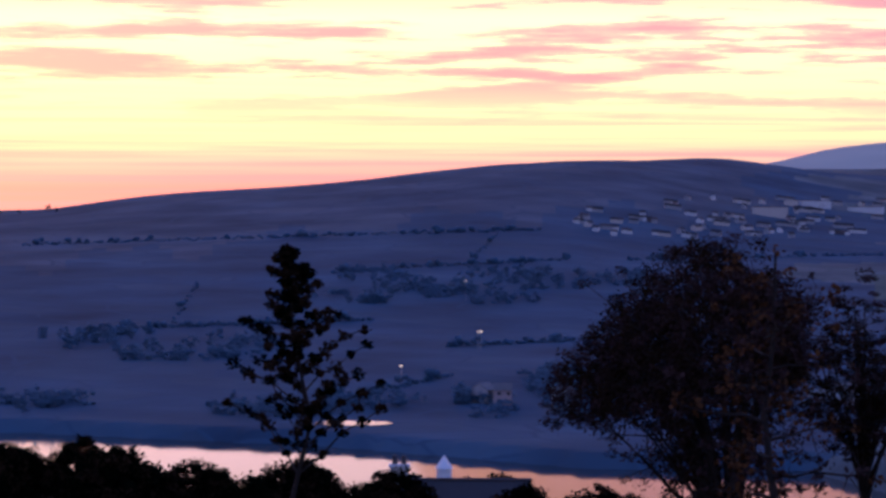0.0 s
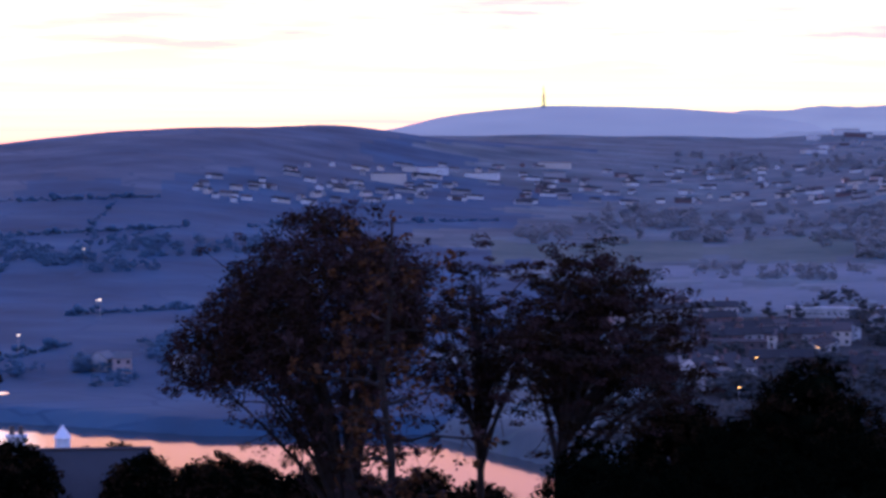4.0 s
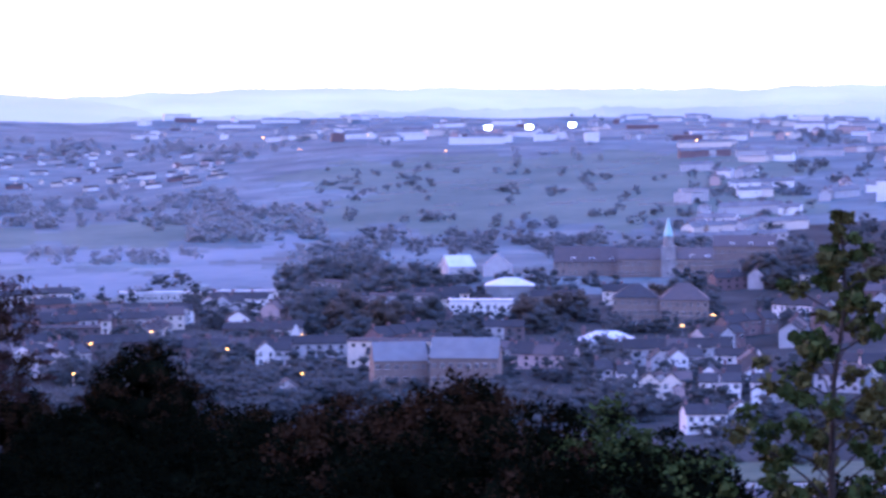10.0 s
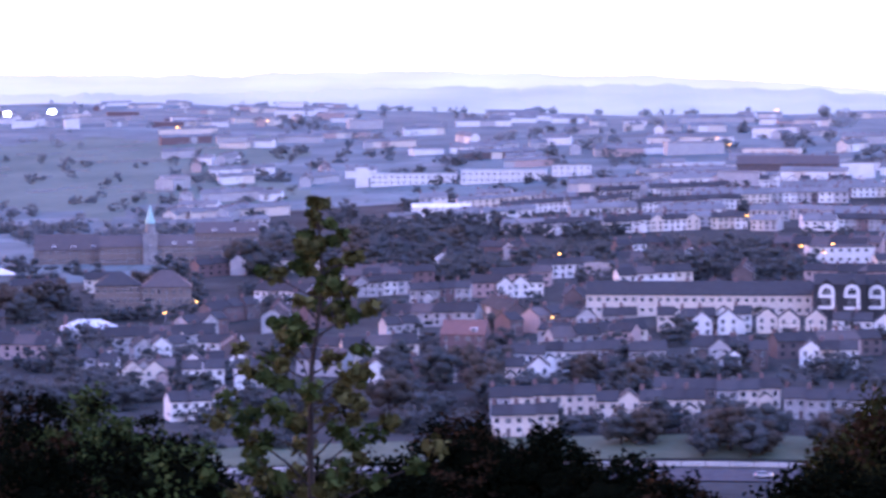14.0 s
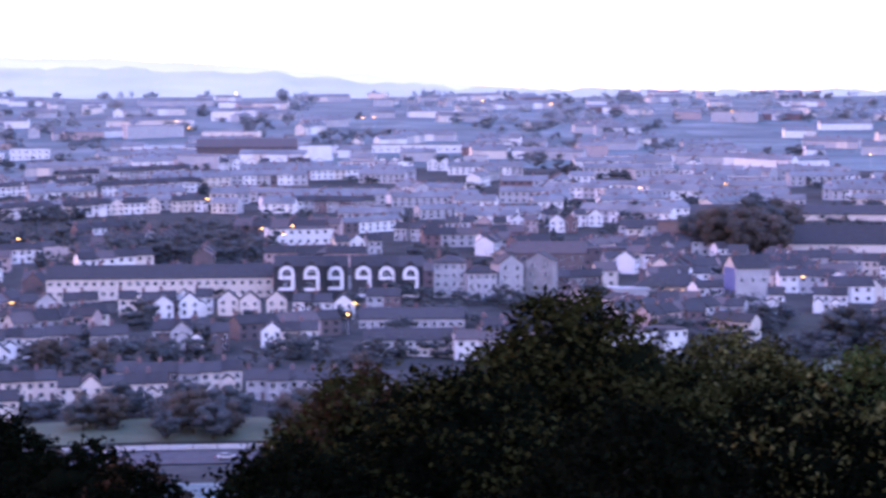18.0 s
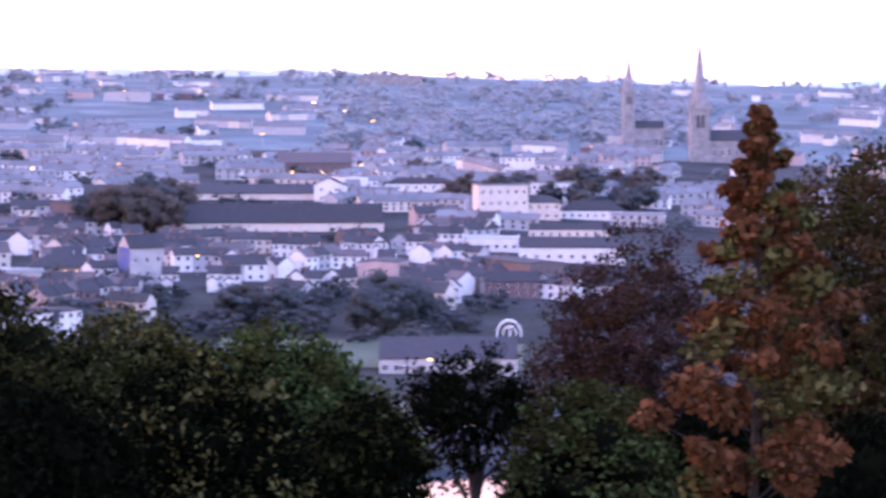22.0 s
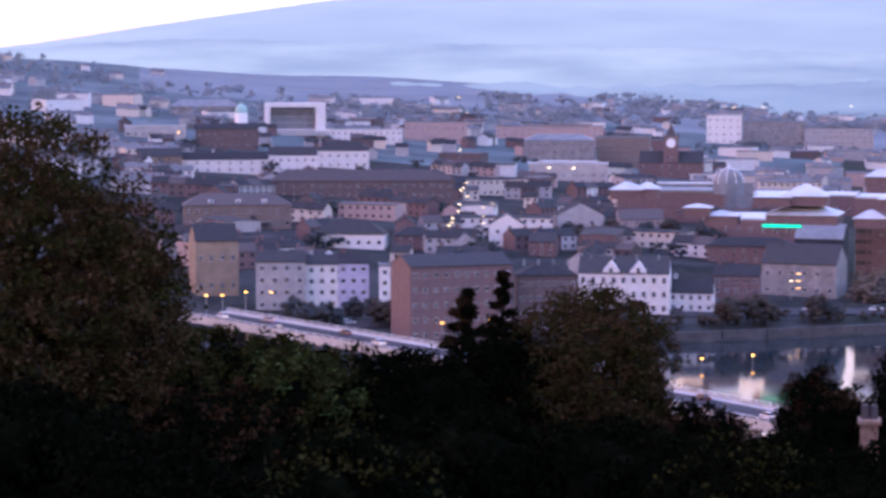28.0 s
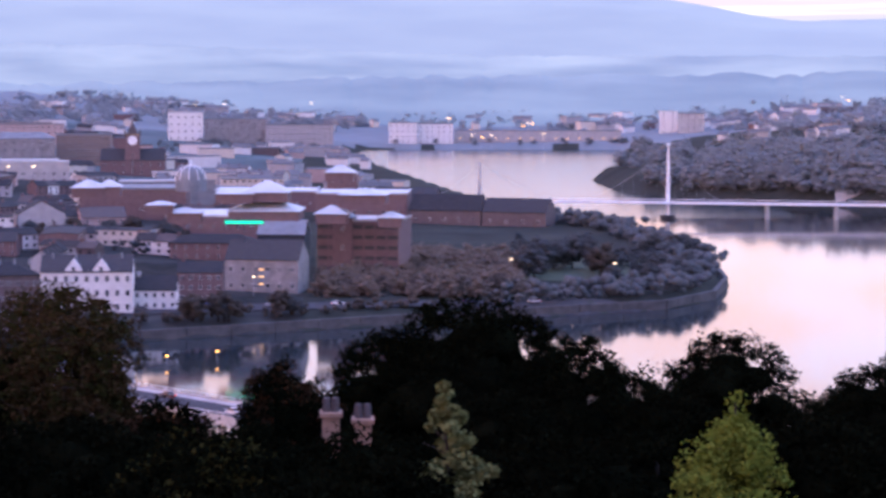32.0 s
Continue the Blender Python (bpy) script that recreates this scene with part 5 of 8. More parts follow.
def copper_dome(az, el0, el1, wdeg):
    """A small domed cupola on a white drum above a hall."""
    x, y, z, d = site(az, el0 - 0.3)
    b, t, r = EYE_Z + d * math.tan(radians(el0)) - z, EYE_Z + d * math.tan(radians(el1)) - z, d * radians(wdeg) / 2
    TAKEN.append((az - 0.3, az + 0.3, d - 45, d + 20))
    root = thing("domed_hall", pose(x, y, z, 0, 0, -az), "low hall with a green copper dome on a white drum", "hall")
    part("wall", Shape().box(-r * 2.2, r * 1.5, 0, 14, -4, b - 0.6), GREY, root)
    part("roof", Shape().hip(-r * 2.2, r * 1.5, 0, 14, b - 0.6, 1.6, 0.3), SLATE, root)
    part("drum", Shape().cone(0, 6, b - 0.5, b + (t - b) * 0.5, r, r * 0.96, 14), FRAMEW, root)
    part("dome", Shape().dome(0, 6, b + (t - b) * 0.5, r * 0.95, (t - b) * 0.45, 14, 5), COPPER, root)
    part("finial", Shape().cone(0, 6, t - 0.3, t + 1.4, 0.25, 0.05, 6), COPPER, root)


def arched_house(az, el0, el1, k):
    """A tall dark house with a thick white surround shaped round its doorway and windows."""
    az_, x, y, z, d, w, h = front(az - 0.285, az + 0.285, el0, el1)
    TAKEN.append((az - 0.3, az + 0.3, d - 45, d + 18))
    root = thing("arched_house", pose(x, y, z, 0, 0, -az), "dark terraced house with a broad white painted surround", "house", "row of houses with white surrounds")
    part("wall", Shape().gable_wall(-w / 2, w / 2, 0, 10, -3, h, 3.2), SLATE, root)
    part("roof", Shape().gable(-w / 2, w / 2, 0, 10, h + 0.05, 3.2, 0.3), SLATE, root)
    t, r = 1.2, 2.6
    zc = h + 0.2 - r
    f = Shape()
    for i in range(8):
        a0, a1 = math.pi * i / 8, math.pi * (i + 1) / 8
        ring = [(q * math.cos(w), y2, zc + q * math.sin(w)) for y2 in (-0.35, 0.02) for q, w in ((r, a0), (r, a1), (r - t, a1), (r - t, a0))]
        f.add(ring, [(0, 1, 2, 3), (7, 6, 5, 4), (0, 4, 5, 1), (2, 6, 7, 3)])
    low, foot = zc - 1.9, (3.4 if k < 3 else 1.2)
    f.box(-r, -r + t, -0.35, 0.02, low, zc)
    f.box(r - t, r, -0.35, 0.02, foot, zc)
    f.box(-r + t, r - t, -0.35, 0.02, low, low + 1.0)
    f.box(-r, r - t, -0.35, 0.02, foot, foot + 1.0)
    part("white_surround", f, WHITE, root, "white painted surround")
    part("window", TALL_WINDOW, None, root, at=(0.0, -0.03, zc - 0.8))
    part("window", WINDOW, None, root, at=(-0.6, -0.03, foot + 1.6))
    part("gable", Shape().add([(-1.8, -0.3, h + 0.2), (1.8, -0.3, h + 0.2), (0, -0.3, h + 2.0), (-1.8, 3.5, h + 0.2), (1.8, 3.5, h + 0.2), (0, 3.5, h + 2.0)], [(0, 1, 2), (5, 4, 3), (0, 2, 5, 3), (1, 4, 5, 2)]), SLATE, root)


def arch_sculpture(az, el):
    x, y, z, d = site(az, el)
    root = thing("arch_sculpture", pose(x, y, z, 0, 0, -az), "white arched sculpture standing on the grass", "sculpture")
    for r, rad, sp in ((3.6, 0.42, 0.0), (2.0, 0.32, 0.9)):
        pts = [(r * math.cos(t) + sp * 0.2, sp * 0.5, 1.2 + r * 1.15 * math.sin(t)) for t in np.linspace(-0.2, math.pi + 0.2, 13)]
        part("arc", Shape().tube(pts, [rad * (0.55 + 0.45 * math.sin(math.pi * q / 12)) for q in range(13)], 7), WHITE, root)
    part("post", Shape().cone(0.2, 0.3, -0.5, 3.4, 0.35, 0.25, 8), WHITE, root)


def lamps(text, mat):
    """Street lamps whose heads stand in those directions; the pole goes down to the ground."""
    for p in text.split("/"):
        az, el = (float(v) for v in p.split())
        x, y, z, d = site(az, el - 0.42 if el < -2 else el - 0.28)
        d -= 4
        x, y = polar(az, d)
        g = ground(x, y)
        h = max(3.0, EYE_Z + d * math.tan(radians(el)) - g)
        root = thing("street_lamp", pose(x, y, g, 0, 0, -az), "lit street lamp on a steel pole", "street lamp", "lit street lamps")
        part("pole", Shape().cone(0, 0.4, -1, h, 0.11, 0.07, 6), METAL, root)
        # heads grow with distance: the lamps' glare is put into their size
        k = 0.32 + d / 2600
        part("lamp_head", Shape().cone(0, 0, h - 0.2 * k, h + 0.2 * k, k * 0.85, k * 0.65, 10), mat, root, "glowing lamp head")


def footbridge(az1, el1, top1, az2, el2, top2):
    """A slender white footbridge hung from two leaning pylons."""
    d = 1325.0
    x1, y1 = polar(az1, d)
    x2, y2 = polar(az2, d)
    c = Vector(((x1 + x2) / 2, (y1 + y2) / 2, 0))
    ang = math.atan2(y1 - y2, x1 - x2)
    half = math.hypot(x1 - x2, y1 - y2) / 2
    root = thing("suspension_footbridge", pose(c.x, c.y, 0, 0, 0, math.degrees(ang)), "slender white suspension footbridge over the river", "bridge")
    deck = [(-half - 16, 8.2), (-half, 8.8), (0, 9.2), (half, 9.0), (half + 50, 8.6), (half + 125, 8.2)]
    s = Shape()
    for xa, za in deck:
        s.v += [(xa, -2, za - 1.1), (xa, 2, za - 1.1), (xa, 2, za), (xa, -2, za)]
    for k in range(len(deck) - 1):
        s.f += [(4 * k + i, 4 * k + (i + 1) % 4, 4 * k + 4 + (i + 1) % 4, 4 * k + 4 + i) for i in range(4)]
    s.f += [(3, 2, 1, 0), tuple(4 * len(deck) - 4 + i for i in range(4))]
    s.m = [0] * len(s.f)
    part("deck", s, FRAMEW, root)
    for sy in (-2.0, 2.0):
        part("railing", Shape().tube([(xa, sy, za + 1.2) for xa, za in deck], [0.09] * len(deck), 4), FRAMEW, root)
        for k in range(40):
            px = -half - 14 + k * (2 * half + 135) / 40
            part("rail_post", Shape().box(px - 0.05, px + 0.05, sy - 0.05, sy + 0.05, np.interp(px, *zip(*deck)), np.interp(px, *zip(*deck)) + 1.2), METAL, root)
    for px, top, lean, mat in ((half, top1, -2.0, FRAMEW), (-half, top2, 1.6, METAL)):
        h = EYE_Z + d * math.tan(radians(top))
        py = part("pylon", Shape().tube([(px, 3.2, -2), (px, 3.2 + lean * 0.4, h * 0.5), (px, 3.2 + lean, h)], [1.05, 1.0, 0.55], 8), mat, root)
        part("pier_base", Shape().cone(px, 1.5, -2, 2.0, 3.6, 4.2, 10), BLACKMETAL, root)
        for sgn in (-1, 1):
            reach = half * (0.98 if sgn * px < 0 else 0.6)
            pts = [(px + sgn * reach * f, (3.2 + lean) * (1 - f), h - 0.6 + (10 - h) * (1 - (1 - f) ** 1.6)) for f in np.linspace(0, 1, 9)]
            part("main_cable", Shape().tube(pts, [0.09] * 9, 4), METAL, root)
            for k in range(1, 8):
                part("hanger", Shape().tube([pts[k], (pts[k][0], 1.9, np.interp(pts[k][0], *zip(*deck)))], [0.035, 0.035], 3), METAL, root)
    for px in (half + 52, half + 88):
        part("pier", Shape().cone(px, 0, -2, np.interp(px, *zip(*deck)) - 0.5, 1.3, 1.1, 8), CONCRETE, root)
    part("beacon", Shape().cone(half, 3.2 - 2.0, EYE_Z + d * math.tan(radians(top1)), EYE_Z + d * math.tan(radians(top1)) + 1.2, 1.6, 1.2, 8), SHEET, root)


BLUE = material("blue_paint", (0.05, 0.07, 0.20), (0.08, 0.11, 0.27), scale=0.4)
# ---- city centre by the bridge ----
building("townhouse", "grey rendered four-storey corner house with a slate roof", 35.41, 36.54, -5.72, -4.62, 11, GREY, "gable", 3, SLATE, 4, 4, WINDOW, 0, "building")
building("townhouse", "white rendered four-storey house with a slate roof", 36.55, 37.28, -5.71, -4.68, 11, WHITE, "gable", 2.6, SLATE, 3, 4, WINDOW, 0, "building")
building("townhouse", "lilac painted four-storey house with a slate roof", 37.29, 37.98, -5.70, -4.66, 11, LILAC, "gable", 2.8, SLATE, 3, 4, WINDOW, 0, "building")
building("townhouse", "narrow white four-storey house", 38.22, 38.48, -5.70, -4.74, 9, WHITE, "flat", 1, LEAD, 1, 4, WINDOW, 0, "building")
building("apartment_block", "five-storey red brick apartment block with a slate mansard roof", 38.85, 41.37, -6.46, -4.72, 16, BRICK, "gable", 3, SLATE, 10, 5, WINDOW, 22, "apartment block")
building("apartment_block", "dark brick office block with rows of windows", 41.40, 42.75, -6.40, -4.93, 14, DARKBRICK, "hip", 3.4, SLATE, 7, 4, WINDOW, 6, "office block")
building("hotel", "long white hotel with two gables and three rows of windows", 42.77, 44.84, -5.86, -4.87, 14, WHITE, "gable", 4.6, SLATE, 9, 3, TALL_WINDOW, -4, "hotel")
building("annex", "low white annex with a slate roof", 44.84, 45.84, -5.79, -5.30, 10, WHITE, "gable", 4, SLATE, 5, 2, SMALL_WINDOW, -4, "building")
building("apartment_block", "red brick flats with white windows", 45.85, 46.88, -5.58, -4.91, 12, BRICK, "gable", 3, SLATE, 5, 3, WINDOW, -3, "apartment block")
building("long_block", "long brown brick block with a dark hipped roof", 35.75, 39.95, -3.22, -2.78, 14, DARKBRICK, "hip", 5, BROWNTILE, 20, 2, WINDOW, 2, "building")
building("terrace", "white terrace with slate roof above the shops", 33.71, 35.71, -2.61, -2.29, 12, WHITE, "gable", 3.5, SLATE, 8, 2, SMALL_WINDOW, 4, "building")
building("terrace", "white three-storey terrace with slate roof", 35.71, 36.81, -2.61, -2.19, 12, WHITE, "gable", 4, SLATE, 6, 2, SMALL_WINDOW, 0, "building")
building("terrace", "white three-storey terrace with a tall slate roof", 36.81, 37.99, -2.51, -2.09, 12, WHITE, "hip", 5, SLATE, 6, 2, SMALL_WINDOW, 0, "building")
building("office_block", "brown stone office block with a row of white dormers", 33.79, 36.23, -3.88, -3.33, 14, BROWNBRICK, "hip", 4.4, BROWNTILE, 12, 2, TALL_WINDOW, 3, "office block")
building("villa", "white rendered house with a hipped slate roof", 36.70, 38.34, -4.35, -3.99, 14, WHITE, "hip", 5, SLATE, 7, 1, WINDOW, -6, "house")
building("gabled_house", "white gabled house with a faint painted wall", 40.73, 41.54, -4.33, -3.79, 13, WHITE, "end", 4.2, SLATE, 2, 2, WINDOW, 0, "house")
building("gabled_house", "grey gabled house with a steep slate roof", 42.28, 43.35, -4.14, -3.56, 13, GREY, "end", 5, SLATE, 2, 2, WINDOW, 8, "house")
building("church_hall", "sandstone hall with tall windows lit from below", 34.03, 35.02, -5.41, -4.14, 16, SANDSTONE, "gable", 5, SLATE, 4, 2, TALL_WINDOW, 8, "hall")
building("brick_house", "red brick house with a dark roof", 38.60, 39.57, -4.36, -4.03, 10, BRICK, "hip", 3, SLATE, 4, 2, SMALL_WINDOW, 5, "building")
building("brick_house", "red brick house with a slate roof", 41.63, 42.25, -4.52, -4.17, 10, BRICK, "gable", 3, SLATE, 3, 2, SMALL_WINDOW, -8, "building")
building("pink_house", "pinkish gabled house among trees", 43.70, 44.73, -3.97, -3.65, 12, PINKISH, "gable", 4, BROWNTILE, 4, 2, SMALL_WINDOW, 12, "building")
building("long_block", "long flat-roofed brick block behind the main street", 40.88, 43.33, -1.91, -1.55, 16, PINKISH, "flat", 1, LEAD, 18, 3, SMALL_WINDOW, 0, "building")
building("office_block", "tan office block with a grid of windows", 43.15, 44.36, -2.43, -1.78, 16, BROWNBRICK, "flat", 1, LEAD, 10, 5, WINDOW, -6, "office block")
building("office_block", "grey block with a sloping roof", 41.53, 43.13, -2.36, -1.86, 16, STONE, "hip", 4, LEAD, 8, 3, WINDOW, 0, "office block")
building("flat_hall", "low white flat-roofed hall", 41.63, 43.44, -2.79, -2.40, 18, CONCRETE, "flat", 1, SHEET, 8, 1, WINDOW, 0, "building")
building("flat_hall", "pale low building beside the town gate", 37.11, 38.75, -1.91, -1.63, 14, WHITE, "flat", 1, SHEET, 12, 2, SMALL_WINDOW, 0, "building")
building("museum", "grey hall with a pale hipped roof", 33.49, 35.04, -1.34, -1.09, 16, STONE, "hip", 5, LEAD, 8, 2, SMALL_WINDOW, 0, "building")
building("flat_hall", "pink flat-roofed store in the town", 38.80, 40.22, -1.91, -1.45, 16, PINKISH, "flat", 1, LEAD, 9, 2, SMALL_WINDOW, 0, "building")
building("brick_block", "dark red brick block with chimneys", 34.06, 35.48, -2.06, -1.60, 14, DARKBRICK, "gable", 3, SLATE, 8, 2, SMALL_WINDOW, 0, "building")
building("stone_block", "cream stone building with a pediment", 32.73, 33.76, -2.53, -2.22, 14, SANDSTONE, "gable", 4, SLATE, 5, 2, TALL_WINDOW, 0, "building")
building("flat_hall", "long pale flat roof by the theatre", 32.46, 33.84, -1.81, -1.54, 14, CONCRETE, "flat", 1, SHEET, 8, 1, SMALL_WINDOW, 0, "building")
building("dark_block", "dark glazed block with a lit stairwell", 46.90, 48.62, -5.36, -4.62, 16, STONE, "gable", 6, SLATE, 6, 2, WINDOW, -14, "building")
building("brick_row", "dark terraced houses with slate roofs", 39.56, 40.73, -4.75, -4.49, 10, DARKBRICK, "gable", 3, SLATE, 6, 2, SMALL_WINDOW, 4, "building")
copper_dome(35.09, -1.48, -1.01, 0.30)
town_gate(35.65, 37.01, -1.76, -1.01)
# ---- shopping centre and riverside ----
building("shopping_centre", "brick shopping centre hall with a flat pale roof", 45.67, 48.24, -4.37, -3.65, 46, BRICK, "flat", 1, SHEET, 9, 2, WINDOW, -6, "shopping centre")
building("shopping_centre", "brick hall of the shopping centre behind the front block", 43.65, 46.06, -3.69, -3.02, 40, BRICK, "flat", 1, LEAD, 6, 1, WINDOW, -4, "shopping centre")
building("shopping_centre", "rear brick hall of the shopping centre", 46.70, 49.01, -3.50, -3.09, 40, BRICK, "flat", 1, SHEET, 8, 1, WINDOW, -4, "shopping centre")
building("shopping_centre", "brick hall with a white flat roof by the river", 49.01, 51.08, -3.76, -3.14, 40, BRICK, "flat", 1, SHEET, 6, 1, WINDOW, -4, "shopping centre")
building("car_park", "brick multi-storey car park with dark panels for open decks", 49.01, 50.90, -4.95, -3.76, 30, BRICK, "flat", 1, CONCRETE, 7, 5, DECK, -10, "car park")
building("glass_block", "grey metal-clad block beside the dome", 46.06, 46.72, -3.49, -2.85, 14, LEAD, "flat", 1, LEAD, 0, 0, WINDOW, 0, "building")
building("metal_hall", "pale grey metal hall roof", 44.56, 46.06, -3.23, -2.85, 18, LEAD, "flat", 1, SHEET, 0, 0, WINDOW, 0, "building")
building("stair_tower", "brick stair tower with a grey hipped cap", 49.37, 49.84, -4.95, -3.67, 9, BRICK, "hip", 3, LEAD, 1, 3, SMALL_WINDOW, -10, "building")
building("glass_hall", "glazed hall with a sloping roof", 47.66, 48.75, -4.65, -4.05, 16, GLASS, "gable", 5, LEAD, 0, 0, WINDOW, -8, "building")
building("brick_block", "dark brick block below the shopping centre", 45.67, 47.66, -4.65, -4.24, 14, BRICK, "hip", 3, SLATE, 8, 2, SMALL_WINDOW, -6, "building")
roof_lantern(43.84, -2.97, 0.774, 0.168)
roof_lantern(44.31, -2.95, 0.568, 0.142)
roof_lantern(45.46, -3.37, 0.645, 0.077)
roof_lantern(46.00, -3.55, 0.826, 0.103)
roof_lantern(47.86, -3.09, 1.084, 0.258)
roof_lantern(47.81, -3.52, 1.754, 0.284)
roof_lantern(49.53, -2.64, 0.697, 0.168)
roof_lantern(49.34, -3.58, 0.774, 0.181)
roof_lantern(50.69, -3.67, 0.593, 0.129)
roof_lantern(47.15, -3.12, 0.903, 0.077)
roof_lantern(50.05, -3.15, 1.161, 0.129)
building("tower_block", "brick tower under a white pyramid roof", 49.25, 49.94, -3.22, -2.68, 14, BRICK, "flat", 0.6, SHEET, 3, 2, SMALL_WINDOW, -4, "building")
glass_dome(46.17, -2.80, 0.361)
green_sign(47.37, -3.82, 0.877)
clock_tower(44.86, -2.72, -1.44)
building("guildhall", "red brick civic hall with a steep roof beside its clock tower", 44.13, 45.58, -2.72, -2.36, 18, BRICK, "gable", 7, SLATE, 7, 2, TALL_WINDOW, -4, "civic hall")
building("office_block", "tan office block by the square", 43.15, 44.37, -2.46, -1.80, 18, BROWNBRICK, "flat", 1, LEAD, 10, 5, WINDOW, -4, "office block")
building("office_block", "pink brick block with flat roof", 41.90, 43.06, -1.89, -1.51, 18, PINKISH, "flat", 1, LEAD, 9, 3, WINDOW, 0, "office block")
building("flat_hall", "white low hall with rows of lamps", 41.89, 43.20, -2.78, -2.36, 18, CONCRETE, "flat", 1, SHEET, 6, 1, WINDOW, 0, "building")
building("shed", "dark slate-roofed riverside shed", 51.10, 52.78, -3.83, -3.50, 18, DARKBRICK, "gable", 7, SLATE, 5, 1, WINDOW, -12, "warehouse")
building("shed", "dark riverside shed with a curved gable", 52.76, 54.28, -3.88, -3.54, 18, DARKBRICK, "gable", 6, SLATE, 4, 1, WINDOW, -16, "warehouse")
building("shed", "dark flat riverside warehouse", 50.30, 51.72, -3.67, -3.24, 20, DARKBRICK, "gable", 5, SLATE, 5, 1, WINDOW, -12, "warehouse")
building("dock_block", "white office tower by the docks", 45.66, 46.45, -1.93, -1.29, 14, WHITE, "flat", 1, SHEET, 5, 4, WINDOW, 0, "office block")
building("dock_block", "grey block by the docks", 46.48, 47.86, -1.96, -1.44, 14, STONE, "flat", 1, LEAD, 9, 4, SMALL_WINDOW, 0, "office block")
building("dock_block", "grey quayside flats in the town", 47.86, 49.40, -2.08, -1.57, 14, GREY, "flat", 1, LEAD, 12, 4, SMALL_WINDOW, 0, "apartment block")
building("dock_block", "pale quayside apartment block with balconies", 50.66, 51.31, -1.99, -1.52, 14, WHITE, "flat", 1, LEAD, 5, 4, SMALL_WINDOW, 0, "apartment block")
building("dock_block", "pale quayside apartment block", 51.33, 52.13, -1.99, -1.54, 14, WHITE, "flat", 1, LEAD, 6, 4, SMALL_WINDOW, 0, "apartment block")
building("store", "long low store with bright signs across the water", 52.16, 55.96, -1.95, -1.69, 20, GREY, "flat", 1, LEAD, 14, 1, LIT, 0, "store")
building("tower_block", "pale tower glowing pink in the dusk light", 56.81, 57.22, -1.73, -1.24, 14, WHITE, "flat", 1, SHEET, 2, 6, SMALL_WINDOW, 0, "building")
building("tower_block", "pale block across the water", 57.24, 57.83, -1.73, -1.29, 14, CONCRETE, "flat", 1, LEAD, 4, 5, SMALL_WINDOW, 0, "building")
building("boat_house", "white flat-roofed house among trees on the bank", 60.79, 61.44, -3.25, -3.05, 12, GREY, "flat", 1, LEAD, 4, 2, SMALL_WINDOW, 0, "house")
footbridge(57.03, -3.64, -2.01, 52.73, -3.37, -2.41)
# ---- cathedral hill and terraces ----
church_spire(25.98, -1.59, -0.47, 1.20, 0.42, 1500)
church_spire(24.37, -1.30, -0.09, 0.78, 0.26, 1560)
building("flats", "white three-storey flats with a flat roof", 20.94, 22.10, -2.95, -2.18, 12, CREAM, "flat", 1, LEAD, 6, 3, SMALL_WINDOW, 14, "apartment block")
building("flats", "white three-storey flats in the town", 22.13, 23.16, -2.72, -2.12, 12, WHITE, "flat", 1, LEAD, 6, 3, SMALL_WINDOW, 0, "apartment block")
building("flats", "white flats with a shallow dark roof", 18.82, 20.43, -2.51, -2.13, 12, WHITE, "hip", 2.5, SLATE, 8, 2, SMALL_WINDOW, 0, "apartment block")
building("flats", "white low flats with a slate roof", 22.81, 24.24, -2.97, -2.74, 12, WHITE, "hip", 4, SLATE, 8, 1, SMALL_WINDOW, 0, "apartment block")
building("flats", "pale flats behind trees", 21.84, 22.81, -2.97, -2.56, 12, CREAM, "hip", 3, SLATE, 5, 2, SMALL_WINDOW, 0, "apartment block")
building("barracks", "very long low hall with a dark roof and pale wall", 14.08, 18.78, -3.23, -3.02, 16, CREAM, "gable", 7, SLATE, 0, 0, WINDOW, 0, "hall")
building("barracks", "long low hall with a dark roof behind another", 11.83, 17.25, -2.50, -2.36, 14, CREAM, "gable", 4, SLATE, 0, 0, WINDOW, 0, "hall")
building("gabled_house", "white gabled house between long halls", 17.19, 17.86, -2.56, -2.17, 10, WHITE, "end", 3, SLATE, 2, 2, SMALL_WINDOW, -10, "house")
building("brick_hall", "dark hall with orange lamps along its roof", 16.36, 18.06, -1.94, -1.66, 14, DARKBRICK, "gable", 5, BROWNTILE, 6, 1, SMALL_WINDOW, 0, "hall")
building("white_hall", "white hall with a dark roof edge", 20.66, 21.87, -3.72, -3.39, 12, WHITE, "flat", 1, SHEET, 6, 1, WINDOW, 0, "hall")
building("white_hall", "stepped white building with dark roof", 21.87, 24.30, -3.95, -3.59, 14, WHITE, "gable", 3.5, SLATE, 9, 1, WINDOW, 0, "hall")
building("white_hall", "cream building with a slate roof", 22.10, 23.91, -3.40, -3.18, 12, CREAM, "gable", 2, SLATE, 9, 1, SMALL_WINDOW, 0, "hall")
building("long_shed", "long low building with a flat dark roof and pale bays", 18.68, 21.84, -6.52, -6.12, 16, CONCRETE, "gable", 5, SLATE, 12, 1, WINDOW, 0, "hall")
building("brick_house", "red brick house beside white terraces", 21.09, 22.36, -4.75, -4.37, 10, BRICK, "gable", 3, SLATE, 6, 2, SMALL_WINDOW, 0, "building")
building("far_block", "broad grey building on the skyline", 18.13, 19.66, 0.10, 0.31, 20, STONE, "flat", 1, LEAD, 10, 1, SMALL_WINDOW, 0, "building")
arch_sculpture(21.65, -5.68)
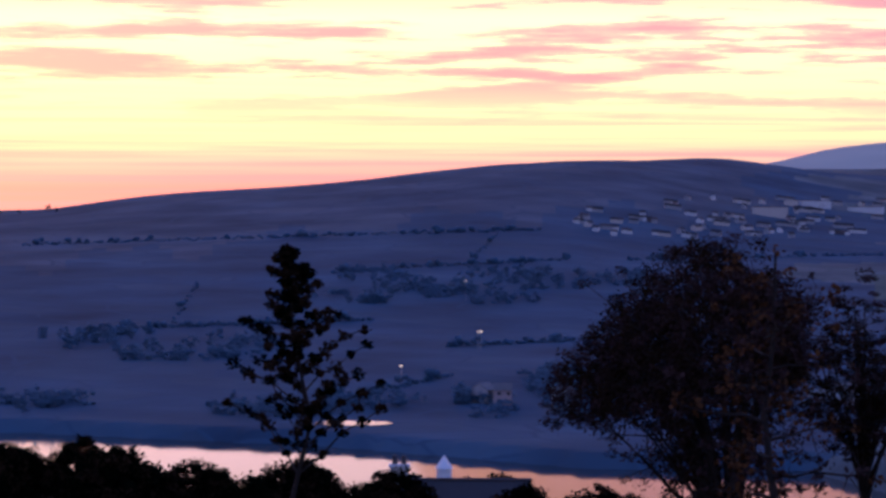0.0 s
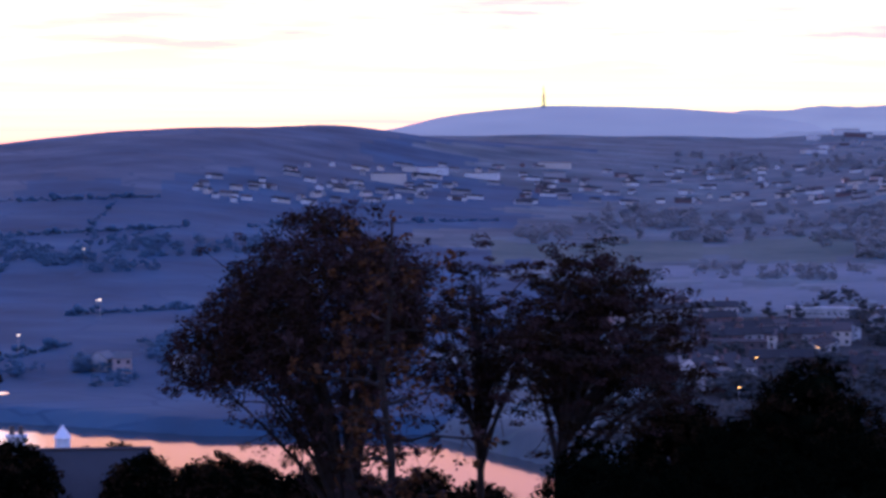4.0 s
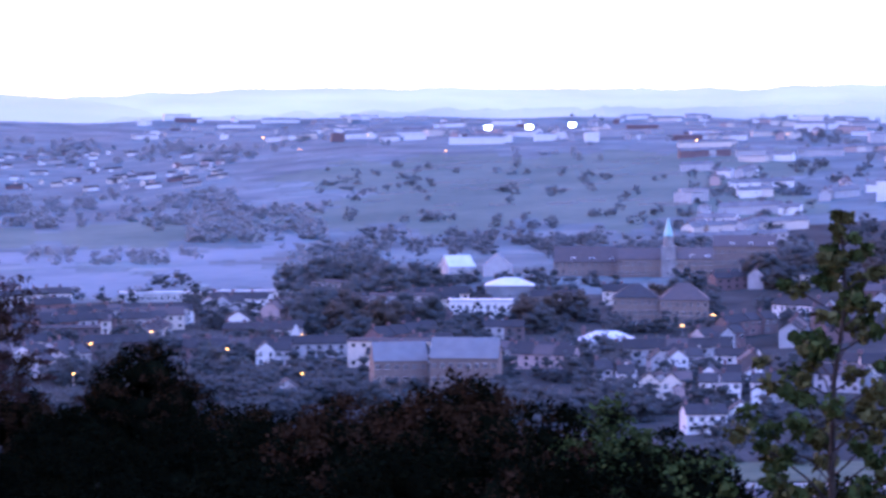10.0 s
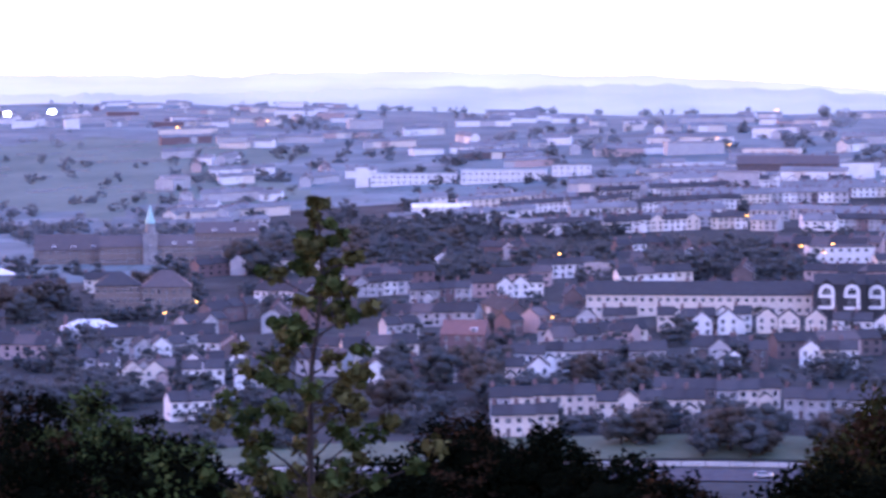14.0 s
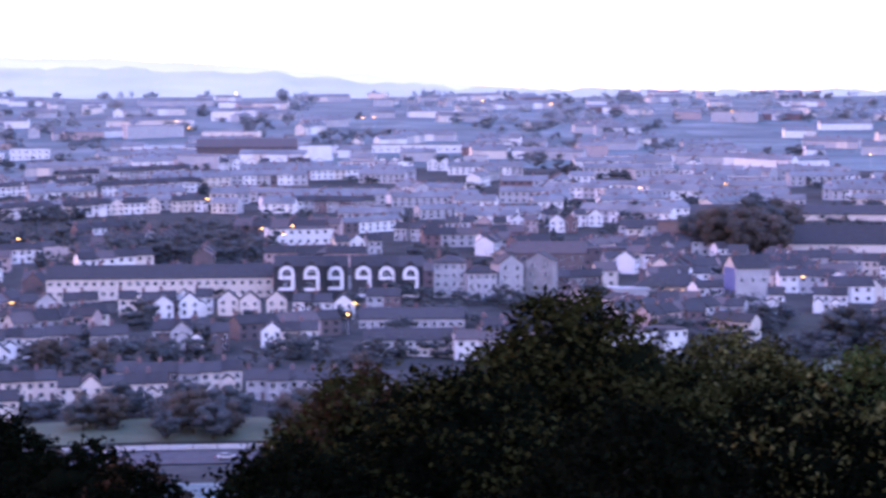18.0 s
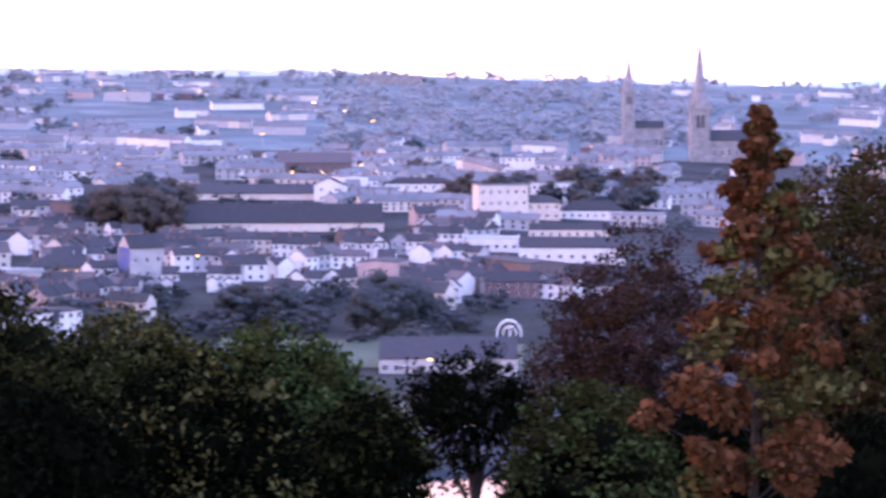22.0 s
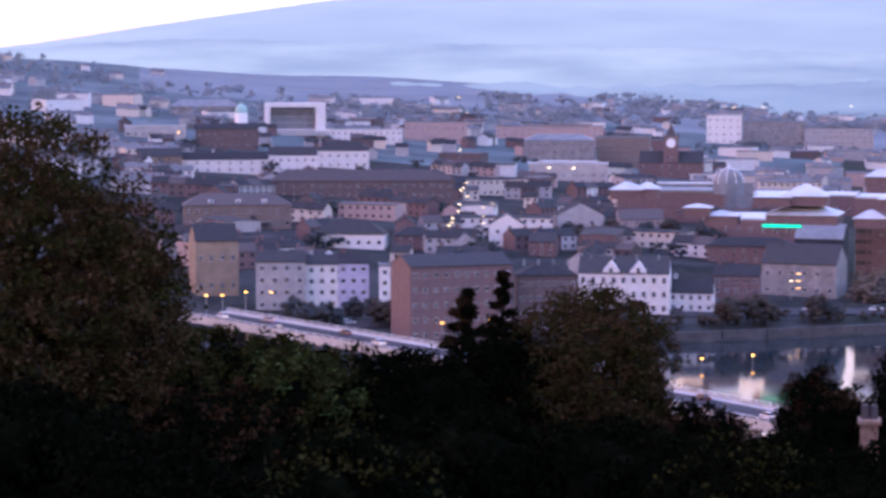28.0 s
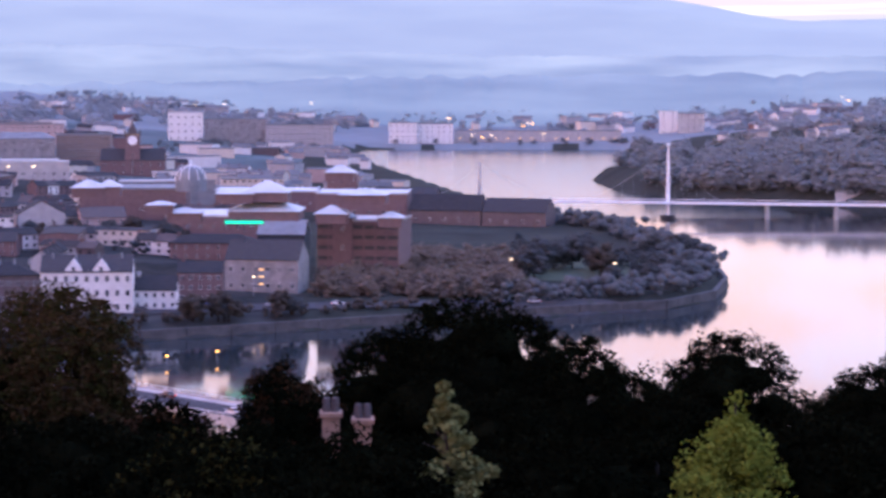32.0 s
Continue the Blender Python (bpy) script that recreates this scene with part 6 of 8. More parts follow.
row(16.27, 17.35, -3.81, ['white'], 2, 0)
row(17.79, 18.88, -3.82, ['white'], 2, 0)
row(15.19, 16.20, -3.73, ['grey', 'cream'], 2, 0)
row(18.91, 20.04, -3.78, ['grey', 'white'], 0, 0)
row(13.68, 14.62, -3.75, ['cream', 'brick'], 0, 0)
row(13.67, 14.17, -4.58, ['white_rear', 'white'], 0, 0)
row(14.74, 15.56, -4.59, ['white_rear'], 0, 0.3)
row(16.60, 17.34, -4.67, ['white_rear'], 0, 0)
row(17.47, 18.11, -4.67, ['cream_rear', 'white_gable'], 0, 0)
row(18.18, 19.01, -4.42, ['grey_rear', 'white_rear'], 0, 0)
row(20.04, 20.62, -4.88, ['white_gable'], 0, 1)
row(20.62, 21.33, -4.62, ['grey_rear', 'brick'], 0, 0)
row(19.65, 20.55, -3.59, ['white', 'grey'], 0, 0)
# ---- terraces of the west bank ----
arched_house(2.80, -4.32, -3.53, 0)
arched_house(3.37, -4.33, -3.53, 1)
arched_house(3.92, -4.33, -3.54, 2)
arched_house(4.55, -4.34, -3.54, 3)
arched_house(5.08, -4.34, -3.55, 4)
arched_house(5.63, -4.35, -3.55, 5)
building("terrace", "cream three-storey terrace with a long slate roof", -2.63, 2.48, -4.23, -3.77, 11, CREAM, "gable", 4, SLATE, 26, 2, WINDOW, 0, "terrace")
building("stepped_flats", "grey stepped flats with many corners", 6.16, 6.89, -4.27, -3.46, 12, GREY, "hip", 2.5, SLATE, 4, 4, SMALL_WINDOW, 0, "apartment block")
building("stepped_flats", "grey stepped flats in the town", 6.92, 7.61, -4.34, -3.69, 12, GREY, "hip", 2.5, SLATE, 4, 3, SMALL_WINDOW, 10, "apartment block")
building("stepped_flats", "pale grey end block of stepped flats", 7.64, 8.21, -4.31, -3.50, 12, GREY, "end", 3, SLATE, 2, 4, SMALL_WINDOW, 14, "apartment block")
building("stepped_flats", "pale grey end block of flats with a gable", 8.23, 8.88, -4.28, -3.44, 12, STONE, "end", 3, SLATE, 2, 4, SMALL_WINDOW, -8, "apartment block")
building("shop", "yellow lit shop front under a dark roof", 10.76, 12.39, -4.25, -3.99, 12, SANDSTONE, "hip", 4, SLATE, 7, 1, LIT, 0, "shop")
building("shelter", "flat white canopy beside the road", 10.16, 11.22, -4.25, -4.12, 8, CONCRETE, "flat", 0.8, SHEET, 0, 0, WINDOW, 0, "shelter")
building("gabled_house", "house with a blue gable end", 13.00, 13.81, -4.48, -3.58, 12, GREY, "gable", 4, SLATE, 3, 2, SMALL_WINDOW, 20, "house")
building("terrace", "grey terrace with a slate roof", 7.90, 9.64, -3.70, -3.25, 11, DARKBRICK, "gable", 4, BROWNTILE, 8, 2, WINDOW, 0, "terrace")
building("terrace", "white terrace along the street", 4.54, 6.86, -5.63, -5.22, 9, WHITE, "gable", 3, SLATE, 14, 2, WINDOW, 0, "terrace")
building("terrace", "dark terrace behind the white one", 4.44, 6.86, -4.99, -4.73, 9, GREY, "gable", 3, SLATE, 12, 1, WINDOW, 0, "terrace")
building("long_block", "dark long hall with white end", 0.77, 3.07, -1.07, -0.81, 14, DARKBRICK, "gable", 5, BROWNTILE, 0, 0, WINDOW, 0, "hall")
building("white_block", "plain white block beside a dark hall", 3.10, 3.86, -1.13, -0.79, 12, WHITE, "flat", 1, LEAD, 0, 0, WINDOW, 0, "building")
building("white_block", "long white flat-roofed school block", 3.88, 6.88, -0.96, -0.78, 12, WHITE, "flat", 1, LEAD, 18, 1, SMALL_WINDOW, 0, "school")
building("white_block", "white flat-roofed block in the town", 6.95, 8.04, -0.94, -0.73, 12, WHITE, "flat", 1, LEAD, 6, 1, SMALL_WINDOW, 0, "building")
row(-0.22, 0.22, -4.76, ['white_gable'], 0, 0.5)
row(0.33, 0.85, -4.72, ['white_gable', 'cream'], 0, 0)
row(1.17, 2.25, -4.69, ['white_gable', 'cream_gable'], 0, 0.4)
row(2.25, 2.88, -4.70, ['cream_gable'], 0, 0)
row(2.95, 4.29, -4.76, ['white_gable', 'grey_gable', 'white_rear'], 0, 0.2)
row(-0.29, 1.10, -5.43, ['white_rear', 'grey_rear'], 0, 0)
row(1.16, 2.24, -5.49, ['grey_rear', 'dark_rear'], 0, 0)
row(2.24, 3.51, -5.47, ['cream_rear', 'grey_rear', 'white_rear'], 0, 0)
row(1.85, 5.30, -6.61, ['grey', 'grey', 'cream'], 0, 0)
row(-1.05, 1.72, -6.42, ['grey', 'dark', 'cream'], 0, 0)
row(7.18, 8.15, -5.37, ['white', 'cream'], 0, 0)
row(4.55, 5.45, -4.64, ['grey', 'brick'], 0, 0)
row(13.83, 14.86, -3.90, ['pink', 'grey'], 0, 0)
row(16.26, 17.28, -3.85, ['white'], 0, 0)
row(17.79, 18.93, -3.84, ['white', 'grey'], 0, 0)
row(8.93, 9.96, -4.15, ['dark', 'grey'], 0, 0)
row(9.71, 10.74, -3.71, ['brick', 'cream', 'grey'], 10, 0)
row(10.61, 12.03, -3.45, ['grey', 'white_gable', 'dark'], 0, 0)
row(3.79, 5.07, -3.29, ['white_gable', 'cream_gable', 'grey'], 15, 0.3)
row(5.20, 6.36, -2.97, ['white_gable', 'grey'], -10, 0.3)
row(6.36, 7.90, -2.85, ['white_gable', 'pink_gable', 'grey'], 0, 0.3)
row(7.90, 9.45, -2.80, ['pink', 'white_gable', 'brick'], 0, 0)
row(8.68, 9.97, -2.67, ['white_gable', 'grey'], 5, 0.3)
row(2.91, 4.82, -2.32, ['white', 'grey', 'brick'], 0, 0)
row(4.83, 6.88, -1.37, ['white_gable'], 0, 1)
row(1.27, 3.68, -1.38, ['white_gable'], 0, 1.5)
# ---- north-west quarter ----
building("school_block", "long white two-storey school with bands of windows", -7.54, -5.58, -1.28, -1.03, 12, WHITE, "flat", 1, SHEET, 14, 2, WINDOW, 0, "school")
building("school_block", "white school wing with bands of windows", -5.48, -3.53, -1.24, -0.95, 12, WHITE, "flat", 1, SHEET, 14, 2, WINDOW, 0, "school")
building("white_tower", "plain white stair tower", -7.88, -7.58, -1.33, -0.87, 8, WHITE, "flat", 1, LEAD, 0, 0, WINDOW, 0, "building")
building("school_block", "white school hall in the town", -3.40, -2.51, -1.08, -0.83, 12, WHITE, "flat", 1, LEAD, 6, 2, SMALL_WINDOW, 0, "school")
building("store", "bright white store roof on the far hill", -0.67, 0.77, -0.92, -0.80, 30, WHITE, "flat", 1, SHEET, 0, 0, WINDOW, 0, "store")
building("store", "long white factory roof", -6.61, -5.26, -2.01, -1.80, 20, WHITE, "gable", 2, SHEET, 0, 0, WINDOW, 0, "factory")
building("brick_house", "red brick house with dormers and a tiled roof", -5.97, -4.94, -5.12, -4.68, 11, BRICK, "gable", 4, REDTILE, 4, 2, SMALL_WINDOW, -12, "building")
row(-4.55, -3.15, -1.94, ['white'], 0, 0)
row(-3.15, -1.37, -1.85, ['grey', 'white'], 0, 0)
row(-3.53, -1.24, -2.36, ['white'], 0, 0)
row(-2.25, 1.03, -2.32, ['white', 'cream'], 0, 0)
row(-1.37, 1.13, -1.87, ['white', 'grey'], 0, 0)
row(-2.38, 1.13, -1.56, ['grey', 'white'], 0, 0)
row(-4.81, -2.76, -5.57, ['white_rear'], 0, 0)
row(-4.55, -2.88, -5.85, ['white_gable', 'cream_rear'], 0, 0.4)
row(-2.69, -1.86, -5.46, ['grey_rear', 'dark'], 0, 0)
row(-1.74, -0.72, -5.47, ['grey_rear'], 0, 0)
row(-0.59, 1.15, -5.37, ['dark_rear', 'grey_rear'], 0, 0)
row(-4.87, -2.37, -6.56, ['grey', 'cream'], 0, 0)
row(-4.87, -3.20, -7.01, ['cream', 'grey'], 0, 0)
row(-2.37, 0.05, -6.70, ['cream', 'grey', 'dark'], 0, 0)
row(-3.27, -2.37, -4.67, ['grey', 'dark'], 0, 0)
row(-2.25, -1.48, -4.64, ['grey'], 0, 0)
row(-1.42, -0.60, -4.66, ['cream'], 0, 0)
row(-0.47, 0.29, -4.67, ['dark'], 0, 0)
row(0.35, 1.04, -4.64, ['white_gable'], 0, 0)
row(-11.98, -10.75, -5.85, ['white_gable', 'white'], 0, 0.2)
row(-10.75, -9.72, -5.86, ['grey_rear', 'white_gable'], 0, 0)
row(-12.05, -11.27, -6.62, ['white'], 10, 0)
row(-11.27, -10.49, -6.56, ['white_gable'], 0, 1)
row(-8.16, -7.13, -5.87, ['white_rear', 'white_gable'], 0, 0)
row(-12.94, -11.98, -5.84, ['grey_gable', 'pink_gable'], 0, 0)
row(-14.29, -13.20, -5.57, ['white_gable', 'grey'], 0, 0.5)
row(-12.81, -11.78, -5.27, ['white', 'grey'], 10, 0)
row(-11.78, -10.75, -4.70, ['brick', 'grey'], 35, 0)
row(-11.26, -10.10, -4.38, ['brick', 'dark'], 35, 0)
row(-7.90, -6.61, -3.81, ['white', 'grey'], 0, 0)
row(-6.61, -5.32, -4.00, ['grey', 'brick'], -5, 0)
row(-4.94, -3.65, -3.87, ['white', 'cream'], 0, 0)
row(-4.29, -3.14, -4.70, ['pink', 'brick'], 40, 0)
row(-7.13, -6.10, -4.84, ['grey', 'brick'], 20, 0)
row(-3.78, -2.38, -3.42, ['white', 'grey'], 0, 0)
row(-9.19, -7.90, -4.19, ['dark', 'grey'], 10, 0)
row(-2.25, -1.36, -3.54, ['white'], 0, 0)
# ---- schools and cemetery quarter ----
building("convent_school", "dark stone school with a row of dormers in a steep roof", -15.14, -13.68, -3.04, -2.71, 14, BROWNBRICK, "gable", 7, BROWNTILE, 10, 2, TALL_WINDOW, 0, "school")
building("convent_school", "dark stone school wing", -13.68, -12.59, -3.06, -2.65, 14, BROWNBRICK, "gable", 5, BROWNTILE, 8, 2, TALL_WINDOW, 0, "school")
building("convent_school", "stone school wing with dormers", -12.36, -11.53, -3.05, -2.64, 14, BROWNBRICK, "gable", 5, BROWNTILE, 7, 2, TALL_WINDOW, 0, "school")
building("convent_school", "dark stone school end block with white dormers", -11.53, -10.09, -2.83, -2.35, 14, BROWNBRICK, "gable", 5, BROWNTILE, 10, 2, TALL_WINDOW, 0, "school")
copper_spire(-12.54, -3.07, -2.36, -1.70)
building("brick_school", "red brick school with gables", -13.80, -12.76, -4.22, -3.52, 14, BROWNBRICK, "hip", 5, SLATE, 7, 3, TALL_WINDOW, 0, "school")
building("brick_school", "red brick school wing with a hipped roof", -12.74, -11.62, -4.21, -3.57, 14, BROWNBRICK, "hip", 6, BROWNTILE, 7, 3, TALL_WINDOW, 0, "school")
building("flat_office", "white modern two-storey office with a flat roof", -17.52, -16.08, -4.08, -3.62, 14, WHITE, "flat", 1, SHEET, 9, 2, WINDOW, 0, "office")
building("flat_office", "grey upper block of a modern office", -16.69, -15.60, -3.67, -3.25, 14, LEAD, "hip", 3, SHEET, 5, 1, WINDOW, 0, "office")
building("flat_office", "thin white canopy of a modern office", -17.94, -16.69, -3.82, -3.64, 10, WHITE, "flat", 0.6, SHEET, 0, 0, WINDOW, 0, "office")
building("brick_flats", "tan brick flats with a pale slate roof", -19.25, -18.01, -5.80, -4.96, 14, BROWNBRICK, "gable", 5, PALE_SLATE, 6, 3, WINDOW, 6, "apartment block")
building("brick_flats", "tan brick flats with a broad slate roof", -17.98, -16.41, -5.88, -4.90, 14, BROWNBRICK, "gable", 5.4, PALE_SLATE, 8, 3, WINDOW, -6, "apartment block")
building("gabled_house", "bright white gabled house", -22.61, -22.07, -4.32, -4.01, 9, WHITE, "end", 3, SLATE, 2, 1, SMALL_WINDOW, 0, "house")
building("white_hall", "white hall with a tent-like roof", -17.55, -16.91, -3.05, -2.82, 14, GREY, "gable", 5, SHEET, 0, 0, WINDOW, 20, "hall")
building("white_hall", "white hall with a pointed roof", -16.75, -16.09, -3.05, -2.82, 14, GREY, "end", 6, LEAD, 0, 0, WINDOW, 0, "hall")
building("white_hall", "flat white roof among trees", -15.26, -14.73, -3.91, -3.59, 12, LEAD, "flat", 1, SHEET, 0, 0, WINDOW, 0, "building")
building("white_hall", "curved white canopy in the town", -14.57, -13.29, -4.78, -4.50, 12, GREY, "hip", 3, SHEET, 0, 0, WINDOW, 0, "building")
building("far_white", "floodlit white stadium stand", -18.56, -18.05, 0.06, 0.19, 12, WHITE, "flat", 1, SHEET, 0, 0, WINDOW, 0, "stand")
building("far_white", "floodlit white stand in the town", -15.61, -14.97, 0.04, 0.19, 12, WHITE, "flat", 1, SHEET, 0, 0, WINDOW, 0, "stand")
building("far_white", "floodlit long stand in the town", -17.53, -16.25, -0.04, 0.11, 14, WHITE, "flat", 1, SHEET, 0, 0, WINDOW, 0, "stand")
building("long_white", "long low pale building by the water", -25.00, -22.69, -3.61, -3.41, 12, CONCRETE, "flat", 1, SHEET, 16, 1, SMALL_WINDOW, 0, "factory")
building("long_white", "long low white building", -22.69, -21.01, -3.57, -3.39, 12, WHITE, "flat", 1, SHEET, 12, 1, SMALL_WINDOW, 0, "factory")
row(-27.31, -26.75, -4.93, ['white', 'grey'], 50, 0)
row(-27.01, -26.45, -5.09, ['white', 'grey'], 50, 0)
row(-26.76, -26.20, -5.26, ['white', 'grey'], 50, 0)
row(-26.44, -25.88, -5.00, ['white', 'grey'], 50, 0)
row(-26.25, -25.68, -5.13, ['white', 'grey'], 50, 0)
row(-27.81, -26.15, -3.72, ['grey', 'white'], 0, 0)
row(-25.00, -23.97, -4.31, ['dark', 'grey'], 0, 0)
row(-21.91, -20.88, -4.58, ['grey', 'dark'], 0, 0)
row(-21.91, -21.14, -5.09, ['white', 'grey'], 0, 0)
row(-21.53, -20.94, -6.02, ['grey_gable'], 0, 0)
row(-23.20, -22.17, -3.93, ['grey', 'dark'], 0, 0)
row(-18.81, -17.65, -4.45, ['dark', 'grey'], 0, 0)
row(-14.18, -13.29, -5.69, ['pink_gable', 'white_gable', 'grey_gable'], 0, 0)
row(-13.29, -12.14, -5.83, ['pink_gable', 'grey_gable', 'cream_gable'], 0, 0)
row(-11.89, -10.28, -5.66, ['white_gable', 'white_rear'], 0, 0.5)
# ---- lamps ----
# western shore
lamps("-26.50 -3.48/-26.34 -4.86/-25.67 -4.52/-24.30 -4.27/-20.88 -4.35/-22.58 -4.68/-22.71 -4.90/-20.88 -5.25/-19.30 -4.29/-19.01 -4.47/-12.22 -4.15/-11.52 -3.90/-21.75 0.12/-19.36 0.18/-20.92 -0.15/-17.60 -0.17/-11.89 0.06/-26.06 -5.20", LAMP_SODIUM)
# hillside opposite
lamps("-42.41 -4.03/-40.65 -3.25/-40.58 -3.25/-40.59 -3.23/-42.40 -4.02/-40.94 -2.09", LAMP_WHITE)
# western estates
lamps("-3.23 -2.85/-2.92 -2.93/0.33 -0.22/0.61 -0.37/-3.40 -4.29/-11.92 0.04/-9.86 0.19/1.67 0.40/4.55 -0.15/4.80 -0.15/7.28 0.23/8.84 0.14/12.93 -0.03/17.20 -0.31/17.90 -0.48/18.53 -0.72", LAMP_SODIUM)
# terraces
lamps("1.01 -1.98/1.29 -1.95/2.23 -2.66/2.74 -2.80/2.94 -2.61/10.85 -1.77/5.26 -4.10/4.36 -4.38/4.19 -4.63/12.78 -1.68/12.87 -1.80/13.12 -1.97/16.07 -1.97/16.70 -1.88/17.40 -1.88/18.28 -1.72/14.54 -3.77/16.03 -1.01/17.20 -0.30/19.84 -6.14/23.54 -1.27", LAMP_SODIUM)
# main street
lamps("40.03 -0.89/40.20 -1.24/40.17 -1.56/40.06 -2.08/40.22 -2.83/40.09 -3.00/40.05 -3.32/39.90 -3.64/39.81 -3.81/39.75 -3.96/40.60 -3.38/40.79 -3.29/40.64 -3.57/42.63 -2.50/42.08 -2.50/40.24 -3.14/40.03 -3.48/39.88 -3.74/40.62 -3.59/40.60 -3.75/40.47 -3.30/40.81 -3.30/40.14 -2.94", LAMP_WHITE)
# quayside
lamps("34.28 -5.38/34.65 -5.38/35.17 -5.31/35.75 -5.32/37.15 -5.59/37.11 -5.69/38.18 -5.65/39.66 -6.02/40.75 -5.94/43.77 -3.16/33.68 -1.67/46.75 -6.70/45.60 -6.79", LAMP_SODIUM)
# far bank
lamps("51.12 -4.37/53.47 -4.61/55.83 -4.69/47.13 -0.33/50.34 -0.96/50.53 -0.98/50.82 -0.98/52.00 -1.41/53.84 -1.51/60.91 -0.89/46.93 -1.10/46.27 -1.11/42.10 -2.48/42.67 -2.48/47.59 -5.01/53.01 -1.79/52.56 -1.77/54.20 -1.75/48.90 -1.07", LAMP_WHITE)
lamps("50.43 -0.99/50.72 -0.99/52.05 -1.42/52.52 -1.67/52.78 -1.82/53.72 -1.58/53.94 -1.53/61.05 -0.97", LAMP_SODIUM)

# ---- road bridge over the near river ----
def road_bridge():
    ax, ay = polar(34.2, 745)
    bx, by = polar(49.5, 505)
    n = 10
    root = thing("road_bridge", pose(0, 0, 0), "long road bridge with pale parapets and stone piers", "bridge")
    u = Vector((bx - ax, by - ay, 0)).normalized()
    v = Vector((-u.y, u.x, 0))
    P = [Vector((ax + (bx - ax) * k / n, ay + (by - ay) * k / n, 9.6 + 0.8 * math.sin(math.pi * k / n))) for k in range(n + 1)]

    def strip(o0, o1, z0, z1):
        s = Shape()
        for p in P:
            s.v += [tuple(p + v * o + Vector((0, 0, z))) for o, z in ((o0, z0), (o1, z0), (o1, z1), (o0, z1))]
        for k in range(n):
            s.f += [(4 * k + i, 4 * k + (i + 1) % 4, 4 * k + 4 + (i + 1) % 4, 4 * k + 4 + i) for i in range(4)]
        s.f += [(3, 2, 1, 0), tuple(4 * n + i for i in range(4))]
        s.m = [0] * len(s.f)
        return s
    part("deck", strip(-8, 8, -1.6, 0), CONCRETE, root)
    part("carriageway", strip(-5.5, 5.5, 0.004, 0.06), ASPHALT, root)
    part("footway", strip(-8, -5.5, 0.004, 0.18), CONCRETE, root)
    part("footway", strip(5.5, 8, 0.004, 0.18), CONCRETE, root)
    for o in (-8.0, 7.75):
        part("parapet", strip(o, o + 0.25, 0.2, 0.75), CONCRETE, root)
        part("handrail", strip(o + 0.05, o + 0.2, 1.15, 1.3), SHEET, root)
        for k in range(60):
            p = P[0].lerp(P[-1], (k + 0.5) / 60)
            z = 9.6 + 0.8 * math.sin(math.pi * (k + 0.5) / 60)
            c = p + v * (o + 0.12)
            part("parapet_post", Shape().box(c.x - 0.12, c.x + 0.12, c.y - 0.12, c.y + 0.12, z + 0.75, z + 1.35), SHEET, root)
    for k in range(1, n):
        p = P[k]
        for o in (-6, 0, 6):
            part("pier", Shape().cone(p.x + v.x * o, p.y + v.y * o, -3, p.z - 1.6, 1.2, 1.0, 8), STONE, root)


road_bridge()


# ---- roads, quays and grass laid on the slopes ----
def band(name, az0, az1, d0, d1, mat, label, category, lift=0.15, steps=0, slope=(0, 0)):
    """A strip of ground between two headings and two distances, following the land."""
    n = steps or max(4, int((az1 - az0) * 2))
    m = max(3, int((d1 - d0) / 30))
    s = Shape()
    for k in range(n + 1):
        f = k / n
        a = az0 + (az1 - az0) * f
        for q in range(m + 1):
            d = (d0 + slope[0] * f) + ((d1 + slope[1] * f) - (d0 + slope[0] * f)) * q / m
            x, y = polar(a, d)
            s.v.append((x, y, ground(x, y) + lift))
    for k in range(n):
        for q in range(m):
            i = k * (m + 1) + q
            s.f.append((i, i + m + 1, i + m + 2, i + 1))
            s.m.append(0)
    return tagged(part(name, s, mat), label, category, kind="structure")


band("road", -13, 21, 574, 588, ASPHALT, "riverside dual carriageway", "road", 0.35)
band("grass_verge", -13, 21, 600, 630, GRASS, "mown grass park above the road", "grass", 0.3)
band("grass_slope", 15, 22, 690, 740, GRASS, "grassy bank below the terraces", "grass", 0.3)
band("quay", 36.5, 57.8, 742, 758, ASPHALT, "quayside road along the river", "road", 0.4, slope=(90, 90))
band("grass_bank", 49, 57.2, 900, 1010, GRASS, "grass on the river bend", "grass", 0.4)



def tidal_pool():
    """A thin sheet of water left behind the far shore."""
    s = Shape()
    s.add([(*polar(-43.5 + 0.9 * math.cos(a), 866 + 9 * math.sin(a)), 0) for a in np.linspace(0, 2 * math.pi, 28, endpoint=False)], [tuple(range(27, -1, -1))])
    top = max(ground(x, y) for x, y, _ in s.v) + 0.3
    s.v = [(x, y, top) for x, y, _ in s.v]
    tagged(part("pool", s, WATER), "thin tidal pool catching the sunset light", "water", kind="structure")


tidal_pool()


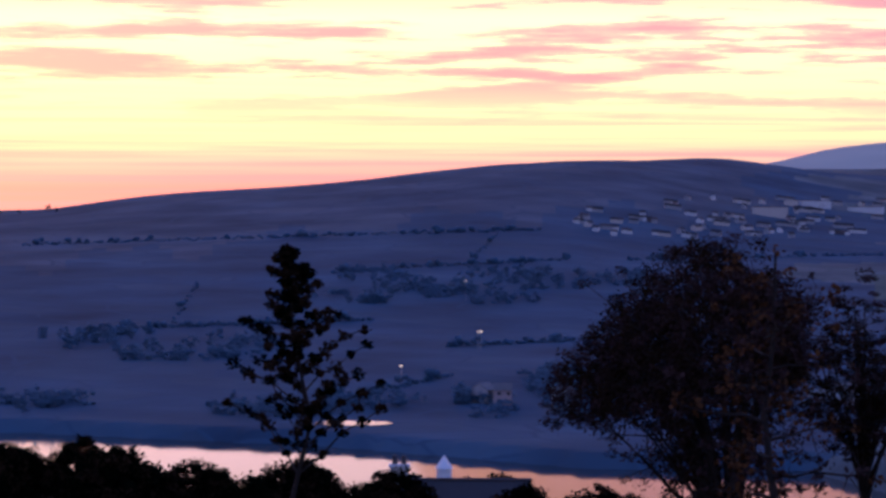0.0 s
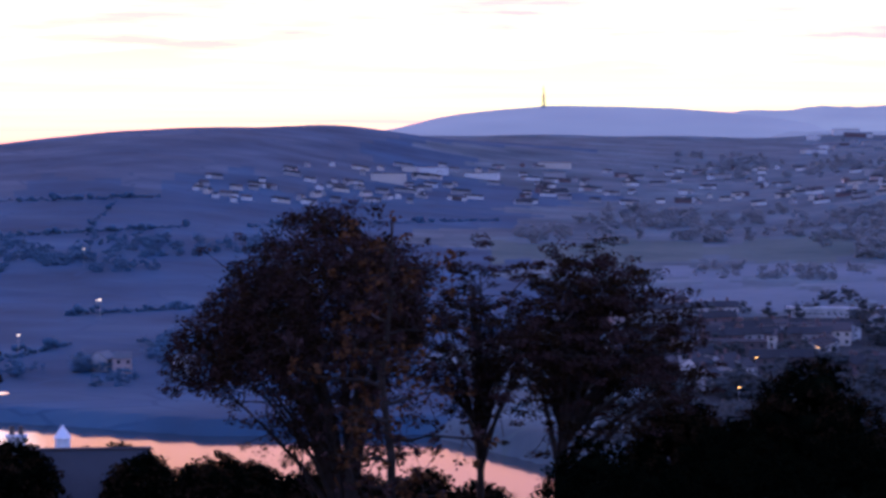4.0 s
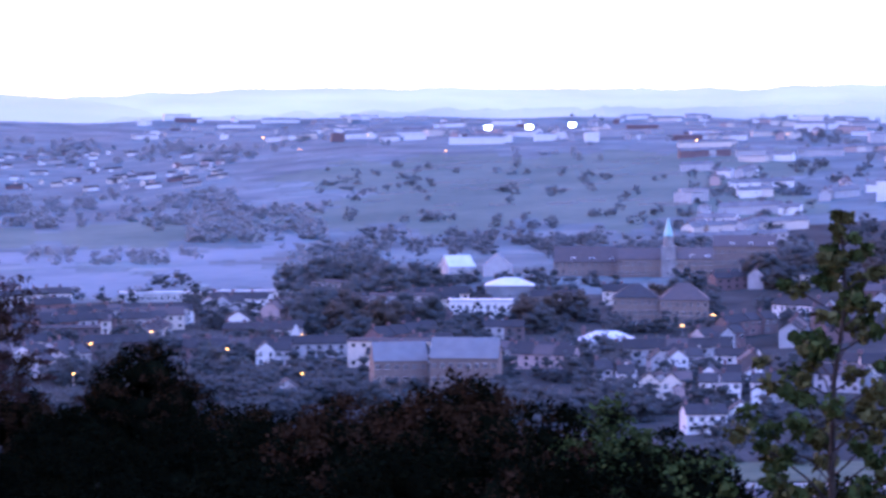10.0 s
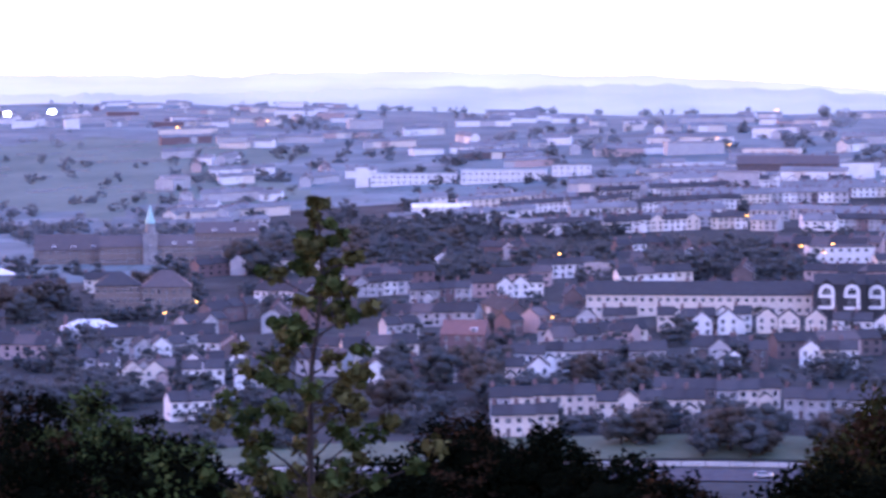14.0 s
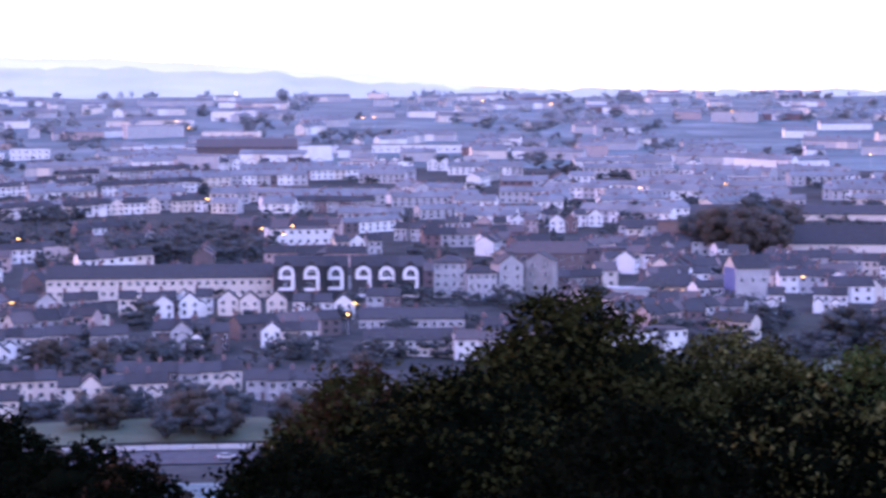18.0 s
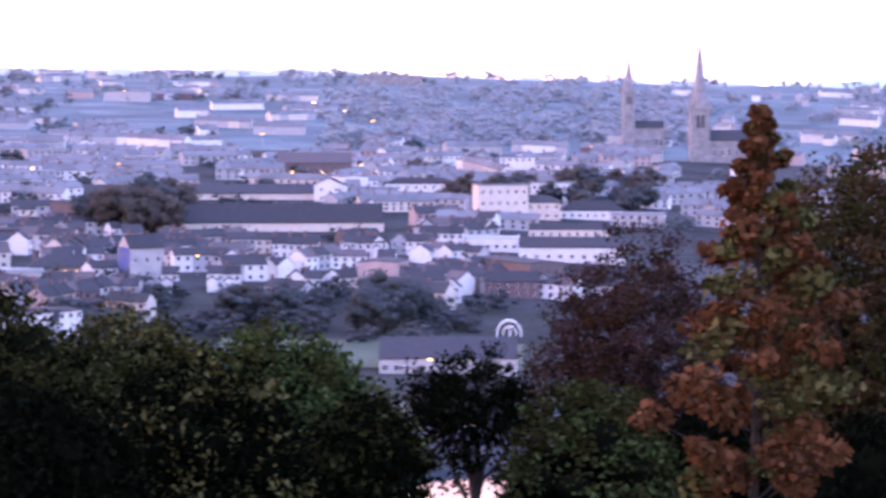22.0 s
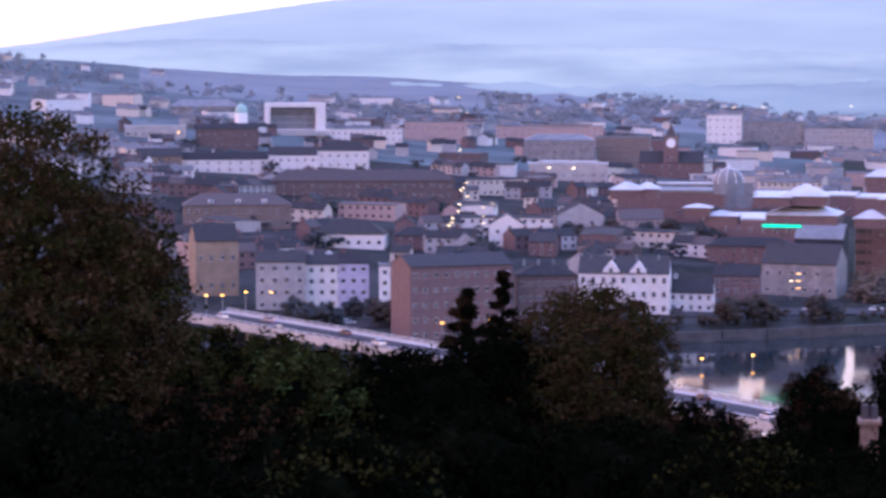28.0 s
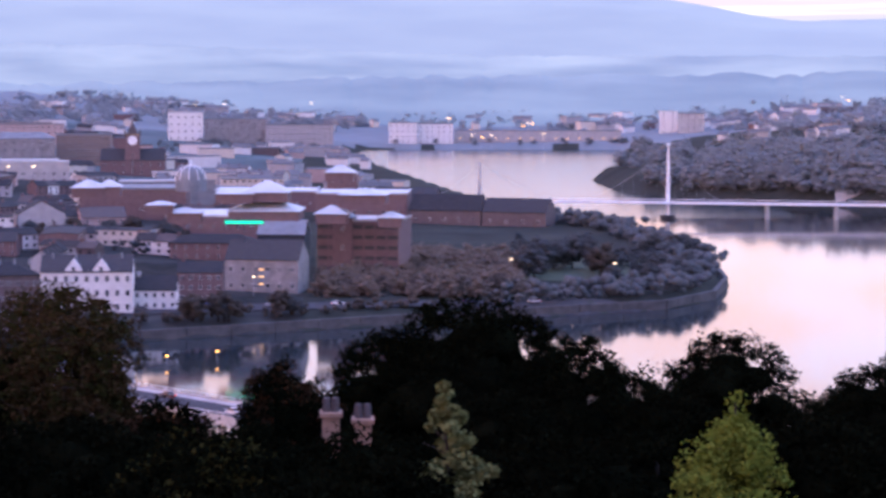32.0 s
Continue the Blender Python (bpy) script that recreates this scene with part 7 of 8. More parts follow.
def crash_barrier():
    root = thing("road_barrier", pose(0, 0, 0), "pale concrete barrier along the riverside road", "barrier")
    for k in range(60):
        a0, a1 = -12 + k * 0.55, -12 + (k + 1) * 0.55 - 0.02
        (x0, y0), (x1, y1) = polar(a0, 592), polar(a1, 592)
        z0, z1 = ground(x0, y0), ground(x1, y1)
        s = Shape().add([(x0, y0, z0 - 0.5), (x1, y1, z1 - 0.5), (x1, y1 + 0.4, z1 - 0.5), (x0, y0 + 0.4, z0 - 0.5), (x0, y0, z0 + 1.1), (x1, y1, z1 + 1.1), (x1, y1 + 0.4, z1 + 1.1), (x0, y0 + 0.4, z0 + 1.1)],
                        [(3, 2, 1, 0), (4, 5, 6, 7), (0, 1, 5, 4), (1, 2, 6, 5), (2, 3, 7, 6), (3, 0, 4, 7)])
        part("panel", s, CONCRETE, root)


crash_barrier()


def quay_wall():
    """A stone wall with a coping where the bend of the bank meets the river."""
    root = thing("quay_wall", pose(0, 0, 0), "low stone quay wall round the bend of the river", "wall")
    pts = [p for p, (a, d) in zip(RIVER_XY, RIVER) if 40 < a < 58.5 and 740 < d < 1100]
    for (x0, y0), (x1, y1) in zip(pts, pts[1:]):
        m = max(1, int(math.hypot(x1 - x0, y1 - y0) / 14))
        for k in range(m):
            a, b = Vector((x0, y0, 0)).lerp(Vector((x1, y1, 0)), k / m), Vector((x0, y0, 0)).lerp(Vector((x1, y1, 0)), (k + 0.98) / m)
            v = Vector((-(b - a).y, (b - a).x, 0)).normalized() * 0.8
            part("block", Shape().add([a - v + Vector((0, 0, -2)), b - v + Vector((0, 0, -2)), b + v + Vector((0, 0, -2)), a + v + Vector((0, 0, -2)), a - v + Vector((0, 0, 3.2)), b - v + Vector((0, 0, 3.2)), b + v + Vector((0, 0, 3.2)), a + v + Vector((0, 0, 3.2))],
                                      [(3, 2, 1, 0), (4, 5, 6, 7), (0, 1, 5, 4), (1, 2, 6, 5), (2, 3, 7, 6), (3, 0, 4, 7)]), QUAYSTONE, root)


quay_wall()


# ---- houses just below the eye ----
def near_house(name, az, d, top, w, depth, wall, label, chimneys, turn=0.0, slim=0.55):
    x, y = polar(az, d)
    g = ground(x, y)
    h = EYE_Z + d * math.tan(radians(top)) - g
    root = thing(name, pose(x, y, g, 0, 0, -az + turn), label, "house")
    rise = 3.0
    part("wall", Shape().gable_wall(-w / 2, w / 2, 0, depth, -3, h - rise, rise), wall, root)
    part("roof", Shape().gable(-w / 2, w / 2, 0, depth, h - rise, rise, 0.4), SLATE, root)
    part("ridge_tiles", Shape().tube([(-w / 2 - 0.2, depth / 2, h + 0.22), (w / 2 + 0.2, depth / 2, h + 0.22)], [0.14, 0.14], 6), BROWNTILE, root)
    for cx, ch, mat in chimneys:
        c = part("chimney", Shape().box(cx - slim, cx + slim, depth / 2 - 0.45, depth / 2 + 0.45, h - 2, h + ch), mat, root)
        part("cap", Shape().box(cx - slim - 0.1, cx + slim + 0.1, depth / 2 - 0.58, depth / 2 + 0.58, h + ch, h + ch + 0.16), mat, c)
        for q in (-slim / 2, slim / 2):
            part("pot", Shape().cone(cx + q, depth / 2, h + ch + 0.16, h + ch + 0.7, 0.17, 0.13, 8), BROWNTILE, c)
    for k in range(3):
        part("window", WINDOW, None, root, at=(-w / 3 + k * w / 3, -0.02, h - rise - 2.4))
    part("gutter", Shape().tube([(-w / 2, -0.45, h - rise - 0.35), (w / 2, -0.45, h - rise - 0.35)], [0.08, 0.08], 6), FRAMEW, root)
    return root


near_house("white_house", -41.1, 150, -6.85, 8.6, 8, WHITE, "white house with a slate roof and white chimneys", ((-3.6, 1.0, WHITE),))
near_house("chimney_house", 49.72, 92, -9.95, 6, 8, STONE, "slate-roofed house with two tan chimney stacks among trees", ((-0.62, 2.4, TANBRICK), (0.6, 2.15, TANBRICK)), slim=0.33)
near_house("slate_house", 52.4, 70, -10.5, 6, 7, STONE, "dark slate roof just below the slope", ())


def cupola():
    x, y = polar(-41.42, 230)
    g = ground(x, y)
    h = EYE_Z + 230 * math.tan(radians(-6.45)) - g
    root = thing("cupola_house", pose(x, y, g, 0, 0, 41.4), "low house with a small white cupola on its roof", "house")
    part("wall", Shape().gable_wall(-5, 5, 0, 8, -3, h - 4, 2.6), WHITE, root)
    part("roof", Shape().gable(-5, 5, 0, 8, h - 4, 2.6), SLATE, root)
    part("cupola", Shape().cone(0, 4, h - 1.6, h, 0.75, 0.7, 8), FRAMEW, root)
    part("cupola_roof", Shape().cone(0, 4, h, h + 1.2, 0.85, 0.06, 8), FRAMEW, root)


cupola()

# ---- trees of the town ----
TOWN_TREES = []
for k in range(6):
    rng = np.random.default_rng(300 + k)
    root = thing("town_tree", pose(0, 0, -500), ("rounded dark green tree among the houses", "browning autumn tree among the houses")[k % 3 == 2], "tree", "trees among the houses")
    hh, rr = 9.0, 4.2 + 0.5 * rng.random()
    part("trunk", Shape().tube([(0, 0, -1), (0.1, 0.1, hh * 0.4), (0, 0.1, hh * 0.8)], [0.3, 0.22, 0.06], 6), BARK, root)
    b = Shape()
    for q in range(5):
        a = q * 1.26
        b.tube([(0, 0, hh * 0.3), (rr * 0.35 * math.cos(a), rr * 0.35 * math.sin(a), hh * 0.5), (rr * 0.7 * math.cos(a), rr * 0.7 * math.sin(a), hh * 0.62)], [0.14, 0.1, 0.04], 4)
    part("limb", b, BARK, root)
    q = rng.normal(size=(34, 3))
    q /= np.linalg.norm(q, axis=1)[:, None]
    q *= np.array([rr, rr, hh * 0.40]) * rng.uniform(0.45, 0.95, (34, 1))
    q[:, 2] += hh * 0.58
    part("inner_foliage", lumps_mesh("inner_foliage", q * np.array([0.9, 0.9, 0.97]), np.full(34, 1.25), [TOWN_AUTUMN if k % 3 == 2 else FAR_LEAF], rng), None, root)
    part("crown", leaf_mesh("crown", q, 1.8, 34, 0.55, [TOWN_AUTUMN if k % 3 == 2 else FAR_LEAF], rng), None, root)
    TOWN_TREES.append(root)


def put_tree(az, el, size, k=None):
    x, y, z, d = site(az, el)
    if river_distance(np.array([x]), np.array([y]))[0] < 4:
        return
    t = TOWN_TREES[int(RNG.integers(6)) if k is None else k]
    o = copy_thing(t, pose(x, y, z - 0.3, 0, 0, RNG.random() * 360))
    s = size * RNG.uniform(0.8, 1.2)
    o.scale = (s * RNG.uniform(0.9, 1.2), s * RNG.uniform(0.9, 1.2), s)


def grove(az0, az1, el0, el1, n, size=1.0, k=None):
    for _ in range(n):
        put_tree(RNG.uniform(az0, az1), RNG.uniform(el0, el1), size, k)


# parks, streets and river banks in turn
for g in ((-21.3, -18.0, -4.7, -4.2, 12, 1.6), (-15.8, -14.6, -4.4, -4.0, 6, 1.4), (12.1, 14.2, -3.45, -2.9, 14, 2.0), (17.9, 19.8, -5.7, -5.4, 8, 1.6), (15.2, 16.8, -5.5, -5.2, 6, 1.3), (22.6, 24.6, -2.5, -2.3, 12, 1.6), (0.0, 3.2, -7.6, -7.2, 10, 1.1),
          (-2.6, 1.0, -7.3, -6.9, 9, 0.9), (-3.0, 0.2, -6.1, -5.8, 9, 1.0), (2.4, 5.0, -6.6, -6.2, 6, 0.9), (-10.6, -8.8, -3.4, -2.9, 12, 1.5), (-8.0, -5.0, -3.2, -2.7, 18, 1.4), (-7.4, -4.6, -6.6, -5.6, 12, 1.2),
          (-12.8, -11.9, -4.0, -3.4, 5, 1.2), (20.3, 25.0, -2.9, -2.4, 20, 1.4), (36.2, 38.6, -6.25, -5.95, 12, 0.8), (41.2, 44.5, -4.3, -4.0, 8, 1.0), (44.5, 46.0, -4.35, -4.0, 6, 1.0), (53.6, 55.6, -5.1, -4.8, 9, 1.3), (56.6, 58.0, -4.6, -4.2, 8, 1.0), (46.0, 48.5, -6.1, -5.9, 8, 0.9)):
    grove(*g)
grove(49.3, 53.4, -5.5, -5.3, 14, 0.7, 2)
grove(55.0, 58.0, -5.2, -4.9, 8, 0.9, 0)


# ---- joined masses too far off to tell apart ----
def woods(name, label, az0, az1, el0, el1, n, size, mat, bunch=6, leaf=1.7):
    """Far trees as clumps of blades, many trunks deep."""
    rng = np.random.default_rng(abs(hash((round(az0 * 10), round(el0 * 10)))) % 9999)
    cs, sp = [], []
    while n > 0:
        ca, ce, m = rng.uniform(az0, az1), rng.uniform(el0, el1), int(rng.integers(1, bunch + 1))
        n -= m
        for _ in range(m):
            a = min(max(ca + rng.normal(0, 0.10 * bunch ** 0.5), az0), az1)
            x, y, z, d = crest(a) if el0 > 5 else site(a, min(max(ce + rng.normal(0, 0.025 * bunch ** 0.5), el0), el1))
            if river_distance(np.array([x]), np.array([y]))[0] < 6:
                continue
            s = size * rng.uniform(0.65, 1.15)
            wide = s * rng.uniform(0.9, 1.4)
            q = rng.normal(size=(8, 3))
            q *= rng.random((8, 1)) ** 0.33 / np.linalg.norm(q, axis=1)[:, None]
            q = q * np.array([wide * 0.44, wide * 0.44, s * 0.40]) + np.array([x, y, z + s * 0.32])
            cs += q.tolist()
            sp += (s * rng.uniform(0.15, 0.24, 8)).tolist()
    root = new(name, lumps_mesh(name, np.array(cs), np.array(sp) * 0.8, [mat], rng, 0.6))
    tagged(root, label, "woods", kind="stuff")
    part("leaves", leaf_mesh("leaves", np.array(cs), np.array(sp) * 1.5, 13, leaf * 0.062 * size, [mat], rng, 0.9), None, root)["kind"] = "stuff"


def far_town(name, label, az0, az1, el0, el1, n, shades, spread=14.0, run=(3, 9), big=0.08, seed=1, pale=True, small=1.0, cross=0.28):
    """Rows of small houses on a far slope: walls, roofs, windows and chimneys."""
    rng = np.random.default_rng(seed)
    s = Shape()
    for _ in range(n):
        az, el = rng.uniform(az0, az1), rng.uniform(el0, el1)
        x, y, z, d = site(az, el)
        if (d > 2800 and az > 26) or any(a0 < az < a1 and d0 < d < d1 for a0, a1, d0, d1 in TAKEN):
            continue
        rz = radians(-az + rng.normal(0, spread) + (80 if rng.random() < cross else 0))
        m, wall = int(rng.integers(*run)), int(rng.choice(len(shades), p=shades))
        w, dp, ev, ri = (6.4 + rng.random() * 2) * small, 7.5 * small, (4.6 + rng.random() * 1.4) * small, (2.0 + rng.random()) * small
        if rng.random() < big:
            m, w, dp, ev, ri = 1, rng.uniform(18, 42), 14, rng.uniform(4, 9), 0.6
        for k in range(m):
            o = (k - (m - 1) / 2) * w
            px, py = x + o * math.cos(rz), y + o * math.sin(rz)
            if river_distance(np.array([px]), np.array([py]))[0] < 14:
                continue
            pz = ground(px, py)
            q = Shape()
            q.gable_wall(-w / 2, w / 2, 0, dp, -2.5, ev, ri, wall if rng.random() < 0.75 else int(rng.choice(len(shades), p=shades)))
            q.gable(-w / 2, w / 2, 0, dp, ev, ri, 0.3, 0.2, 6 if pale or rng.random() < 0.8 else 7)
            if d < 1450:
                for wx in ((-w * 0.25, w * 0.25) if m > 1 else np.arange(-w / 2 + 2, w / 2, 3.5)):
                    for wz in (0.9, ev - 1.9):
                        q.box(wx - 0.6, wx + 0.6, -0.06, 0.02, wz, wz + 1.25, 8)
            if m > 1 and d < 2000:
                q.box(-w / 2, -w / 2 + 0.9, dp / 2 - 0.4, dp / 2 + 0.4, ev + ri * 0.6, ev + ri + 1.2, 3)
            c, sn = math.cos(rz), math.sin(rz)
            q.v = [(px + u * c - v * sn, py + u * sn + v * c, pz + t) for u, v, t in q.v]
            b = len(s.v)
            s.v += q.v
            s.f += [tuple(b + i for i in f) for f in q.f]
            s.m += q.m
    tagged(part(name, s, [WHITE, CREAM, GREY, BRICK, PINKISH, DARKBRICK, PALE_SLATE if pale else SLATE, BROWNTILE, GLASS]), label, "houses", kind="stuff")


# no far houses on the wooded hill or hiding the long white school
TAKEN.append((17.7, 25.4, site(21, -1.12)[3], 4000))
TAKEN.append((-8.3, -2.3, site(-5.3, -1.62)[3], site(-5.3, -1.2)[3] + 60))
MIX = (0.30, 0.17, 0.45, 0.02, 0.04, 0.02)
DULL = (0.16, 0.14, 0.28, 0.18, 0.08, 0.16)
FARM = (0.30, 0.20, 0.40, 0.04, 0.03, 0.03)
PALE = (0.42, 0.19, 0.28, 0.04, 0.04, 0.03)
far_town("distant_houses", "far housing estate on the western hill", -38.4, -22.5, -1.1, -0.22, 190, FARM, 7, (1, 5), 0.05, 1, False, small=0.6)
far_town("distant_houses", "far town roofs beyond the cemetery hill", -24.5, -8.0, 0.02, 0.55, 120, PALE, 10, (3, 8), 0.3, 2)
far_town("distant_houses", "houses and sheds on the western shore", -28.5, -12.0, -5.2, -3.5, 60, DULL, 16, (2, 6), 0.1, 3, False)
far_town("distant_houses", "small white houses and yards among the terraces", 9.5, 23.5, -5.0, -2.9, 150, PALE, 26, (1, 4), 0.05, 12, False)
far_town("distant_houses", "rows of terraces climbing the hill", -12.0, 3.0, -2.4, 0.65, 150, MIX, 13, (2, 8), 0.15, 4, cross=0.14)
far_town("distant_houses", "rows of pale terraces on the hillside", 3.0, 20.0, -2.8, 0.35, 200, MIX, 16, (2, 7), 0.08, 5, cross=0.2)
far_town("distant_houses", "terraces between the streets", -11.5, 14.0, -5.9, -2.8, 110, DULL, 22, (2, 6), 0.08, 6, False)
far_town("distant_houses", "houses on the cathedral hill", 18.0, 34.5, -3.2, -0.05, 180, MIX, 16, (1, 6), 0.12, 7, cross=0.2)
far_town("distant_houses", "roofs of the old city centre", 32.5, 46.5, -4.9, -1.2, 190, DULL, 22, (1, 5), 0.25, 8, False)
far_town("distant_houses", "sheds and offices along the docks", 45.5, 50.4, -3.3, -2.15, 60, MIX, 14, (1, 4), 0.5, 11)
far_town("distant_houses", "suburbs on the far side of the river", 36.0, 62.5, -1.9, -1.02, 150, PALE, 24, (1, 5), 0.2, 9)
far_town("distant_houses", "farmhouses across the river", -41.0, -38.3, -5.05, -4.85, 4, PALE, 14, (1, 2), 0.0, 10)

def hedge_line(label, ends, size, mat):
    """A field hedge with a few taller trees, running straight over the hillside."""
    (a0, e0), (a1, e1) = ends
    rng = np.random.default_rng(int(abs(a0) * 100))
    n = max(12, int(abs(a1 - a0) * 14))
    cs, sp = [], []
    for k in range(n):
        f = (k + rng.random()) / n
        x, y, z, d = site(a0 + (a1 - a0) * f, e0 + (e1 - e0) * f + rng.normal(0, 0.01))
        s = size * (rng.uniform(0.5, 0.9) if rng.random() < 0.85 else rng.uniform(1.3, 2.0))
        for _ in range(3):
            cs.append((x + rng.normal(0, s * 0.4), y + rng.normal(0, s * 0.4), z + s * rng.uniform(0.2, 0.8)))
            sp.append(s * rng.uniform(0.35, 0.55))
    root = new("hedgerow", lumps_mesh("hedgerow", np.array(cs), np.array(sp), [mat], rng))
    tagged(root, label, "hedge", kind="stuff")
    part("leaves", leaf_mesh("leaves", np.array(cs), np.array(sp) * 1.15, 8, 0.8, [mat], rng, 0.9), None, root)["kind"] = "stuff"


def bank_shrubs(label, first, last, rows, size, mat, seed):
    """Shrubs and low trees following the river's edge, some metres back from the water."""
    rng = np.random.default_rng(seed)
    pts = [Vector((*p, 0)) for p, (a, d) in zip(RIVER_XY, RIVER) if first[0] <= a <= last[0] and first[1] <= d <= last[1]]
    cs, sp = [], []
    for p, q in zip(pts, pts[1:]):
        u = (q - p).normalized()
        v = Vector((-u.y, u.x, 0))
        for k in range(int((q - p).length / 3.2)):
            for r in range(rows):
                c = p + u * (k * 3.2 + rng.normal(0, 1.5)) + v * (7 + 9 * r + rng.normal(0, 2))
                s = size * rng.uniform(0.55, 1.25)
                g = ground(c.x, c.y)
                for _ in range(4):
                    cs.append((c.x + rng.normal(0, s * 0.28), c.y + rng.normal(0, s * 0.28), g + s * rng.uniform(0.15, 0.75)))
                    sp.append(s * rng.uniform(0.18, 0.28))
    root = new("riverside_shrubs", lumps_mesh("riverside_shrubs", np.array(cs), np.array(sp), [mat], rng))
    tagged(root, label, "shrubs", kind="stuff")
    part("leaves", leaf_mesh("leaves", np.array(cs), np.array(sp) * 1.4, 16, 0.6, [mat], rng, 0.9), None, root)["kind"] = "stuff"


bank_shrubs("dull green shrubs and low trees round the river bend", (53.5, 815), (58.4, 1290), 2, 7.0, MID_LEAF, 41)
bank_shrubs("browning shrubs along the quay slope", (45, 750), (54.0, 822), 1, 4.0, TOWN_AUTUMN, 42)

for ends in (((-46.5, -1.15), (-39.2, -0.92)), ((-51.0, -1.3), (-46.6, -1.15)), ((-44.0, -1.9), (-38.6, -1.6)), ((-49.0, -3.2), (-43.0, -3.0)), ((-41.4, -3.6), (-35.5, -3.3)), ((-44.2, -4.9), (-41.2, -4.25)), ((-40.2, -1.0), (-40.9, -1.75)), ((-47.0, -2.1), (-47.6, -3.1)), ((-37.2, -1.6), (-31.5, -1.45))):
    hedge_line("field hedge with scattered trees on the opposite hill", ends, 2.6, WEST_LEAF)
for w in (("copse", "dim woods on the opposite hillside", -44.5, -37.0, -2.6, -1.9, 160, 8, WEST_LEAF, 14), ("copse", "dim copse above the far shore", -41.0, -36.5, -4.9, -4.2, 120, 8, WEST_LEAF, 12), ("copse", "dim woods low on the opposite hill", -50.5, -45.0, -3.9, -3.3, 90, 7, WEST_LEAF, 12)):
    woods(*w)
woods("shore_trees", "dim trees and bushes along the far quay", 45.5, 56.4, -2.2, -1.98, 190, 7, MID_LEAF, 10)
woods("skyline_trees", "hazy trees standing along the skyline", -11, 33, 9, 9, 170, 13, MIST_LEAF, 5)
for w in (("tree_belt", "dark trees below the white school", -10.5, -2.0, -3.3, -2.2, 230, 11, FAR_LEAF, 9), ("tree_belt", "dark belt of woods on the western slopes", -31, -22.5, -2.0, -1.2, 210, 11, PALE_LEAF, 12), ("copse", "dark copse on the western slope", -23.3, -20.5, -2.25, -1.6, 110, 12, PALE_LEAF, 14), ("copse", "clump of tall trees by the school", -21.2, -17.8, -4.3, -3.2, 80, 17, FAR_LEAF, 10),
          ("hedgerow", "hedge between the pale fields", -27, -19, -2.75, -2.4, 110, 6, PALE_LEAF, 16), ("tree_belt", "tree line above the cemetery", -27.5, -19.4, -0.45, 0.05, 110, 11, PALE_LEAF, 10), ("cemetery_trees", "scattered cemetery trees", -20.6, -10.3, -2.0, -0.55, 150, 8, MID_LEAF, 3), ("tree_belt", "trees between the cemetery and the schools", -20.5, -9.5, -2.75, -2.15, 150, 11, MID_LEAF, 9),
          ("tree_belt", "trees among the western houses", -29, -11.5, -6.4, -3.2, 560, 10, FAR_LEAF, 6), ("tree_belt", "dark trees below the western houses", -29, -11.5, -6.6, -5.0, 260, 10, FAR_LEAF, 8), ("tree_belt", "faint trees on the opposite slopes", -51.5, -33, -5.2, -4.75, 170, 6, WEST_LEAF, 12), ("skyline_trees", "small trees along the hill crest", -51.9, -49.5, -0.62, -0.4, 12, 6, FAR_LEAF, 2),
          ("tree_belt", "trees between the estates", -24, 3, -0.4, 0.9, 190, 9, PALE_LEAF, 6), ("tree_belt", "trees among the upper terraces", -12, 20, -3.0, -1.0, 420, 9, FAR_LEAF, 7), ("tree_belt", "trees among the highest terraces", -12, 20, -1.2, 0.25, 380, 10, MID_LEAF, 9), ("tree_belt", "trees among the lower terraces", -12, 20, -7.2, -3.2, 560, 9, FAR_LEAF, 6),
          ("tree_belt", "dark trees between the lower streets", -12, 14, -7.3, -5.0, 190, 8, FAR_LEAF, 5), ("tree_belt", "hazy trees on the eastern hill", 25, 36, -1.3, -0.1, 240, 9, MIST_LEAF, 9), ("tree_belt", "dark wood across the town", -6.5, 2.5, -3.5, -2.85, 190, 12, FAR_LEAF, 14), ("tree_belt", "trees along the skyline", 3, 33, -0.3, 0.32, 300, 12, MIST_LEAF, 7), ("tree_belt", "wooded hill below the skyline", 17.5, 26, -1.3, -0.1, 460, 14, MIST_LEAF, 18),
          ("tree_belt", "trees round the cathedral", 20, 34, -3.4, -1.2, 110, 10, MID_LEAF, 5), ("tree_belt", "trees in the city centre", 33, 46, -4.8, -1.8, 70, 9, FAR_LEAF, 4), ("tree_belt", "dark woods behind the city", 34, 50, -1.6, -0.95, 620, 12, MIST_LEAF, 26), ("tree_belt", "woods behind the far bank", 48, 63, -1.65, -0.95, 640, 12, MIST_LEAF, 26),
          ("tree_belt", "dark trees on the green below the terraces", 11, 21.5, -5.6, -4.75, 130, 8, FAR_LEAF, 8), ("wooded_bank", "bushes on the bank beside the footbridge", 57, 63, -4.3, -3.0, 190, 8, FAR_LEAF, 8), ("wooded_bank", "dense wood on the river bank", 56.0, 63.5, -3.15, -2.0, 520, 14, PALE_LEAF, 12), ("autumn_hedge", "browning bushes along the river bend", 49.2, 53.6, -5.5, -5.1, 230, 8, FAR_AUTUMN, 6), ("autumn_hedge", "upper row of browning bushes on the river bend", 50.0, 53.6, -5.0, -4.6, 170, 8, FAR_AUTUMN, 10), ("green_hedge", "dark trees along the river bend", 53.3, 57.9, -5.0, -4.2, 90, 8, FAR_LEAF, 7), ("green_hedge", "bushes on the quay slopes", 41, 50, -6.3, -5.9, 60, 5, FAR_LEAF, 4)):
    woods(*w)


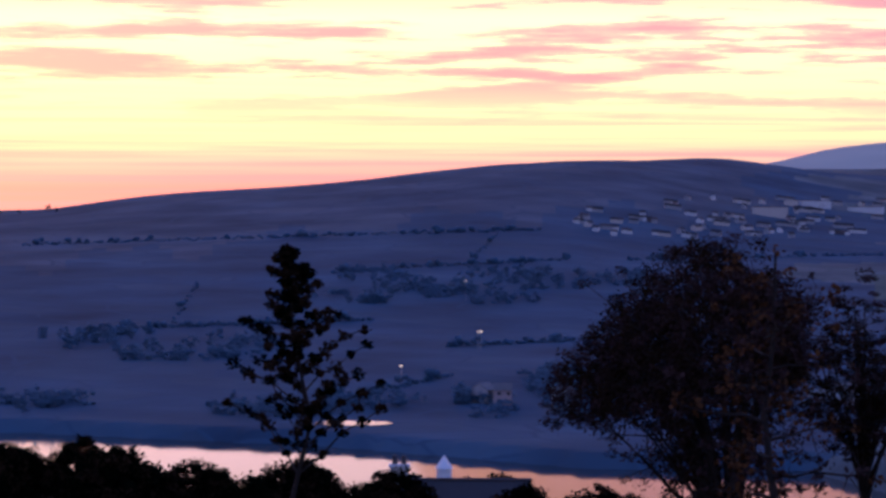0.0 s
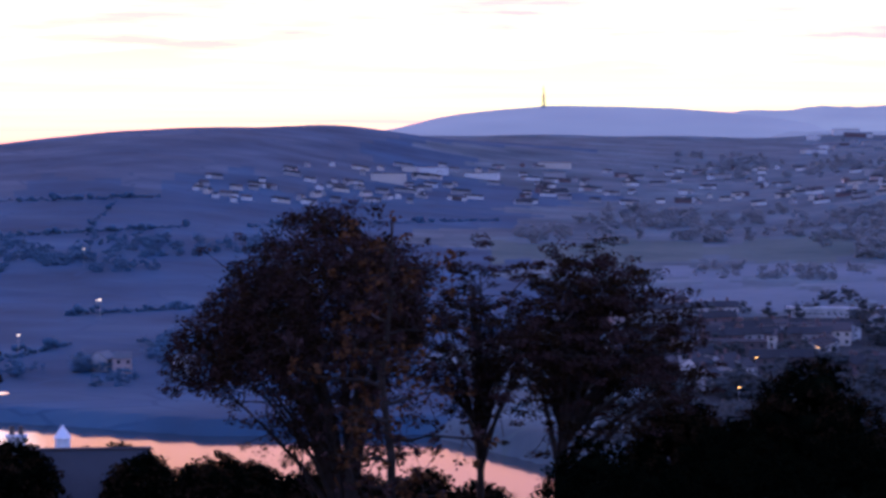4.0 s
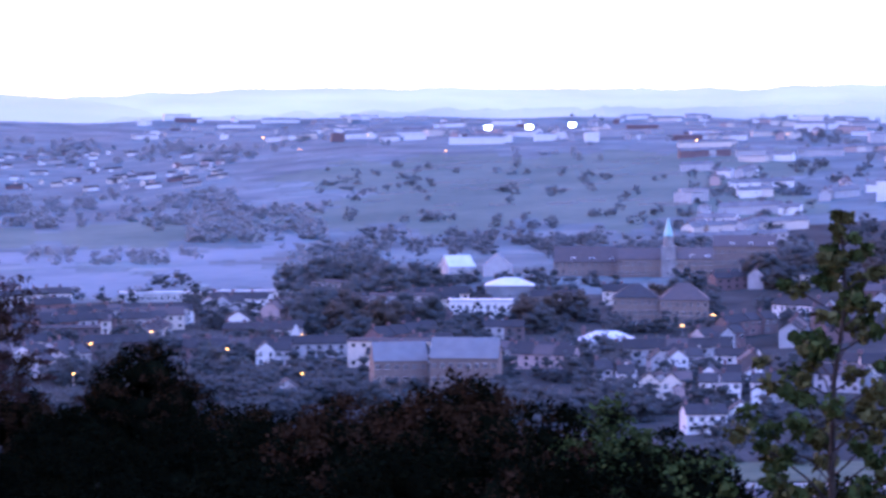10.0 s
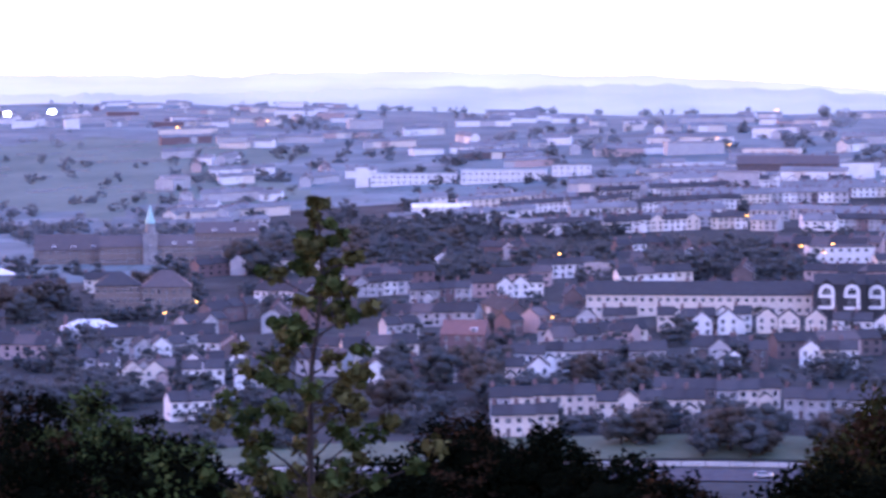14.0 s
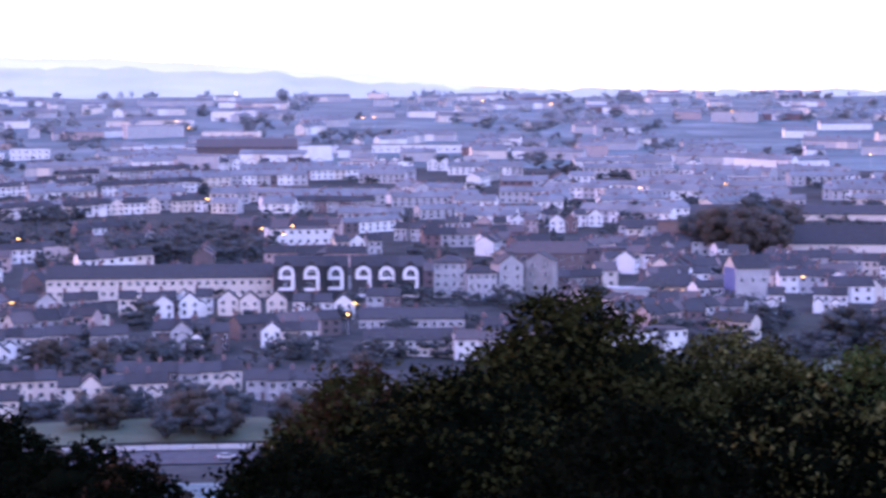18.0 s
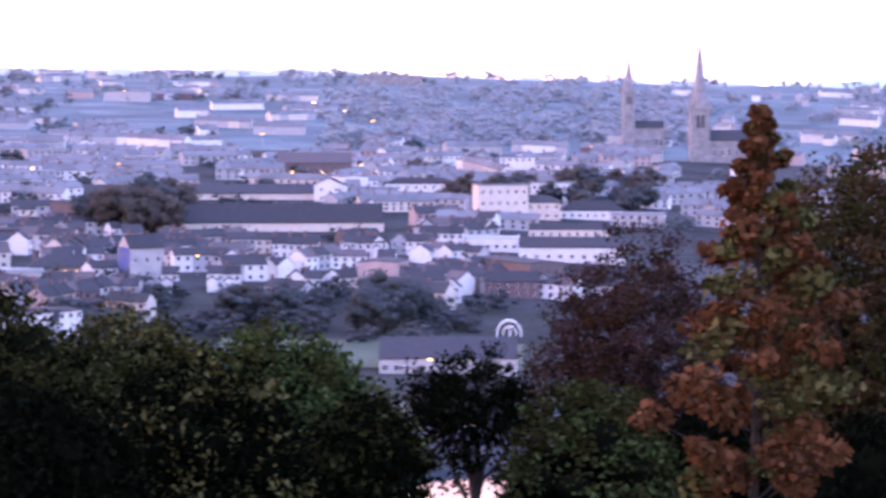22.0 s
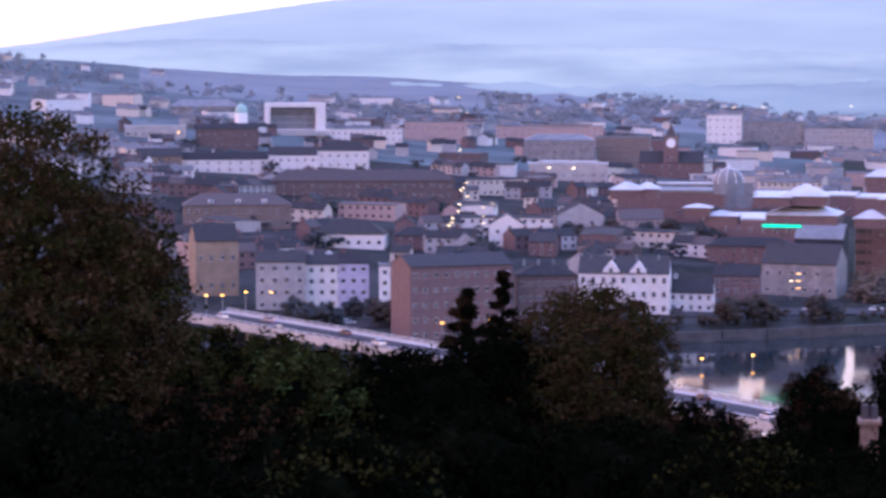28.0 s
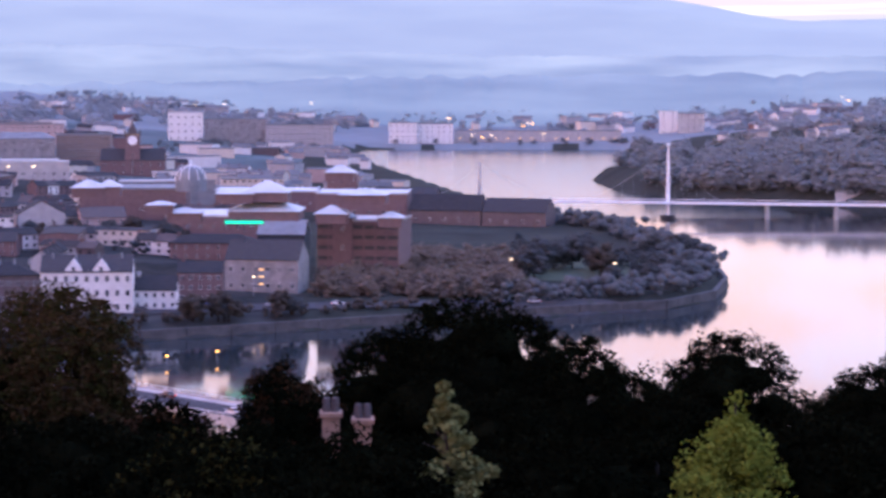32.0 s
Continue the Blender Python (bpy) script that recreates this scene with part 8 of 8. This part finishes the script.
# ---- farthest hills ----
def far_hill(name, label, d, ends, shape, mat, seed, bump=0.03, z0=40.0, fine=5):
    """A long hazy ridge closing the view: its crest is fitted to angles seen from the eye, with small bumps."""
    rng = np.random.default_rng(seed)
    az = np.arange(ends[0], ends[1] + 0.01, 0.15)
    crest = np.interp(az, *zip(*shape))
    k = np.ones(9) / 9
    crest = np.convolve(np.pad(crest, 4, mode="edge"), k, "valid")
    rough = np.convolve(rng.normal(0, 1, len(az) + fine - 1), np.ones(fine) / fine, "valid")
    crest = crest + bump * rough
    s = Shape()
    n = len(az)
    for f, dd in ((0.0, d - 500), (0.4, d - 330), (0.75, d - 160), (1.0, d), (0.9, d + 40), (0.0, d + 60)):
        for a, c in zip(az, crest):
            x, y = polar(a, dd)
            zc = EYE_Z + d * math.tan(radians(c))
            s.v.append((x, y, z0 + (zc - z0) * f))
    for i in range(5):
        for j in range(n - 1):
            s.f.append((i * n + j, i * n + j + 1, (i + 1) * n + j + 1, (i + 1) * n + j))
            s.m.append(0)
    ob = part(name, s, mat)
    ob.data.polygons.foreach_set("use_smooth", [True] * len(ob.data.polygons))
    tagged(ob, label, "hills", kind="structure")


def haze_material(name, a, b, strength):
    """Far hills whose evening haze is put in as a glow of the surface."""
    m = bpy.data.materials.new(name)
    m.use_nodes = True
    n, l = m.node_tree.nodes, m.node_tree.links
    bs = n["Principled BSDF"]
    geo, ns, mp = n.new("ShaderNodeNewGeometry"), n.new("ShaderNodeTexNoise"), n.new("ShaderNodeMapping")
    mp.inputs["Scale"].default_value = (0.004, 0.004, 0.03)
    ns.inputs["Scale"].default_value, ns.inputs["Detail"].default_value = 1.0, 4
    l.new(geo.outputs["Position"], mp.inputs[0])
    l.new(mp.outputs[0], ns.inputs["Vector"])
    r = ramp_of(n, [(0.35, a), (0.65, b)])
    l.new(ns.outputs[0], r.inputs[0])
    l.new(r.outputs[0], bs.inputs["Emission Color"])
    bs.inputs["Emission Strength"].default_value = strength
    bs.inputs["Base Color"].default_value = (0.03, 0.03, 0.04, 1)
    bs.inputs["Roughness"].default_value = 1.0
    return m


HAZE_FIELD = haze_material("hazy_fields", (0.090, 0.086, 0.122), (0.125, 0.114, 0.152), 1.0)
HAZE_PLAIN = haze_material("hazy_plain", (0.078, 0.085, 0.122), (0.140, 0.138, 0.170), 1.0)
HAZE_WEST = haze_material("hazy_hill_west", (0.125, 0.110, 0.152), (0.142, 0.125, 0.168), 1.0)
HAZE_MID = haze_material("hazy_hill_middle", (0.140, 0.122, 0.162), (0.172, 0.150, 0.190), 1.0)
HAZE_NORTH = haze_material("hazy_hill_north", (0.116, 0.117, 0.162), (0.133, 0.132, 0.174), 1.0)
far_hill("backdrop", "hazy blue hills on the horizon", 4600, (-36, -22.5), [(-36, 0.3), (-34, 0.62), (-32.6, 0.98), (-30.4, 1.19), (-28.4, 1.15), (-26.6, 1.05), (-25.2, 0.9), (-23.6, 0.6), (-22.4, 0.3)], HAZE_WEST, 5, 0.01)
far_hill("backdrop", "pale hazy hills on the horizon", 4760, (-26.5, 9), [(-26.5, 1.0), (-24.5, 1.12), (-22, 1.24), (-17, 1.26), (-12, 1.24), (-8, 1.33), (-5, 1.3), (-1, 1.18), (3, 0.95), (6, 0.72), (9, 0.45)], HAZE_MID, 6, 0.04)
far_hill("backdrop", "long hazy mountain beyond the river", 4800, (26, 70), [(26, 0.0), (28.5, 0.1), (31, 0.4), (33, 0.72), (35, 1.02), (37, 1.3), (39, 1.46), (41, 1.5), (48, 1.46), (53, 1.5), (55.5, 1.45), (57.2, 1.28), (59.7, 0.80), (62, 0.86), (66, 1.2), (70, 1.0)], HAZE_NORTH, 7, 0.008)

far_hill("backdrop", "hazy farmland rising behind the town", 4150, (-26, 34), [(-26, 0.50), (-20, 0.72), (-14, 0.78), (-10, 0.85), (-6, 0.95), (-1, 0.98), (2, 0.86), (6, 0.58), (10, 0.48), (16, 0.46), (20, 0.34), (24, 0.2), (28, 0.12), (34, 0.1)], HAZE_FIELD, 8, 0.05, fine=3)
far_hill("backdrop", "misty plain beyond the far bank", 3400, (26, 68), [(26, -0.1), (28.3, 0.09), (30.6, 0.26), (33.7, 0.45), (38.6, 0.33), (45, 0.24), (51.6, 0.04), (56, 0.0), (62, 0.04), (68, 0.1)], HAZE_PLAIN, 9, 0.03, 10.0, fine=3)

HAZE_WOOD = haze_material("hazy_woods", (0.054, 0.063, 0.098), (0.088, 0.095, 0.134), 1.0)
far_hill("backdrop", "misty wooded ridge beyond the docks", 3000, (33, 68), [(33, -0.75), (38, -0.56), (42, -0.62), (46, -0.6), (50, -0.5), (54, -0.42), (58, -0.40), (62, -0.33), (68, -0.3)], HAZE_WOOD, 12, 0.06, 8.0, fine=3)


def mast():
    d = 4590.0
    x, y = polar(-30.52, d)
    z = EYE_Z + d * math.tan(radians(1.16))
    h = d * radians(0.46)
    root = thing("transmitter_mast", pose(x, y, z), "thin lattice transmitter mast on a far hill", "mast")
    for k in range(3):
        a = k * 2.09
        part("leg", Shape().tube([(4 * math.cos(a), 4 * math.sin(a), -6), (0.8 * math.cos(a), 0.8 * math.sin(a), h * 0.55), (0.4 * math.cos(a), 0.4 * math.sin(a), h)], [1.0, 0.7, 0.4], 5), BLACKMETAL, root)
    for k in range(6):
        part("brace", Shape().cone(0, 0, h * k / 7, h * k / 7 + 0.7, 4 - 0.5 * k, 4 - 0.5 * k, 6), BLACKMETAL, root)


mast()


def floodlights(text):
    for p in text.split("/"):
        az, el = (float(v) for v in p.split())
        d = 2600.0
        x, y = polar(az, d)
        g = ground(x, y)
        h = EYE_Z + d * math.tan(radians(el)) - g
        root = thing("floodlight_mast", pose(x, y, g, 0, 0, -az), "lit sports ground floodlight on a tall mast", "floodlight", "floodlights of the sports ground")
        part("pole", Shape().cone(0, 0.5, -2, h, 0.5, 0.3, 8), METAL, root)
        hd = part("lamp_bank", Shape().box(-3.4, 3.4, -0.4, 0.4, h - 1.6, h + 3.0), METAL, root)
        for k in range(3):
            part("lamp", Shape().box(-3.2 + 2.2 * k, -1.2 + 2.2 * k, -0.5, -0.41, h - 1.4, h + 2.8), LAMP_FLOOD, hd)


floodlights("-16.64 0.33/-15.70 0.34/-14.72 0.39")


# ---- cars on the bridge and the quay ----
def car_kind(paint):
    root = thing("car", pose(0, 0, -500), "small car on the roadway", "car", "cars on the roads")
    b = Shape().box(-2.1, 2.1, -0.85, 0.85, 0.35, 0.95)
    part("body", b, paint, root)
    c = Shape().add([(-1.5, -0.78, 0.95), (1.2, -0.78, 0.95), (1.2, 0.78, 0.95), (-1.5, 0.78, 0.95), (-1.1, -0.66, 1.45), (0.5, -0.66, 1.45), (0.5, 0.66, 1.45), (-1.1, 0.66, 1.45)],
                    [(4, 5, 6, 7), (0, 1, 5, 4), (1, 2, 6, 5), (2, 3, 7, 6), (3, 0, 4, 7)])
    part("cabin", c, GLASS, root)
    part("roof_panel", Shape().box(-1.08, 0.48, -0.64, 0.64, 1.452, 1.5), paint, root)
    for wx in (-1.3, 1.3):
        for wy in (-0.8, 0.8):
            w = Shape().cone(0, 0, -0.1, 0.1, 0.33, 0.33, 10)
            w.v = [(wx + u, wy + t, 0.33 + v) for u, v, t in w.v]
            part("wheel", w, BLACKMETAL, root)
    for wy in (-0.6, 0.6):
        part("headlight", Shape().box(2.1, 2.14, wy - 0.15, wy + 0.15, 0.6, 0.8), LAMP_WHITE, root)
        part("tail_light", Shape().box(-2.14, -2.1, wy - 0.12, wy + 0.12, 0.65, 0.8), LAMP_RED, root)
    return root


CARS = [car_kind(m) for m in (WHITE, GREY, BLUE, DARKBRICK)]


def cars():
    ax, ay = polar(34.2, 745)
    bx, by = polar(49.5, 505)
    ang = math.degrees(math.atan2(by - ay, bx - ax))
    u = Vector((bx - ax, by - ay, 0)).normalized()
    v = Vector((-u.y, u.x, 0))
    for k, (f, side) in enumerate(((0.06, -2.7), (0.12, 2.7), (0.17, -2.7), (0.27, 2.7), (0.36, -2.7), (0.62, 2.7), (0.74, -2.7), (0.80, 2.7), (0.9, -2.7))):
        p = Vector((ax, ay, 0)).lerp(Vector((bx, by, 0)), f) + v * side
        copy_thing(CARS[k % 4], pose(p.x, p.y, 9.66 + 0.8 * math.sin(math.pi * f), 0, 0, ang + (180 if side > 0 else 0)))
    for k in range(12):
        a = 37.5 + k * 1.5
        x, y = polar(a, 750 + 90 * (a - 36.5) / 21.3)
        copy_thing(CARS[(k * 3) % 4], pose(x, y, ground(x, y) + 0.42, 0, 0, -a + (k % 2) * 180))
    for k in range(9):
        a = -9 + k * 2.6
        x, y = polar(a, 578 + 6 * (k % 2))
        copy_thing(CARS[(k * 5 + 1) % 4], pose(x, y, ground(x, y) + 0.37, 0, 0, -a + (k % 2) * 180))


cars()


# ---- gravestones on the cemetery hill ----
def gravestones():
    rng = np.random.default_rng(77)
    s = Shape()
    for _ in range(60):
        a, d = rng.uniform(-20, -10.5), rng.uniform(1650, 2200)
        for k in range(9):
            x, y = polar(a + (k - 4) * 0.07, d + rng.normal(0, 2))
            z = ground(x, y) + 1.2
            s.box(x - 0.5, x + 0.5, y - 0.12, y + 0.12, z, z + 1.5)
    tagged(part("gravestones", s, STONE), "rows of grey gravestones on the cemetery hill", "gravestones", kind="stuff")


gravestones()

for root, _ in HOUSES.values():
    for o in (*root.children_recursive, root):
        bpy.data.objects.remove(o)
for root in TOWN_TREES:
    for o in (*root.children_recursive, root):
        bpy.data.objects.remove(o)
for root in CARS:
    for o in (*root.children_recursive, root):
        bpy.data.objects.remove(o)
